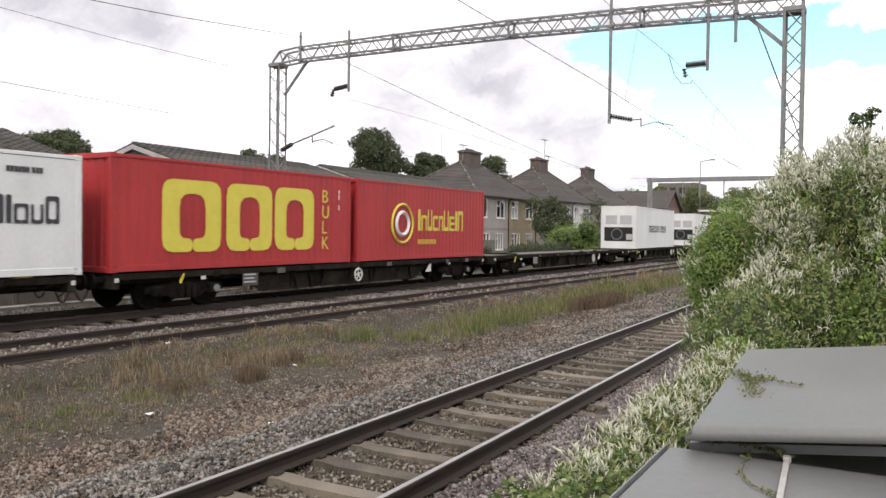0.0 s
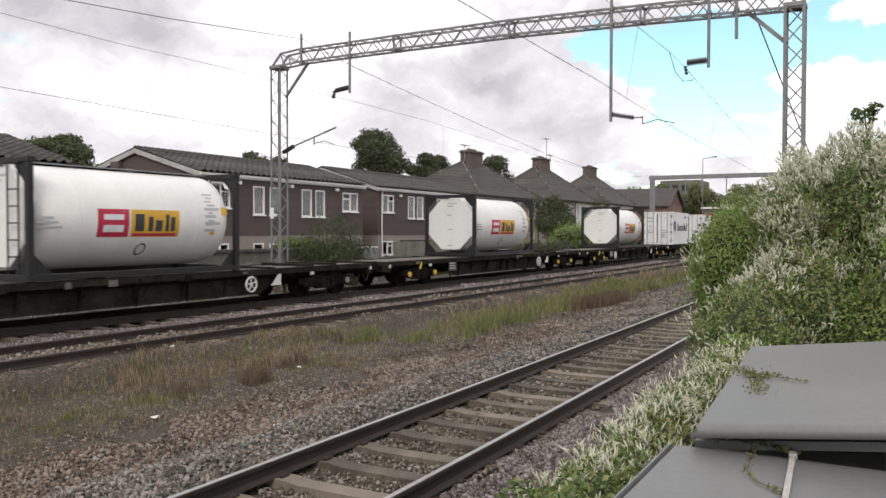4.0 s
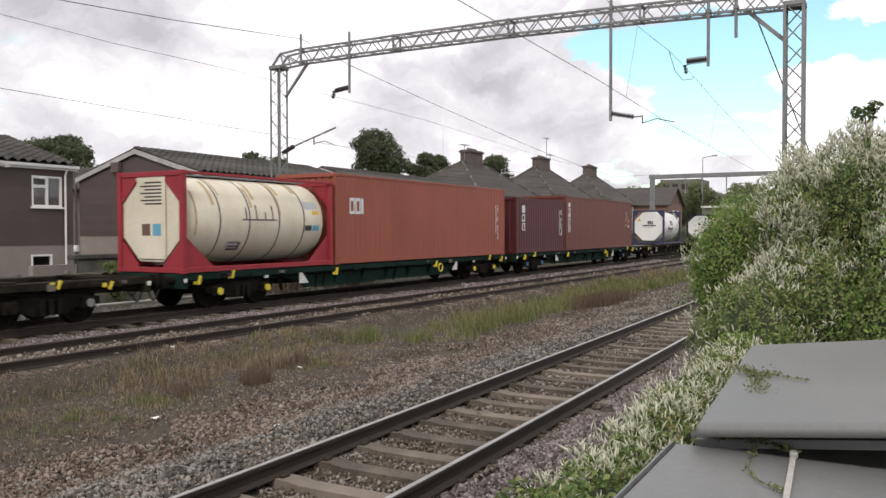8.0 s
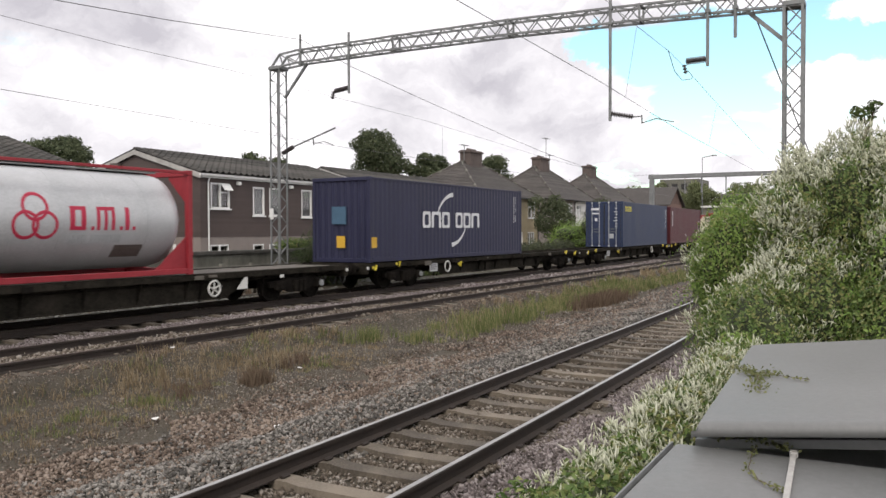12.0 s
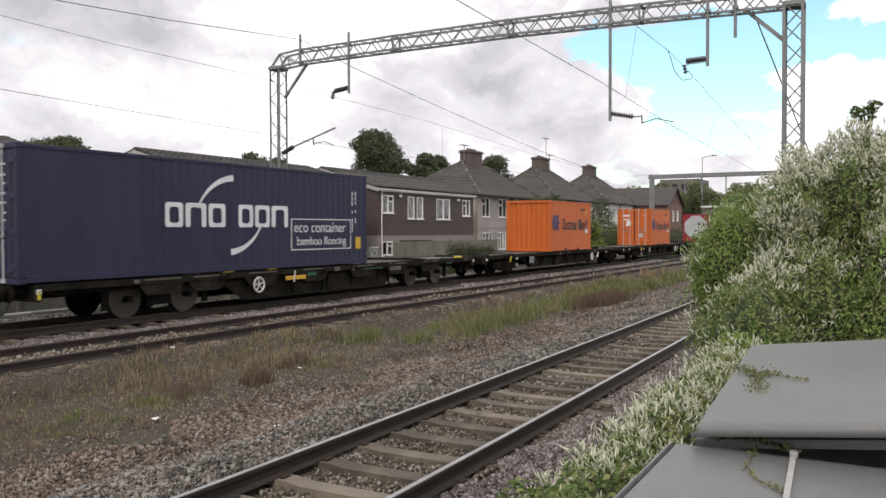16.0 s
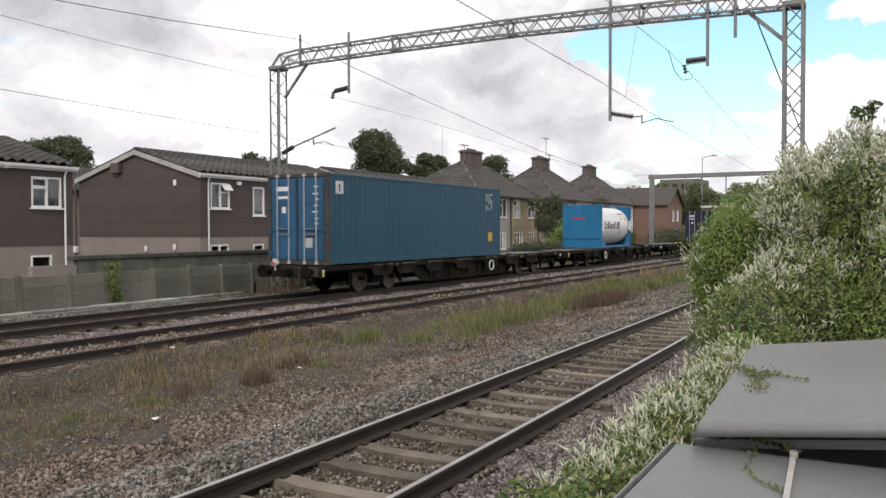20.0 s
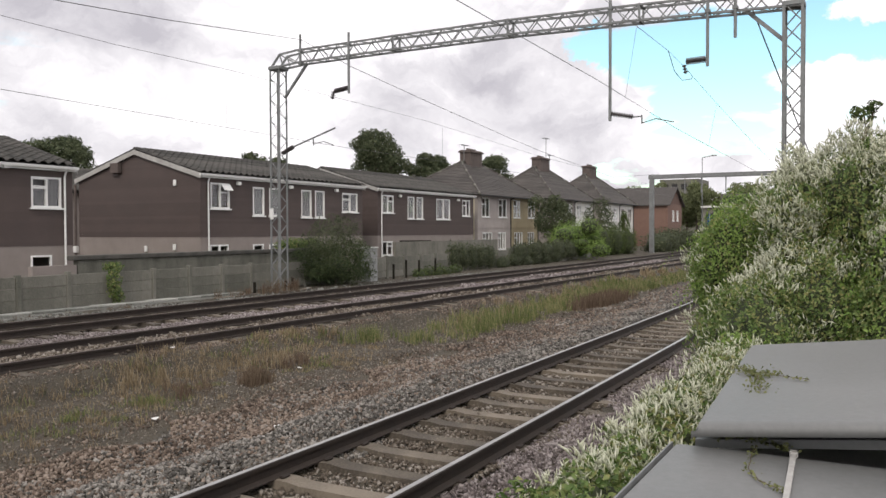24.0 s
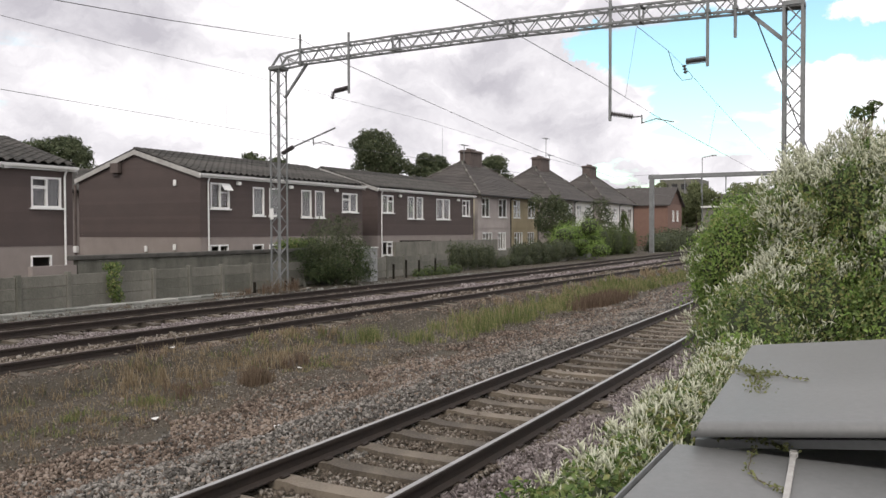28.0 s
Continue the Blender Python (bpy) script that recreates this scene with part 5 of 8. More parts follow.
def wagon(label, L, m, style, caps=None, brake_at=4.6, plates=True, shift=0.0):
    """A low flat wagon on two bogies; its middle is the origin, rails at z 0."""
    w = thing("container_wagon", label, "wagon", "container wagons")
    hl = L / 2 - 0.55
    top = Z_DECK - Z_FAR - 0.02
    deep = 0.76 if style == "deck" else 0.66 if style == "plain" else 0.58
    bogie_in = {"deck": 3.9, "plain": 2.75, "green": 2.63, "modern": 3.05}[style]
    ramp = bogie_in + 1.4
    for y in (-1, 1):
        web, rim = y * 0.93, y * 1.16
        part("side_sill", Shape().extrude([(-hl, top - 0.26), (-hl + ramp, top - 0.26), (-hl + ramp + 0.9, top - deep), (hl - ramp - 0.9, top - deep), (hl - ramp, top - 0.26), (hl, top - 0.26), (hl, top - 0.031), (-hl, top - 0.031)],
                                          "y", web - 0.03, web + 0.03), m, w)
        part("sill_flange", Shape().box(-hl, hl, min(y * 0.90, y * 1.18), max(y * 0.90, y * 1.18), top - 0.03, top + 0.003), m, w)
        part("sill_flange", Shape().box(-hl + ramp + 0.9, hl - ramp - 0.9, web - 0.12, web + 0.12, top - deep - 0.028, top - deep - 0.002), m, w)
        part("side_rail", Shape().box(-hl + 0.09, hl - 0.09, rim - 0.02, rim + 0.02, top - 0.15, top - 0.031, 0.004), m, w)
        for k in range(13):
            x = -hl + 0.6 + (2 * hl - 1.2) * k / 12
            low = 0.255 if abs(x) > hl - ramp - 0.9 else deep - 0.03
            part("stiffener", Shape().extrude([(y * 0.961, top - 0.032), (y * 1.138, top - 0.032), (y * 1.138, top - 0.16), (y * 0.99, top - low), (y * 0.961, top - low)], "x", x - 0.012, x + 0.012), m, w)
    part("centre_sill", Shape().box(-hl + 0.09, hl - 0.09, -0.25, 0.25, top - 0.38, top - 0.06), m, w)
    for k in range(11):
        x = -hl + 0.4 + (2 * hl - 0.8) * k / 10
        for y0, y1 in ((-1.045, -0.255), (0.255, 1.045)):
            part("cross_member", Shape().box(x - 0.09, x + 0.09, y0, y1, top - 0.2, top - 0.05), m, w)
    if style in ("deck", "plain"):
        n = 8
        for k in range(n):
            x0 = -hl + 0.1 + (2 * hl - 0.2) * k / n
            part("deck_plate", Shape().box(x0, x0 + (2 * hl - 0.2) / n - 0.02, -0.985, 0.985, top - 0.04, top - 0.012), WAGONDECK, w, "worn pale deck plate")
    for x in (-1, 1):
        part("headstock", Shape().box(x * hl - 0.09, x * hl + 0.09, -1.2, 1.2, top - 0.36, top + 0.006, 0.015), m, w)
        part("coupler", Shape().box(min(x * (hl + 0.095), x * (hl + 0.54)), max(x * (hl + 0.095), x * (hl + 0.54)), -0.12, 0.12, top - 0.28, top - 0.08, 0.02), WHEELSTEEL, w)
        hose(w, x * (hl + 0.1), -0.42, top - 0.24, 0.38, x * 0.42)
        hose(w, x * (hl + 0.1), 0.38, top - 0.22, 0.33, x * 0.42)
        part("lamp_bracket", Shape().box(x * hl - 0.05, x * hl + 0.05, -1.235, -1.203, top - 0.2, top - 0.10, 0.006), WHITEPLATE, w)
        for y in (-0.86, 0.86):
            bu = part("buffer", Shape().rod((x * (hl + 0.09), y, top - 0.16), (x * (hl + 0.42), y, top - 0.16), 0.09, 12), WHEELSTEEL, w)
            part("buffer_head", Shape().rod((x * (hl + 0.42), y, top - 0.16), (x * (hl + 0.47), y, top - 0.16), 0.2, 16), WHEELSTEEL, bu)
        # bogie
        bx = x * (L / 2 - bogie_in)
        bg = part("bogie", Shape().box(bx - 0.3, bx + 0.3, -1.1 if style != "deck" else -0.6, 1.1 if style != "deck" else 0.6, 0.42, 0.62, 0.02), WHEELSTEEL, w)
        for y in (-1, 1):
            yy = y * (1.0 if style != "deck" else 0.58)
            part("side_frame", Shape().extrude([(bx - 1.25, 0.42), (bx - 0.75, 0.42), (bx - 0.4, 0.25), (bx + 0.4, 0.25), (bx + 0.75, 0.42), (bx + 1.25, 0.42), (bx + 1.25, 0.58), (bx + 0.5, 0.68), (bx - 0.5, 0.68), (bx - 1.25, 0.58)],
                                               "y", yy - 0.06, yy + 0.06), WHEELSTEEL, bg)
            for d in (-0.2, 0.0, 0.2):
                part("spring", Shape().rod((bx + d, yy * 1.13, 0.27), (bx + d, yy * 1.13, 0.6), 0.075, 10), WHEELSTEEL, bg)
        for d in (-0.9, 0.9):
            ws = part("wheelset", Shape().rod((0, -1.0, 0), (0, 1.0, 0), 0.075, 10), WHEELSTEEL, w)
            for y in (-1, 1):
                part("wheel", Shape().lathe([(y * a, r) for a, r in ((0.66, 0.10), (0.66, 0.16), (0.70, 0.34), (0.67, 0.40), (0.67, 0.485), (0.70, 0.485), (0.72, 0.457), (0.80, 0.45), (0.80, 0.405), (0.735, 0.36), (0.755, 0.16), (0.80, 0.12))], (0, 0, 0), "y", 28), WHEELSTEEL, ws, smooth=True)
                if style == "deck":
                    part("rim_stripe", Shape().lathe([(y * 0.801, 0.449), (y * 0.804, 0.447), (y * 0.804, 0.432), (y * 0.801, 0.43)], (0, 0, 0), "y", 28), WAGONDECK, ws, "worn bright wheel rim")
            ws.location = (bx + d, 0, 0.457)
            WHEELS.append((ws, w))
            for y in (-1, 1):
                if style == "deck":
                    continue
                ab = part("axlebox", Shape().box(bx + d - 0.16, bx + d + 0.16, y * 1.1 - 0.09, y * 1.1 + 0.09, 0.33, 0.60, 0.03), WHEELSTEEL, bg)
                if y < 0:
                    part("axle_cap", Shape().rod((bx + d, -1.191, 0.46), (bx + d, -1.235, 0.46), 0.095, 14), caps or (GALV if d > 0 else WHEELSTEEL), w)
    # fittings on the near side
    if style == "plain":
        brake_wheel(w, brake_at, 0.56)
        part("warning_triangle", Shape().extrude([(4.55, 0.48), (4.97, 0.48), (4.97, 0.9)], "y", -1.176, -1.166), WHITEPLATE, w, "white triangular plate")
        dp = side_plate(w, "data_panel", -5.1, -4.5, 0.46, 0.84, PANELGREY, "grey data panel with small writing")
        for k in range(3):
            part("data_writing", Shape().box(-5.06, -4.6 - 0.06 * (k % 2), -1.183, -1.1785, 0.74 - k * 0.10, 0.78 - k * 0.10), M_GREY, dp)
        for x in (-6.6, 6.3):
            side_plate(w, "tie_down", x, x + 0.16, 0.70, 0.84, WHITEPLATE)
        part("release_handle", Shape().bar((-7.3, -1.19, 0.64), (-7.2, -1.19, 0.88), 0.05, 0.04), YELLOWPART, w, "yellow brake handle")
    elif style == "green":
        part("handbrake_wheel", Shape().ring((3.45, -1.2, 0.62), 0.15, 0.028, "y", 20, 6), YELLOWPART, w, "yellow brake wheel")
        for sx in (-1, 1):
            part("warning_triangle", Shape().extrude([(sx * 4.4, 0.48), (sx * 4.82, 0.48), (sx * 4.82, 0.92)], "y", -1.176, -1.166), WHITEPLATE, w, "white triangular plate")
            for x, z in ((7.61, 0.78), (8.78, 0.68), (3.1, 0.66)):
                part("release_handle", Shape().bar((sx * x, -1.2, z), (sx * x + 0.06, -1.2, z + 0.22), 0.09, 0.05), YELLOWPART, w, "yellow brake handle")
                part("handle_plate", Shape().box(sx * x - 0.14, sx * x - 0.05, -1.2, -1.17, z, z + 0.08, 0.005), YELLOWPART, w)
            side_plate(w, "tie_down", sx * 6.24 - 0.08, sx * 6.24 + 0.08, 0.72, 0.80, WHITEPLATE)
    elif style == "modern":
        dp = side_plate(w, "data_panel", -5.89, -5.32, 0.50, 0.86, M_GREY, "grey data panel with small writing")
        for k in range(4):
            part("data_writing", Shape().box(-5.85, -5.42 - 0.06 * (k % 2), -1.183, -1.1785, 0.80 - k * 0.075, 0.83 - k * 0.075), M_INK, dp)
        brake_wheel(w, brake_at, 0.66, False)
        for sx, x, z in ((1, -9.54, 0.70), (1, -8.09, 0.78), (1, -3.57, 0.62), (-1, -9.3, 0.72), (-1, -8.0, 0.8)):
            part("release_handle", Shape().bar((sx * x, -1.2, z), (sx * x + 0.08, -1.2, z + 0.18), 0.07, 0.05), YELLOWPART, w, "yellow brake handle")
            part("handle_plate", Shape().box(sx * x - 0.16, sx * x - 0.05, -1.2, -1.17, z + 0.06, z + 0.15, 0.005), YELLOWPART, w)
    else:
        brake_wheel(w, brake_at, 0.56, plates)
        sg = 1 if brake_at > 0 else -1
        for name, x0, x1, z0, z1, mm, lb in (("green_panel", -3.08, -1.92, 0.76, 0.90, PATCHGREEN, "green painted panel"), ("green_panel", -7.9, -7.45, 0.74, 0.88, PATCHGREEN, "green painted panel"),
                                             ("green_panel", 0.55, 0.95, 0.70, 0.88, PATCHGREEN, "green painted panel"), ("yellow_panel", 1.04 + shift, 1.93 + shift, 0.62, 0.74, M_GOLD, "faded yellow strip"),
                                             ("data_panel", -4.2, -3.5, 0.66, 0.86, WAGONDECK, "grimy data panel"))[:5 if plates else 0]:
            side_plate(w, name, min(sg * x0, sg * x1), max(sg * x0, sg * x1), z0, z1, mm, lb)
        for x in (-6.4, -4.9, -2.9, -0.6, 1.9, 4.0, 6.2):
            part("outrigger", Shape().extrude([(x - 0.7, top - 0.151), (x + 0.7, top - 0.151), (x + 0.45, top - 0.42), (x - 0.45, top - 0.42)], "y", -1.15, -1.12), m, w)
            part("outrigger_cap", Shape().box(x - 0.55, x + 0.55, -1.20, -1.181, top - 0.07, top - 0.036, 0.004), WAGONDECK, w)
        for sx in (-1, 1):
            gx = sx * (L / 2 - bogie_in) + 0.9
            bx = gx - 0.9
            part("brake_gear", Shape().extrude([(bx - 0.40, 0.26), (bx + 0.40, 0.26), (bx + 0.33, 0.70), (bx - 0.33, 0.70)], "y", -0.92, -0.84), WHEELSTEEL, w, "grimy brake gear between the wheels")
            for d in (-1.6, 1.42):
                part("brake_hanger", Shape().box(bx + d, bx + d + 0.18, -0.9, -0.84, 0.22, 0.69), WHEELSTEEL, w)
            part("wheel_guard", arc_band(gx, 0.47, 0.52, 40, 160, 0.035, 0.05, -1.13), WAGONDECK, w, "pale worn wheel guard")
        if plates:
            part("release_handle", Shape().bar((-1.6 + shift, -1.2, 0.56), (-1.55 + shift, -1.2, 0.88), 0.035, 0.03), WHITEPLATE, w, "white lever")
        for x in (-4.2, -2.5, 8.5):
            part("folding_spigot", Shape().box(x - 0.2, x + 0.2, -1.18, -1.02, top + 0.004, top + 0.075, 0.012), YELLOWPART if plates else WAGONDECK, w, "yellow folding container spigot" if plates else "worn folding container spigot")
        part("end_plate", Shape().box(-hl - 0.03, -hl + 0.03, -1.235, -1.203, top - 0.32, top - 0.12, 0.004), YELLOWPART, w, "pale yellow plate")
    q = random.Random(int(L * 100) + len(ALONG))
    for k in range(16):
        x, bw, bh = q.uniform(-hl + 0.4, hl - 0.4), q.uniform(0.03, 0.16), q.uniform(0.05, 0.16)
        part("side_bracket", Shape().box(x - bw, x + bw, -1.215, -1.181, top - 0.04 - bh, top - 0.035, 0.006), (m, m, WHEELSTEEL, WAGONDECK)[k % 4], w)
    for k in range(5):
        x = q.uniform(-hl + 3.5, hl - 3.5)
        part("hanger", Shape().bar((x, -1.0, top - 0.2), (x + q.uniform(-0.2, 0.2), -1.0, top - deep - 0.06), 0.05, 0.04), WHEELSTEEL, w)
    for k in range(6):
        x = q.uniform(-hl + 0.5, hl - 0.5)
        part("deck_fitting", Shape().box(x - 0.12, x + 0.12, q.choice((-1.15, 0.9)), q.choice((-1.0, 1.1)), top + 0.004, top + 0.03 + 0.05 * q.random(), 0.008), m, w)
    part("brake_pipe", Shape().rod((-hl + 0.3, -1.02, top - 0.22), (hl - 0.3, -1.02, top - 0.22), 0.02, 6), WHEELSTEEL, w)
    part("air_tank", Shape().rod((-1.4, -0.6, 0.45), (-0.2, -0.6, 0.45), 0.18, 16), m, w)
    part("brake_rigging", Shape().bar((-5, -0.7, 0.5), (5, -0.7, 0.5), 0.05, 0.05), WHEELSTEEL, w)
    return w


def paint_blue():
    m = bpy.data.materials.get("blue_cylinder_paint")
    return m or paint("blue_cylinder_paint", (0.03, 0.12, 0.22))


def set_along(ob, rear, length):
    ALONG[ob] = (rear + length / 2, Z_DECK if ob["category"] != "wagon" else Z_FAR)
    return ob


# wagons: rear end and front end along the train
CUTS = [92.0, 72.0, 51.6, 31.6, 12.1, -8.2, -28.3, -48.1, -68.0, -88.4, -108.87, -128.4, -150.3, -170.8, -191.9, -211.9, -234.0, -254.6, -275.0, -295.4, -316.0, -336.6]
BRAKES = {3: 0.2, 4: 3.1, 5: -4.1, 11: -4.63, 12: 4.6, 13: -4.63, 17: -3.1, 18: 2.3, 19: -3.4, 20: 1.8}      # place of the handbrake wheel
for i, (b, a) in enumerate(zip(CUTS, CUTS[1:])):
    style = "green" if i in (9, 10) else "modern" if i in (11, 12, 13) else "deck" if i == 4 or i >= 17 else "plain"
    plain_deck = "grimy dark decked wagon on two bogies carrying a container"
    wl = plain_deck if i in (19, 20) else {"green": "dark green flat wagon with yellow brake handles carrying containers", "modern": "grimy dark flat wagon with grey data panel carrying containers",
          "deck": "grimy dark decked wagon with green and yellow panels carrying a container", "plain": "grimy dark flat wagon on two bogies carrying containers"}[style]
    if i in (2, 18):
        wl = "empty grimy dark flat wagon with green and yellow panels" if i == 18 else "empty grimy dark flat wagon on two bogies"
    set_along(wagon(wl, b - a, WAGONGREEN if style == "green" else WAGON, style,
                    {5: M_GOLD, 6: M_GOLD, 9: paint_blue(), 10: YELLOWPART}.get(i), BRAKES.get(i, 3.7), i not in (19, 20), -0.8 if i == 18 else 0.0), a, b - a)

# boxes, front to rear
ref2 = set_along(box_container("reefer_container", "white refrigerated container with machinery end", 12.19, 2.896, P_WHITE, "reefer", True), 75.2, 12.19)
ref1 = set_along(box_container("reefer_container", "white refrigerated container with dark machinery end", 12.19, 2.896, P_WHITE, "reefer", True), 54.15, 12.19)
block_word(ref1, -2.5, 3.0, 1.13, 1.6, "n1T e1T e1T c1T u1T n1T _ c1T n1T e1T n1T", M_INK, "black block shape")
ib = set_along(box_container("bulk_container", "red thirty-foot bulk container with yellow ring emblem", 9.125, 2.75, P_RED, "wall"), 21.98, 9.125)
em = part("emblem", Shape().ring((-1.85, SIDE_Y, 1.3), 0.68, 0.05, "y", 32, 4), M_YELLOW, ib, "yellow outer ring")
part("inner_ring", Shape().ring((-1.85, SIDE_Y, 1.3), 0.40, 0.07, "y", 28, 4), M_WHITE, em, "white inner ring")
block_word(ib, -0.82, 2.7, 1.05, 1.85, "i.5T n1t u.8T c1t n.8t u1T e1t i.5T n1T", M_YELLOW, "yellow block shape")
part("small_writing", word_bars(-0.8, 0.55, 0.18, [(1, 1)] * 9, 0.15), M_GOLD, ib)
ubc = set_along(box_container("bulk_container", "red thirty-foot bulk container with huge yellow block shapes", 9.125, 2.75, P_RED, "wall"), 12.47, 9.125)
for x0, x1, kind in ((-3.1, -1.16, "o"), (-0.97, 0.81, "o"), (0.93, 2.68, "o")):
    part("letter_block", Shape().extrude(rounded(block_outline(kind, x0, x1, 0.45, 2.25, 0.28, 0.19), 0.34), "y", SIDE_Y, SIDE_Y + 0.004), M_YELLOW, ubc, "huge yellow block shape")
words("B\nU\nL\nK", 0.56, 3.05, 1.88, M_YELLOW, ubc, "yellow capital letters one above another")
small_marks(ubc, 3.9, 1.5, 2.3, 1, M_WHITE)
ring_lbl = "white twenty-foot reefer container with blue emblem and rear doors"


def liner_marks(c, ink, emblem):
    for x in (-2.80, -2.38):
        part("emblem", flat_plate(Shape(), x, x + 0.30, 1.46, 1.84, skew=0.22), emblem, c, "slanted blue block")
        part("emblem", flat_plate(Shape(), x + 0.22, x + 0.52, 1.08, 1.45, skew=-0.22), emblem, c, "slanted blue block")
    part("emblem", flat_plate(Shape(), -2.12, -1.80, 1.40, 1.52), emblem, c, "blue bar")
    block_word(c, -1.4, 2.5, 1.1, 1.68, "o1T u.9t o.9t o.9t u.9t i.6t _ i.7T i.4T o.9t u.8t o.9T", ink, "black block shape", 0.7)


hl1 = set_along(box_container("reefer_container", ring_lbl, 6.06, 2.59, P_WHITE, "doors", True), 5.68, 6.06)
hl2 = set_along(box_container("reefer_container", ring_lbl, 6.06, 2.59, P_WHITE, "doors", True), -6.39, 6.06)
for c in (hl1, hl2):
    liner_marks(c, M_INK, M_BLUE)
    part("small_writing", word_bars(1.3, 2.14, 0.12, [(1, 1)] * 6 + [(-0.5, 0)] + [(1, 1)] * 3, 0.085), M_INK, c)
st = []
for rear in (-21.67, -41.19, -60.84):
    c = set_along(tank_container("tank_container", "white tank container with crimson and gold emblem in a black frame", P_DARK, P_TANK, ladder=rear < -60), rear, 6.06)
    on_tank(c, -1.33, -0.49, -22, 10, M_CRIMSON, label="crimson emblem plate")
    on_tank(c, -1.18, -0.64, -16, -8, M_WHITE, lift=0.008)
    on_tank(c, -1.18, -0.64, -2, 4, M_WHITE, lift=0.008)
    on_tank(c, -0.43, 1.0, -22, 10, M_GOLD, label="gold name plate")
    x = -0.32
    for w, h in ((.3, 20), (.16, 17), (.24, 13), (.12, 20), (.16, 17)):
        on_tank(c, x, x + w * 0.85, -15, -15 + h, M_INK, lift=0.008)
        x += w * 1.28
    for k in range(3):
        on_tank(c, -2.8, -2.2 - 0.1 * k, -12 + k * 5, -9.6 + k * 5, M_GREY)
    for k in range(4):
        on_tank(c, 1.85, 2.2 + 0.15 * (k % 2), -16 + k * 9, -12 + k * 9, M_GREY)
    on_tank(c, 2.42, 2.62, 6, 16, M_GOLD)
    for k in range(9):
        on_tank(c, 1.9 + 0.06 * (k % 2), 2.12 + 0.05 * (k % 3), -8 + k * 5, -5.6 + k * 5, M_GREY)
    on_tank(c, 2.05, 2.2, -20, -13, M_GOLD)
    rg = Shape().ring((0.0, 0, 0.62), 0.13, 0.018, "y", 24, 4)
    rg.v = [(x, -math.sqrt(1.16 ** 2 - (z - 1.35) ** 2) - 0.004 + y * 0.12, z) for x, y, z in rg.v]
    part("ring_mark", rg, M_INK, c, "small black ring mark")
    on_tank(c, -0.38, 0.92, -21, -17.5, M_CRIMSON, lift=0.008)
    for k, (y, z, w) in enumerate(((-0.1, 2.2, 0.45), (0.0, 2.08, 0.3), (0.05, 1.7, 0.22), (0.0, 1.1, 0.2), (0.02, 0.42, 0.2))):
        part("small_writing", Shape().box(-2.945, -2.941, y - w / 2, y + w / 2, z, z + 0.05), M_GREY, c)
hil = set_along(tank_container("tank_container", "white tank container with black block emblem in a dark blue frame", P_FRAMEBLUE, P_TANK), -80.65, 6.06)
for i in range(3):
    for j in range(2):
        on_tank(hil, -0.64 + i * 0.29, -0.40 + i * 0.29, 5 + j * 9, 12.5 + j * 9, M_INK)
tank_blocks(hil, -1.48, -14, -2, [("n", 1, 1), ("i", .4, 1), ("i", .4, 1), ("i", .4, 1), ("o", .9, .7), ("n", .9, 1), ("i", .6, .7), ("o", .9, .7), ("n", .9, .7), ("o", .9, 1)], 0.247, M_INK)
tank_word(hil, -1.4, -22, -18, [(.6, 1)] * 14, 0.2, M_GREY)
for k in range(3):
    on_tank(hil, 1.4, 1.85, -12 + 8 * k, -7 + 8 * k, M_GREY)
    on_tank(hil, 1.9, 2.05, -14 + 10 * k, -7 + 10 * k, M_GOLD)
on_tank(hil, -2.5, -2.3, 8, 18, M_GOLD)
for i in range(3):
    for j in range(2):
        part("end_emblem", Shape().box(-2.945, -2.941, -0.36 + i * 0.15, -0.23 + i * 0.15, 1.50 + j * 0.14, 1.62 + j * 0.14), M_INK, hil)
part("end_writing", Shape().box(-2.945, -2.941, -0.55, 0.45, 1.36, 1.46), M_INK, hil)
part("end_writing", Shape().box(-2.945, -2.941, -0.35, 0.35, 1.24, 1.28), M_GREY, hil)
part("warning_label", Shape().extrude([(0.55, 1.75), (0.85, 1.75), (0.70, 2.02)], "x", -2.945, -2.941), M_GOLD, hil)


def letters_down(c, x0, x1, z0, z1, kinds, m):
    """A name written downwards, as plain blocks."""
    d = (z1 - z0) / len(kinds)
    for k, q in enumerate(kinds):
        t = z1 - k * d
        part("letter_block", Shape().extrude(rounded(block_outline(q, x0, x1, t - d * 0.85, t), 0.05), "y", SIDE_Y, SIDE_Y + 0.004), m, c, "white block shape")


tri = set_along(box_container("container", "brown-red forty-foot container with white block shapes", 12.19, 2.896, P_BROWNRED, "wall"), -102.13, 12.19)
letters_down(tri, -5.76, -5.46, 0.95, 2.52, "ioiooo", M_WHITE)
small_marks(tri, 4.65, 1.3, 2.2, 2)
part("warning_label", flat_plate(Shape(), 5.15, 5.33, 1.55, 1.78), M_GOLD, tri)
part("white_label", flat_plate(Shape(), 5.15, 5.33, 1.22, 1.42), M_WHITE, tri)
txa = set_along(box_container("container", "dark maroon twenty-foot container", 6.06, 2.59, P_MAROON, "wall"), -108.3, 6.06)
letters_down(txa, -2.42, -2.08, 1.0, 2.23, "ioo", M_WHITE)
small_marks(txa, 2.2, 0.9, 2.1, 3)
cai = set_along(box_container("container", "faded orange-red forty-foot container with white block shapes", 12.19, 2.896, P_ORANGERED, "wall"), -121.75, 12.19)
block_word(cai, -5.4, -4.6, 1.6, 2.13, "o1T o1T i.5T", M_WHITE, "white block shape")
small_marks(cai, 5.2, 0.8, 2.16, 2)
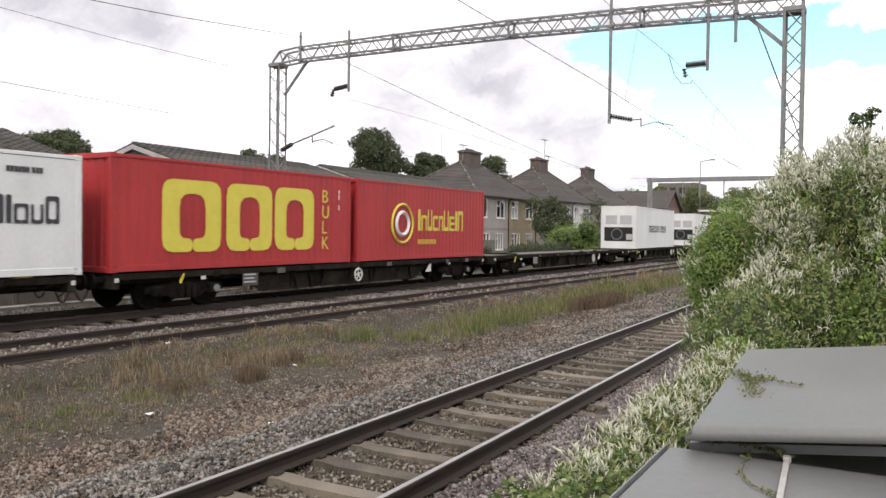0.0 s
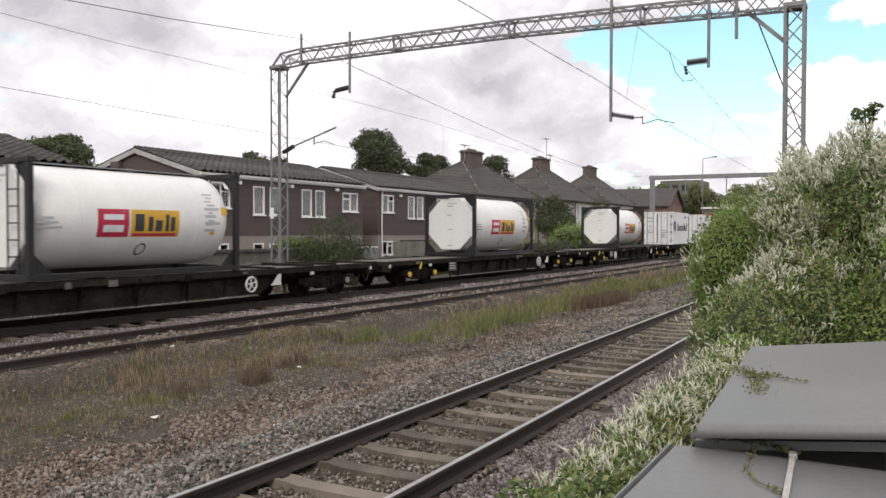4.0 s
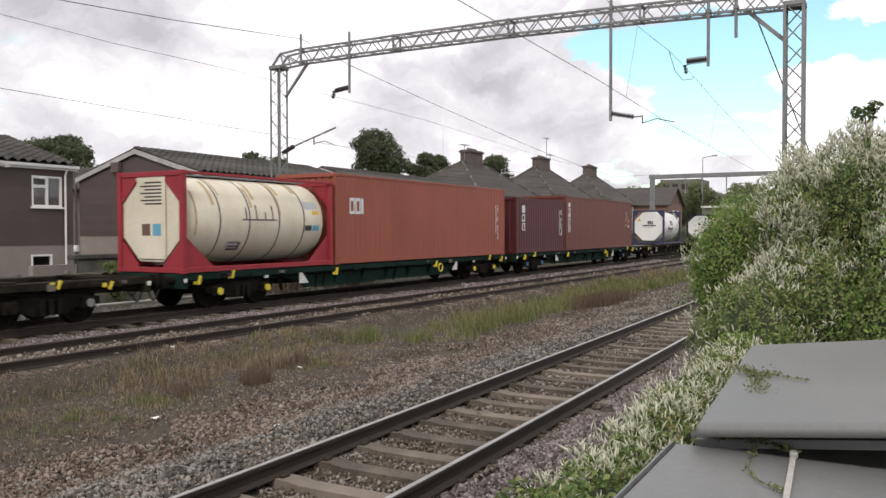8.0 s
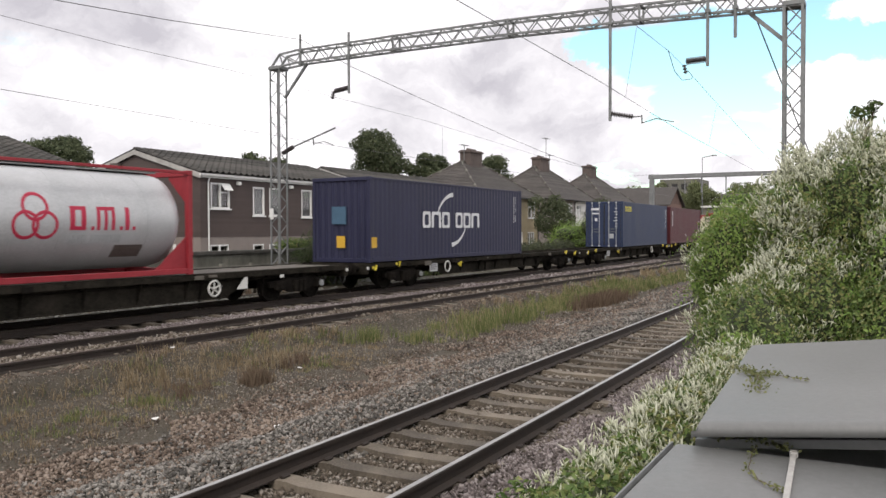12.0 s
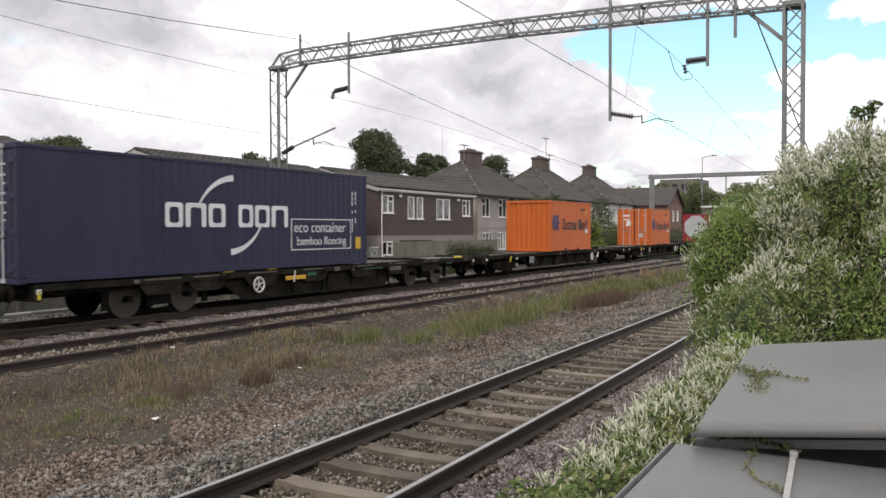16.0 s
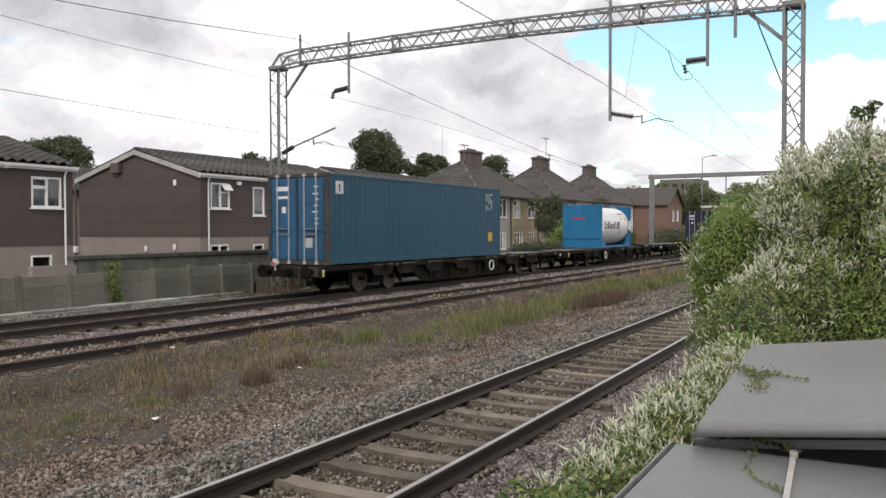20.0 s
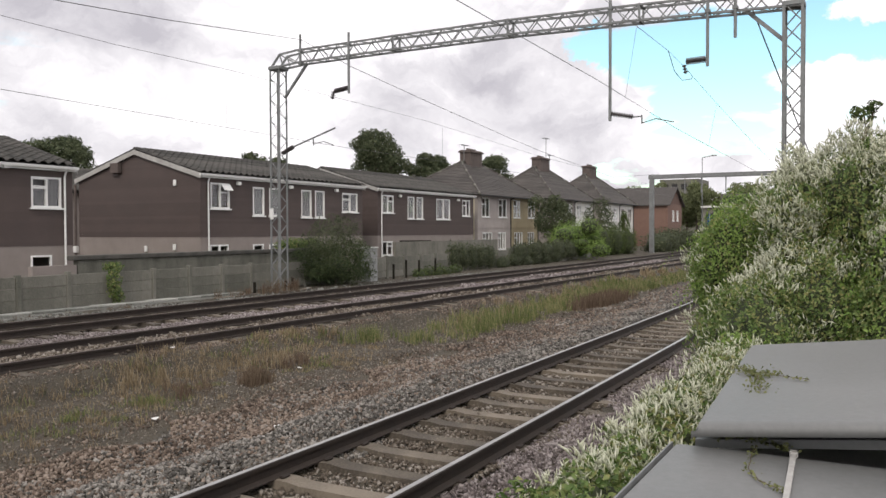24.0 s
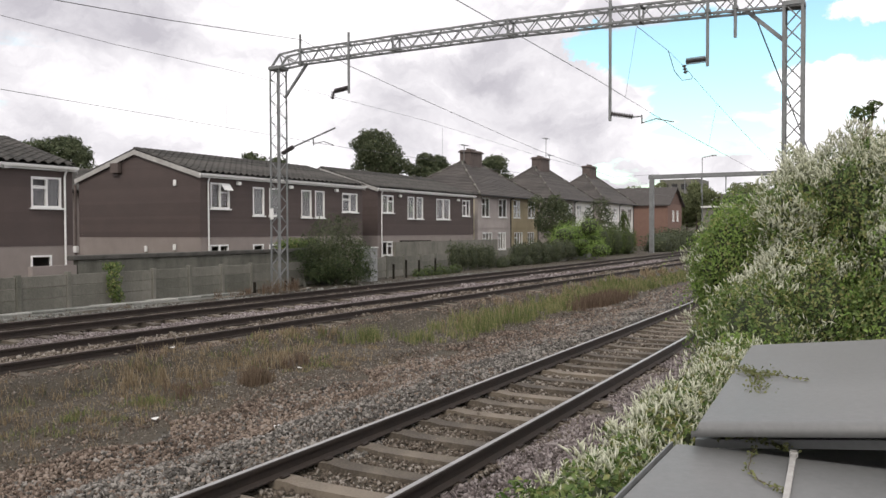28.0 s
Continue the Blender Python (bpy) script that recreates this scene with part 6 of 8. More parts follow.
ask = set_along(tank_container("tank_container", "stained cream tank container in a red frame", P_FRAMERED, P_CREAM), -127.94, 6.06)
for x0, h in ((-0.75, 18), (-0.35, 22), (0.0, 12), (0.3, 22)):
    on_tank(ask, x0, x0 + 0.05, 0, h, STOCK)
on_tank(ask, -0.9, 0.5, 0, 2, STOCK)
on_tank(ask, 1.75, 2.05, -14, -6, M_INK)
on_tank(ask, 1.75, 2.4, 18, 30, M_GREY)
on_tank(ask, 2.1, 2.4, 10, 16, M_GOLD)
on_tank(ask, 2.1, 2.4, -14, -6, M_CYAN)
on_tank(ask, -1.35, -0.9, -40, -28, M_GREY)
for x0, a0, a1, w in ((-1.95, 20, 62, 0.10), (-1.62, 35, 70, 0.06), (-0.52, 18, 52, 0.07), (-0.38, 30, 66, 0.10), (0.62, 8, 58, 0.06), (0.72, 40, 72, 0.12), (-2.55, -20, 40, 0.05), (1.5, 45, 74, 0.14)):
    on_tank(ask, x0, x0 + w, a0, a1, OCHRESTAIN, name="rust_stain", lift=0.002)
on_tank(ask, -1.25, -0.80, -44, -30, STOCK, name="drip_tray")
endp = part("document_panel", Shape().box(-2.99, -2.965, -0.55, 0.5, 0.35, 2.45, 0.008), P_CREAM, ask, "cream panel with small writing")
pl = Shape()
for k in range(7):
    pl.box(-2.995, -2.991, -0.42, 0.2 + 0.15 * (k % 2), 2.28 - k * 0.09, 2.32 - k * 0.09)
part("small_writing", pl, M_INK, endp)
part("hazard_plate", Shape().box(-2.996, -2.991, 0.0, 0.3, 0.95, 1.25), BRICKRED, endp)
part("hazard_plate", Shape().box(-2.996, -2.991, -0.4, -0.1, 0.95, 1.25), M_CYAN, endp)
tex = set_along(box_container("container", "maroon forty-foot container with white block shapes", 12.19, 2.896, P_MAROON, "wall"), -149.53, 12.19)
letters_down(tex, -5.54, -5.29, 1.33, 2.56, "ioo", M_WHITE)
small_marks(tex, 4.84, 1.2, 1.8, 4)
part("warning_label", flat_plate(Shape(), 4.55, 4.72, 1.55, 1.72), M_GOLD, tex)
part("white_label", flat_plate(Shape(), -0.42, -0.18, 0.54, 0.74), M_WHITE, tex)
sea = set_along(box_container("container", "slate-blue forty-foot container with yellow block shapes", 12.19, 2.896, P_BLUE, "doors"), -163.31, 12.19)
block_word(sea, -5.59, -4.1, 2.27, 2.59, "o.9T o.9T u.9T o.9T o.9T", M_YELLOW, "yellow block shape")
small_marks(sea, 5.4, 1.24, 2.57, 3)


def line_marks(c, x0, x1, up, low):
    block_word(c, x0, x1, 1.18, 1.79, "o.95T n1.15T o1T _ o.95T o1T n1.15T", M_WHITE, "white block shape")
    part("emblem", arc_band(up + 1.48, 0.98, 1.5, 93, 153, 0.17, 0.04), M_WHITE, c, "white curved swash")
    part("emblem", arc_band(low - 0.12, 2.0, 1.48, -86, -30, 0.17, 0.04), M_WHITE, c, "white curved swash")


cm1 = set_along(box_container("container", "navy forty-foot container with white block shapes and swashes", 12.19, 2.896, P_NAVY, "wall"), -191.2, 12.19)
line_marks(cm1, -2.75, 1.86, -1.81, -0.5)
small_marks(cm1, 5.2, 1.5, 2.6, 2)
part("warning_label", flat_plate(Shape(), -6.0, -5.7, 0.5, 0.86), M_GOLD, cm1)
part("warning_label", Shape().box(-6.12, -6.105, -0.2, 0.15, 0.5, 0.9), M_GOLD, cm1)
part("pale_panel", Shape().box(-6.12, -6.105, -0.25, 0.35, 1.3, 1.9), mat("faded_blue_panel", (0.03, 0.07, 0.12), (0.06, 0.13, 0.20), 0.6, 3, 30, 0.05), cm1, "faded blue panel on the end wall")
rmi = set_along(tank_container("tank_container", "dull steel tank container with red ring emblem in a red frame", P_FRAMERED, P_STEEL), -204.96, 6.06)
for cx, cz in ((-1.18, 1.60), (-1.40, 1.22), (-0.96, 1.22)):
    rg = Shape().ring((cx, 0, cz), 0.27, 0.035, "y", 28, 4)
    rg.v = [(x, -math.sqrt(1.16 ** 2 - (z - 1.35) ** 2) - 0.004 + y * 0.12, z) for x, y, z in rg.v]
    part("emblem", rg, M_CRIMSON, rmi, "red interlocked ring")
tank_blocks(rmi, -0.38, -12, 14, [("o", 1, 1), (" ", .12, 0), ("i", .2, .16), (" ", .1, 0), ("m", 1.2, 1), (" ", .1, 0), ("i", .2, .16), (" ", .1, 0), ("i", .3, 1), (" ", .15, 0), ("i", .2, .16)], 0.47, M_CRIMSON)
tank_word(rmi, -0.38, -27, -17, [(.8, 1)] * 4 + [(-.5, 0)] + [(.7, 1)] * 8, 0.145, M_GREY)
on_tank(rmi, 0.85, 1.65, -48, -30, STOCK)


def orange_box(rear, doors):
    c = set_along(box_container("container", "orange twenty-foot container with a blue emblem, " + ("doors at the rear" if doors == "doors" else "pressed end wall"), 6.06, 2.59, P_ORANGE, doors), rear, 6.06)
    liner_marks(c, M_INK, M_BLUE)
    part("small_writing", word_bars(1.3, 2.14, 0.12, [(1, 1)] * 6 + [(-0.5, 0)] + [(1, 1)] * 3, 0.085), M_INK, c)
    part("white_label", flat_plate(Shape(), 2.07, 2.46, 0.91, 1.17), M_WHITE, c)
    part("warning_label", flat_plate(Shape(), 2.05, 2.2, 1.96, 2.13), M_YELLOW, c)
    for x in (-0.95, 0.95):
        part("fork_pocket", Shape().box(x - 0.18, x + 0.18, SIDE_Y - 0.001, SIDE_Y + 0.003, 0.03, 0.14), BLACKGAP, c)
    if doors == "doors":
        part("document_plate", Shape().box(-3.06, -3.045, 0.25, 0.55, 1.4, 1.75), M_WHITE, c)
    return c


or1 = orange_box(-227.4, "doors")
or2 = orange_box(-246.86, "wall")
eco = set_along(box_container("container", "navy forty-foot container with white block shapes and a framed notice", 12.19, 2.896, P_NAVY, "doors"), -274.92, 12.19)
line_marks(eco, -2.37, 2.18, -1.44, -0.12)
small_marks(eco, 5.25, 1.15, 2.33, 2)
part("warning_label", flat_plate(Shape(), 5.45, 5.72, 0.5, 0.88), M_GOLD, eco)
fr = Shape()
flat_plate(fr, 2.28, 5.19, 0.51, 0.54); flat_plate(fr, 2.28, 5.19, 1.41, 1.44); flat_plate(fr, 2.28, 2.31, 0.54, 1.41); flat_plate(fr, 5.16, 5.19, 0.54, 1.41)
part("notice_frame", fr, M_WHITE, eco, "white outline of a notice")
words("eco container", 0.45, 2.40, 1.04, M_WHITE, eco, "white lettering")
words("bamboo flooring", 0.36, 2.52, 0.66, M_WHITE, eco, "white lettering")
pal = set_along(tank_container("tank_container", "white tank container in a bright blue frame with closed end", P_PALBLUE, P_TANK, boxed=True), -309.84, 6.06)
tank_blocks(pal, -2.26, -9, 12, [("o", .95, 1), ("o", .75, .66), ("i", .22, 1), ("n", 1, 1), ("o", .75, .66), ("n", .85, .66), ("n", .8, 1), (" ", .5, 0), ("i", .3, 1), ("o", .55, .9), ("o", .8, 1)], 0.42, M_INK, 0.24)
for x in (-2.95, 2.55):
    part("name_band", Shape().box(x, x + 0.4, -1.226, -1.221, 1.05, 1.7), P_TANK, pal, "white panel on the frame")
on_tank(pal, 0.7, 1.09, -27, -15, M_GREY)
on_tank(pal, 0.05, 0.2, -47, -37, M_GREY)
on_tank(pal, 1.0, 2.2, 38, 41, M_INK)
on_tank(pal, 1.1, 1.35, 16, 26, M_GOLD)
on_tank(pal, 1.95, 2.25, 16, 30, M_GOLD)
part("small_writing", Shape().box(-3.035, -3.02, -0.2, 0.6, 1.75, 1.83), M_CRIMSON, pal)
blu = set_along(box_container("container", "teal-blue forty-foot container with rear doors, last on the train", 12.19, 2.896, P_TEAL, "doors"), -335.82, 12.19)
block_word(blu, -5.69, -5.28, 2.24, 2.65, "i.5T o.8T i.5T", M_WHITE, "white block shape")
small_marks(blu, 4.71, 2.0, 2.64, 4)
part("warning_label", flat_plate(Shape(), 4.89, 5.28, 0.62, 1.0), M_GOLD, blu)

# the rear doors get a lighter blue than the teal sides
P_DOORBLUE = paint_set("lighter_blue_door_paint", (0.018, 0.085, 0.175), wear=0.4)
P_RUSTYPOST = mat("rust_streaked_post", (0.022, 0.024, 0.026), (0.075, 0.058, 0.046), 0.8, 2.0, 20, 0.2)
for ob in blu.children:
    kind = ob.name.split(".")[0]
    near_rear = min(v.co.x for v in ob.data.vertices) < -5.5
    if kind == "door":
        for q in (ob, *ob.children):
            if q.name.startswith("door") and not q.name.startswith(("door_seal", "door_handle")):
                q.data.materials[0] = P_DOORBLUE
    elif kind in ("corner_post", "corner_casting", "header", "end_sill") and near_rear:
        ob.data.materials[0] = P_RUSTYPOST
last = min((ob for ob in ALONG if ob["category"] == "wagon"), key=lambda ob: ALONG[ob][0])
tail_x = -(CUTS[-2] - CUTS[-1]) / 2 + 0.43
lamp_body = part("tail_lamp", Shape().rod((tail_x, 0.55, 1.02), (tail_x - 0.16, 0.55, 1.02), 0.085, 16).box(tail_x - 0.14, tail_x - 0.02, 0.50, 0.60, 1.10, 1.17, 0.01).box(tail_x - 0.09, tail_x - 0.05, 0.53, 0.57, 0.80, 0.94), WHITEPLATE, last, "white tail lamp with a red lens")
part("lens", Shape().rod((tail_x - 0.161, 0.55, 1.02), (tail_x - 0.175, 0.55, 1.02), 0.06, 16), M_CRIMSON, lamp_body)
part("headstock_plate", Shape().box(tail_x - 0.02, tail_x + 0.012, -1.1, -0.35, 0.62, 0.92, 0.008), mat("brown_headstock", (0.03, 0.022, 0.018), (0.075, 0.056, 0.046), 0.85, 3, 25, 0.3), last)

for c, L, hc in ((hl1, 6.06, 2.59), (hl2, 6.06, 2.59), (or1, 6.06, 2.59), (sea, 12.19, 2.896), (eco, 12.19, 2.896), (blu, 12.19, 2.896)):
    door_marks(c, L, hc, M_GREY if c in (hl1, hl2) else M_WHITE)

# ---- ballast, grass and leaves ----
rng = np.random.default_rng(7)


def soup(name, verts, faces, material, label, category, kind="stuff", parent=None, flat=True):
    """One mesh out of arrays: verts (n, k, 3), faces within each piece."""
    n, k, _ = verts.shape
    fs = np.asarray(faces)
    me = bpy.data.meshes.new(name)
    allf = (np.arange(n)[:, None, None] * k + fs[None]).reshape(-1, fs.shape[1])
    me.vertices.add(n * k)
    me.vertices.foreach_set("co", verts.astype(np.float32).ravel())
    me.loops.add(allf.size)
    me.loops.foreach_set("vertex_index", allf.astype(np.int32).ravel())
    me.polygons.add(len(allf))
    me.polygons.foreach_set("loop_start", np.arange(0, allf.size, fs.shape[1], dtype=np.int32))
    me.update(calc_edges=True)
    me.materials.append(material)
    ob = new(name, me)
    ob.parent = parent
    return tagged(ob, label, category, "", kind)


def turns(n):
    """Random rotations."""
    q = rng.normal(size=(n, 4))
    q /= np.linalg.norm(q, axis=1)[:, None]
    w, x, y, z = q.T
    return np.stack([np.stack([1 - 2 * (y * y + z * z), 2 * (x * y - z * w), 2 * (x * z + y * w)], -1),
                     np.stack([2 * (x * y + z * w), 1 - 2 * (x * x + z * z), 2 * (y * z - x * w)], -1),
                     np.stack([2 * (x * z - y * w), 2 * (y * z + x * w), 1 - 2 * (x * x + y * y)], -1)], 1)


ROCK = np.array([(1.25, 0, 0), (-1.25, 0, 0), (0, 1.25, 0), (0, -1.25, 0), (0, 0, 1.25), (0, 0, -1.25)], float)
ROCK_F = [(0, 2, 4), (2, 1, 4), (1, 3, 4), (3, 0, 4), (2, 0, 5), (1, 2, 5), (3, 1, 5), (0, 3, 5)]
BALLAST_GREY = island_mat("grey_ballast", [(0.22, (0.010, 0.0095, 0.009)), (0.44, (0.052, 0.048, 0.043)), (0.72, (0.128, 0.119, 0.106)), (0.95, (0.29, 0.27, 0.245))])
BALLAST_PINK = island_mat("pinkish_brown_ballast", [(0.22, (0.010, 0.0075, 0.006)), (0.44, (0.062, 0.046, 0.035)), (0.72, (0.142, 0.104, 0.080)), (0.95, (0.27, 0.22, 0.18))])
BALLAST_DIRTY = island_mat("oily_brown_ballast", [(0.15, (0.024, 0.019, 0.015)), (0.48, (0.074, 0.059, 0.045)), (0.78, (0.15, 0.123, 0.097)), (0.97, (0.29, 0.262, 0.23))])


def stones(name, label, patches, material):
    """Broken stone: patches of x0, x1, y0, y1, stones per square metre, half size; y runs with the bend of its track."""
    vs = []
    for x0, x1, y0, y1, dens, size, curve in patches:
        n = int((x1 - x0) * (y1 - y0) * dens)
        x, y = rng.uniform(x0, x1, n), rng.uniform(y0, y1, n)
        # uneven borders
        fray = 0.25 * np.sin(x * 1.7 + y0 * 5) + 0.2 * np.sin(x * 4.1 + 1.3)
        keep = (0.876 * x + 0.482 * y > 6.6) & (y < 1.64 * x) & (y > y0 + 0.2 + fray * 0.6) & (y < y1 - 0.2 + fray)
        # sleepers of the near line lie mostly clear
        on = (np.abs((x - 3.19 + 0.33) % 0.66 - 0.33) < 0.115) & (y > 3.38) & (y < 5.5)
        keep &= ~on | (rng.uniform(0, 1, n) < np.where(y < Y_NEAR + 0.15, 0.2, 0.38))
        x, y = x[keep], y[keep]
        y = y + np.array([curve(v) for v in x])
        z = np.array([ground_z(a, b) for a, b in zip(x, y)])
        n = len(x)
        s = size * rng.uniform(0.5, 1.35, (n, 1, 1)) * rng.uniform(0.42, 1.15, (n, 1, 3))
        v = ROCK[None] * s * rng.uniform(0.72, 1.15, (n, 6, 1)) + rng.normal(size=(n, 6, 3)) * s * 0.22
        v = np.einsum("nij,nkj->nki", turns(n), v)
        v += np.stack([x, y, z + rng.uniform(-0.3, 0.95, n) * size], -1)[:, None]
        vs.append(v)
    return soup(name, np.concatenate(vs), ROCK_F, material, label, "ballast")


BALLAST_LILAC = island_mat("lilac_grey_ballast", [(0.14, (0.018, 0.015, 0.0145)), (0.45, (0.092, 0.076, 0.073)), (0.72, (0.18, 0.152, 0.148)), (0.97, (0.33, 0.295, 0.288))])
NB, FB = near_bend, bend
stones("ballast", "lilac-grey broken-stone ballast between the far lines", [
    (6, 16, 13.9, 16.0, 900, 0.027, FB), (16, 28, 13.9, 16.0, 480, 0.036, FB), (28, 60, 14.0, 15.9, 130, 0.06, FB)], BALLAST_LILAC)
stones("ballast", "grey broken-stone ballast on and between the lines", [
    (3, 9, 4.75, 6.7, 1150, 0.0255, NB), (9, 15, 4.75, 7.2, 900, 0.0255, NB), (15, 26, 4.75, 7.2, 620, 0.029, NB), (26, 60, 4.7, 7.2, 230, 0.038, NB),
    (3, 9, 6.5, 8.1, 200, 0.027, NB), (9, 20, 7.0, 8.1, 220, 0.030, NB), (20, 45, 7.0, 8.1, 90, 0.045, NB),
    (15, 30, 1.2, 3.65, 330, 0.038, NB)], BALLAST_GREY)
stones("ballast", "pale lilac-grey ballast shoulder beside the near line", [(5, 15, 1.4, 3.62, 1250, 0.0245, NB), (15, 30, 1.6, 3.62, 300, 0.034, NB)], BALLAST_LILAC)
stones("ballast", "pinkish-brown broken-stone ballast sloping down to the dirt", [
    (2.5, 9, 6.2, 8.3, 1050, 0.026, NB), (9, 15, 6.0, 8.3, 820, 0.026, NB), (15, 26, 5.6, 8.4, 520, 0.029, NB), (26, 60, 5.6, 8.2, 180, 0.038, NB), (2.5, 12, 4.9, 6.4, 190, 0.026, NB),
    (2.5, 16, 8.0, 8.9, 120, 0.024, NB),
    (6, 20, 11.5, 12.4, 330, 0.020, FB), (20, 40, 11.2, 12.3, 160, 0.03, FB)], BALLAST_PINK)
stones("ballast", "oily dark ballast between the rails", [
    (3, 9, 3.0, 5.5, 850, 0.022, NB), (9, 16, 3.0, 5.5, 520, 0.027, NB), (16, 30, 3.0, 5.5, 260, 0.04, NB), (30, 60, 3.0, 5.5, 60, 0.07, NB),
    (6, 22, 12.3, 14.2, 260, 0.040, FB), (22, 60, 12.3, 14.2, 90, 0.056, FB), (6, 22, 15.8, 17.6, 220, 0.042, FB), (22, 60, 15.8, 17.6, 70, 0.06, FB),
    (4, 12, 7.8, 12.0, 430, 0.012, NB), (12, 24, 7.9, 11.9, 240, 0.016, NB), (4, 20, 8.0, 11.9, 45, 0.02, NB), (20, 40, 8.2, 11.3, 24, 0.04, NB)], BALLAST_DIRTY)
BALLAST_PALE = island_mat("pale_stone_chips", [(0.15, (0.05, 0.05, 0.045)), (0.5, (0.11, 0.11, 0.10)), (0.97, (0.26, 0.26, 0.24))])
stones("ballast", "greyish stone chips along the far cess path", [
    (8, 21, 18.4, 19.75, 190, 0.032, FB), (21, 40, 18.2, 19.6, 40, 0.045, FB)], BALLAST_PALE)

GRASS_DRY = island_mat("dry_grass", [(0.15, (0.075, 0.055, 0.032)), (0.5, (0.165, 0.125, 0.078)), (0.8, (0.26, 0.205, 0.13)), (0.97, (0.36, 0.30, 0.21))], 0.9, 0.2, 0.25)
GRASS_GREEN = island_mat("green_grass", [(0.15, (0.038, 0.054, 0.020)), (0.45, (0.092, 0.122, 0.042)), (0.7, (0.165, 0.18, 0.072)), (0.97, (0.29, 0.26, 0.14))], 0.9, 0.2, 0.25)
WEED_DARK = island_mat("dead_weed_stems", [(0.15, (0.05, 0.03, 0.022)), (0.5, (0.11, 0.075, 0.055)), (0.9, (0.17, 0.13, 0.09))], 0.9, 0.2, 0.2)


def blades(name, label, patches, material, category="grass"):
    """Tufts of bent blades: patches x, y, spread x, spread y, blades, height."""
    vs = []
    for cx, cy, sx, sy, n, h in patches:
        tuft = rng.normal(size=(max(2, n // 14), 2)) * (sx * 0.5, sy * 0.5)
        pick = rng.integers(0, len(tuft), n)
        x = cx + tuft[pick, 0] + rng.normal(size=n) * 0.07
        y = cy + tuft[pick, 1] + rng.normal(size=n) * 0.07
        z = np.array([ground_z(a, b) for a, b in zip(x, y)]) - 0.02
        a = rng.uniform(0, math.tau, n)
        hh = h * rng.uniform(0.35, 1.15, n)
        w = rng.uniform(0.003, 0.007, n) * (1 + np.maximum(0, x - 8) * 0.07)
        lean = rng.normal(size=(n, 2)) * 0.22 * hh[:, None]
        base = np.stack([x, y, z], -1)
        side = np.stack([np.cos(a) * w, np.sin(a) * w, np.zeros(n)], -1)
        mid = base + np.stack([lean[:, 0] * 0.35, lean[:, 1] * 0.35, hh * 0.6], -1)
        tip = base + np.stack([lean[:, 0], lean[:, 1], hh], -1)
        vs.append(np.stack([base - side, base + side, mid + side * 0.8, mid - side * 0.8, tip + side * 0.15, tip - side * 0.15], 1))
    return soup(name, np.concatenate(vs), [(0, 1, 2, 3), (3, 2, 4, 5)], material, label, category)


dry, green = [], []
g2 = random.Random(3)
for k in range(150):
    dry.append((g2.uniform(4.8, 15), g2.uniform(8.6, 11.7), 0.8, 0.5, 55, g2.uniform(0.03, 0.13)))
for k in range(17):
    dry.append((g2.uniform(8.5, 14), g2.uniform(10.0, 11.3), 0.7, 0.4, 44, g2.uniform(0.14, 0.30)))
for k in range(30):
    dry.append((g2.uniform(15, 48), g2.uniform(9.6, 11.0), 1.6, 0.5, 80, g2.uniform(0.2, 0.4)))
for k in range(75):
    green.append((g2.uniform(17, 36), g2.uniform(8.9, 10.8), 1.3, 0.4, 110, g2.uniform(0.2, 0.46)))
for k in range(30):
    green.append((g2.uniform(34, 60), g2.uniform(9.0, 10.4), 1.6, 0.5, 110, g2.uniform(0.25, 0.4)))
for k in range(40):
    green.append((g2.uniform(5.5, 13), g2.uniform(8.9, 11.3), 0.3, 0.25, 50, g2.uniform(0.04, 0.14)))
green += [(15.6, 10.6, 0.7, 0.4, 420, 0.36), (16.1, 9.6, 0.5, 0.4, 260, 0.3), (8.4, 9.4, 0.3, 0.2, 160, 0.15)]
for k in range(30):
    u = g2.uniform(0, 1)
    dry.append((6.6 + 8.6 * u, 10.7 + 1.0 * g2.uniform(0, 1), 0.5, 0.35, 55, g2.uniform(0.12, 0.28)))
    if k % 3 == 0:
        green.append((6.6 + 8.6 * u, 10.9 + 0.7 * g2.uniform(0, 1), 0.35, 0.25, 45, g2.uniform(0.10, 0.22)))
green += [(7.1, 9.6, 0.12, 0.1, 90, 0.16), (7.5, 9.0, 0.35, 0.2, 90, 0.10), (8.3, 9.7, 0.3, 0.2, 90, 0.16)]
blades("dry_grass", "tufts of dry brown grass on the dirt between the lines", dry, GRASS_DRY)
blades("green_grass", "yellow-green grass tufts between the lines", green, GRASS_GREEN)
blades("dead_weeds", "dark brown dead weed clump", [(10.35, 9.25, 0.24, 0.2, 620, 0.30), (27.0, 8.6, 2.6, 0.35, 2200, 0.46), (9.2, 9.6, 0.6, 0.3, 200, 0.25), (12.0, 9.9, 0.5, 0.3, 160, 0.3)], WEED_DARK, "weeds")

LEAF_VINE = island_mat("vine_leaves", [(0.12, (0.020, 0.042, 0.011)), (0.42, (0.074, 0.126, 0.034)), (0.7, (0.146, 0.215, 0.060)), (0.86, (0.215, 0.262, 0.092)), (0.97, (0.30, 0.29, 0.115))], 0.6, 0.35, 0.35)
LEAF_BRIGHT = island_mat("bright_leaves", [(0.12, (0.055, 0.105, 0.018)), (0.5, (0.150, 0.25, 0.052)), (0.95, (0.27, 0.37, 0.095))], 0.6, 0.35, 0.35)
LEAF_MID = island_mat("tree_leaves", [(0.12, (0.022, 0.038, 0.012)), (0.5, (0.055, 0.085, 0.026)), (0.95, (0.11, 0.14, 0.045))], 0.7, 0.3, 0.3)
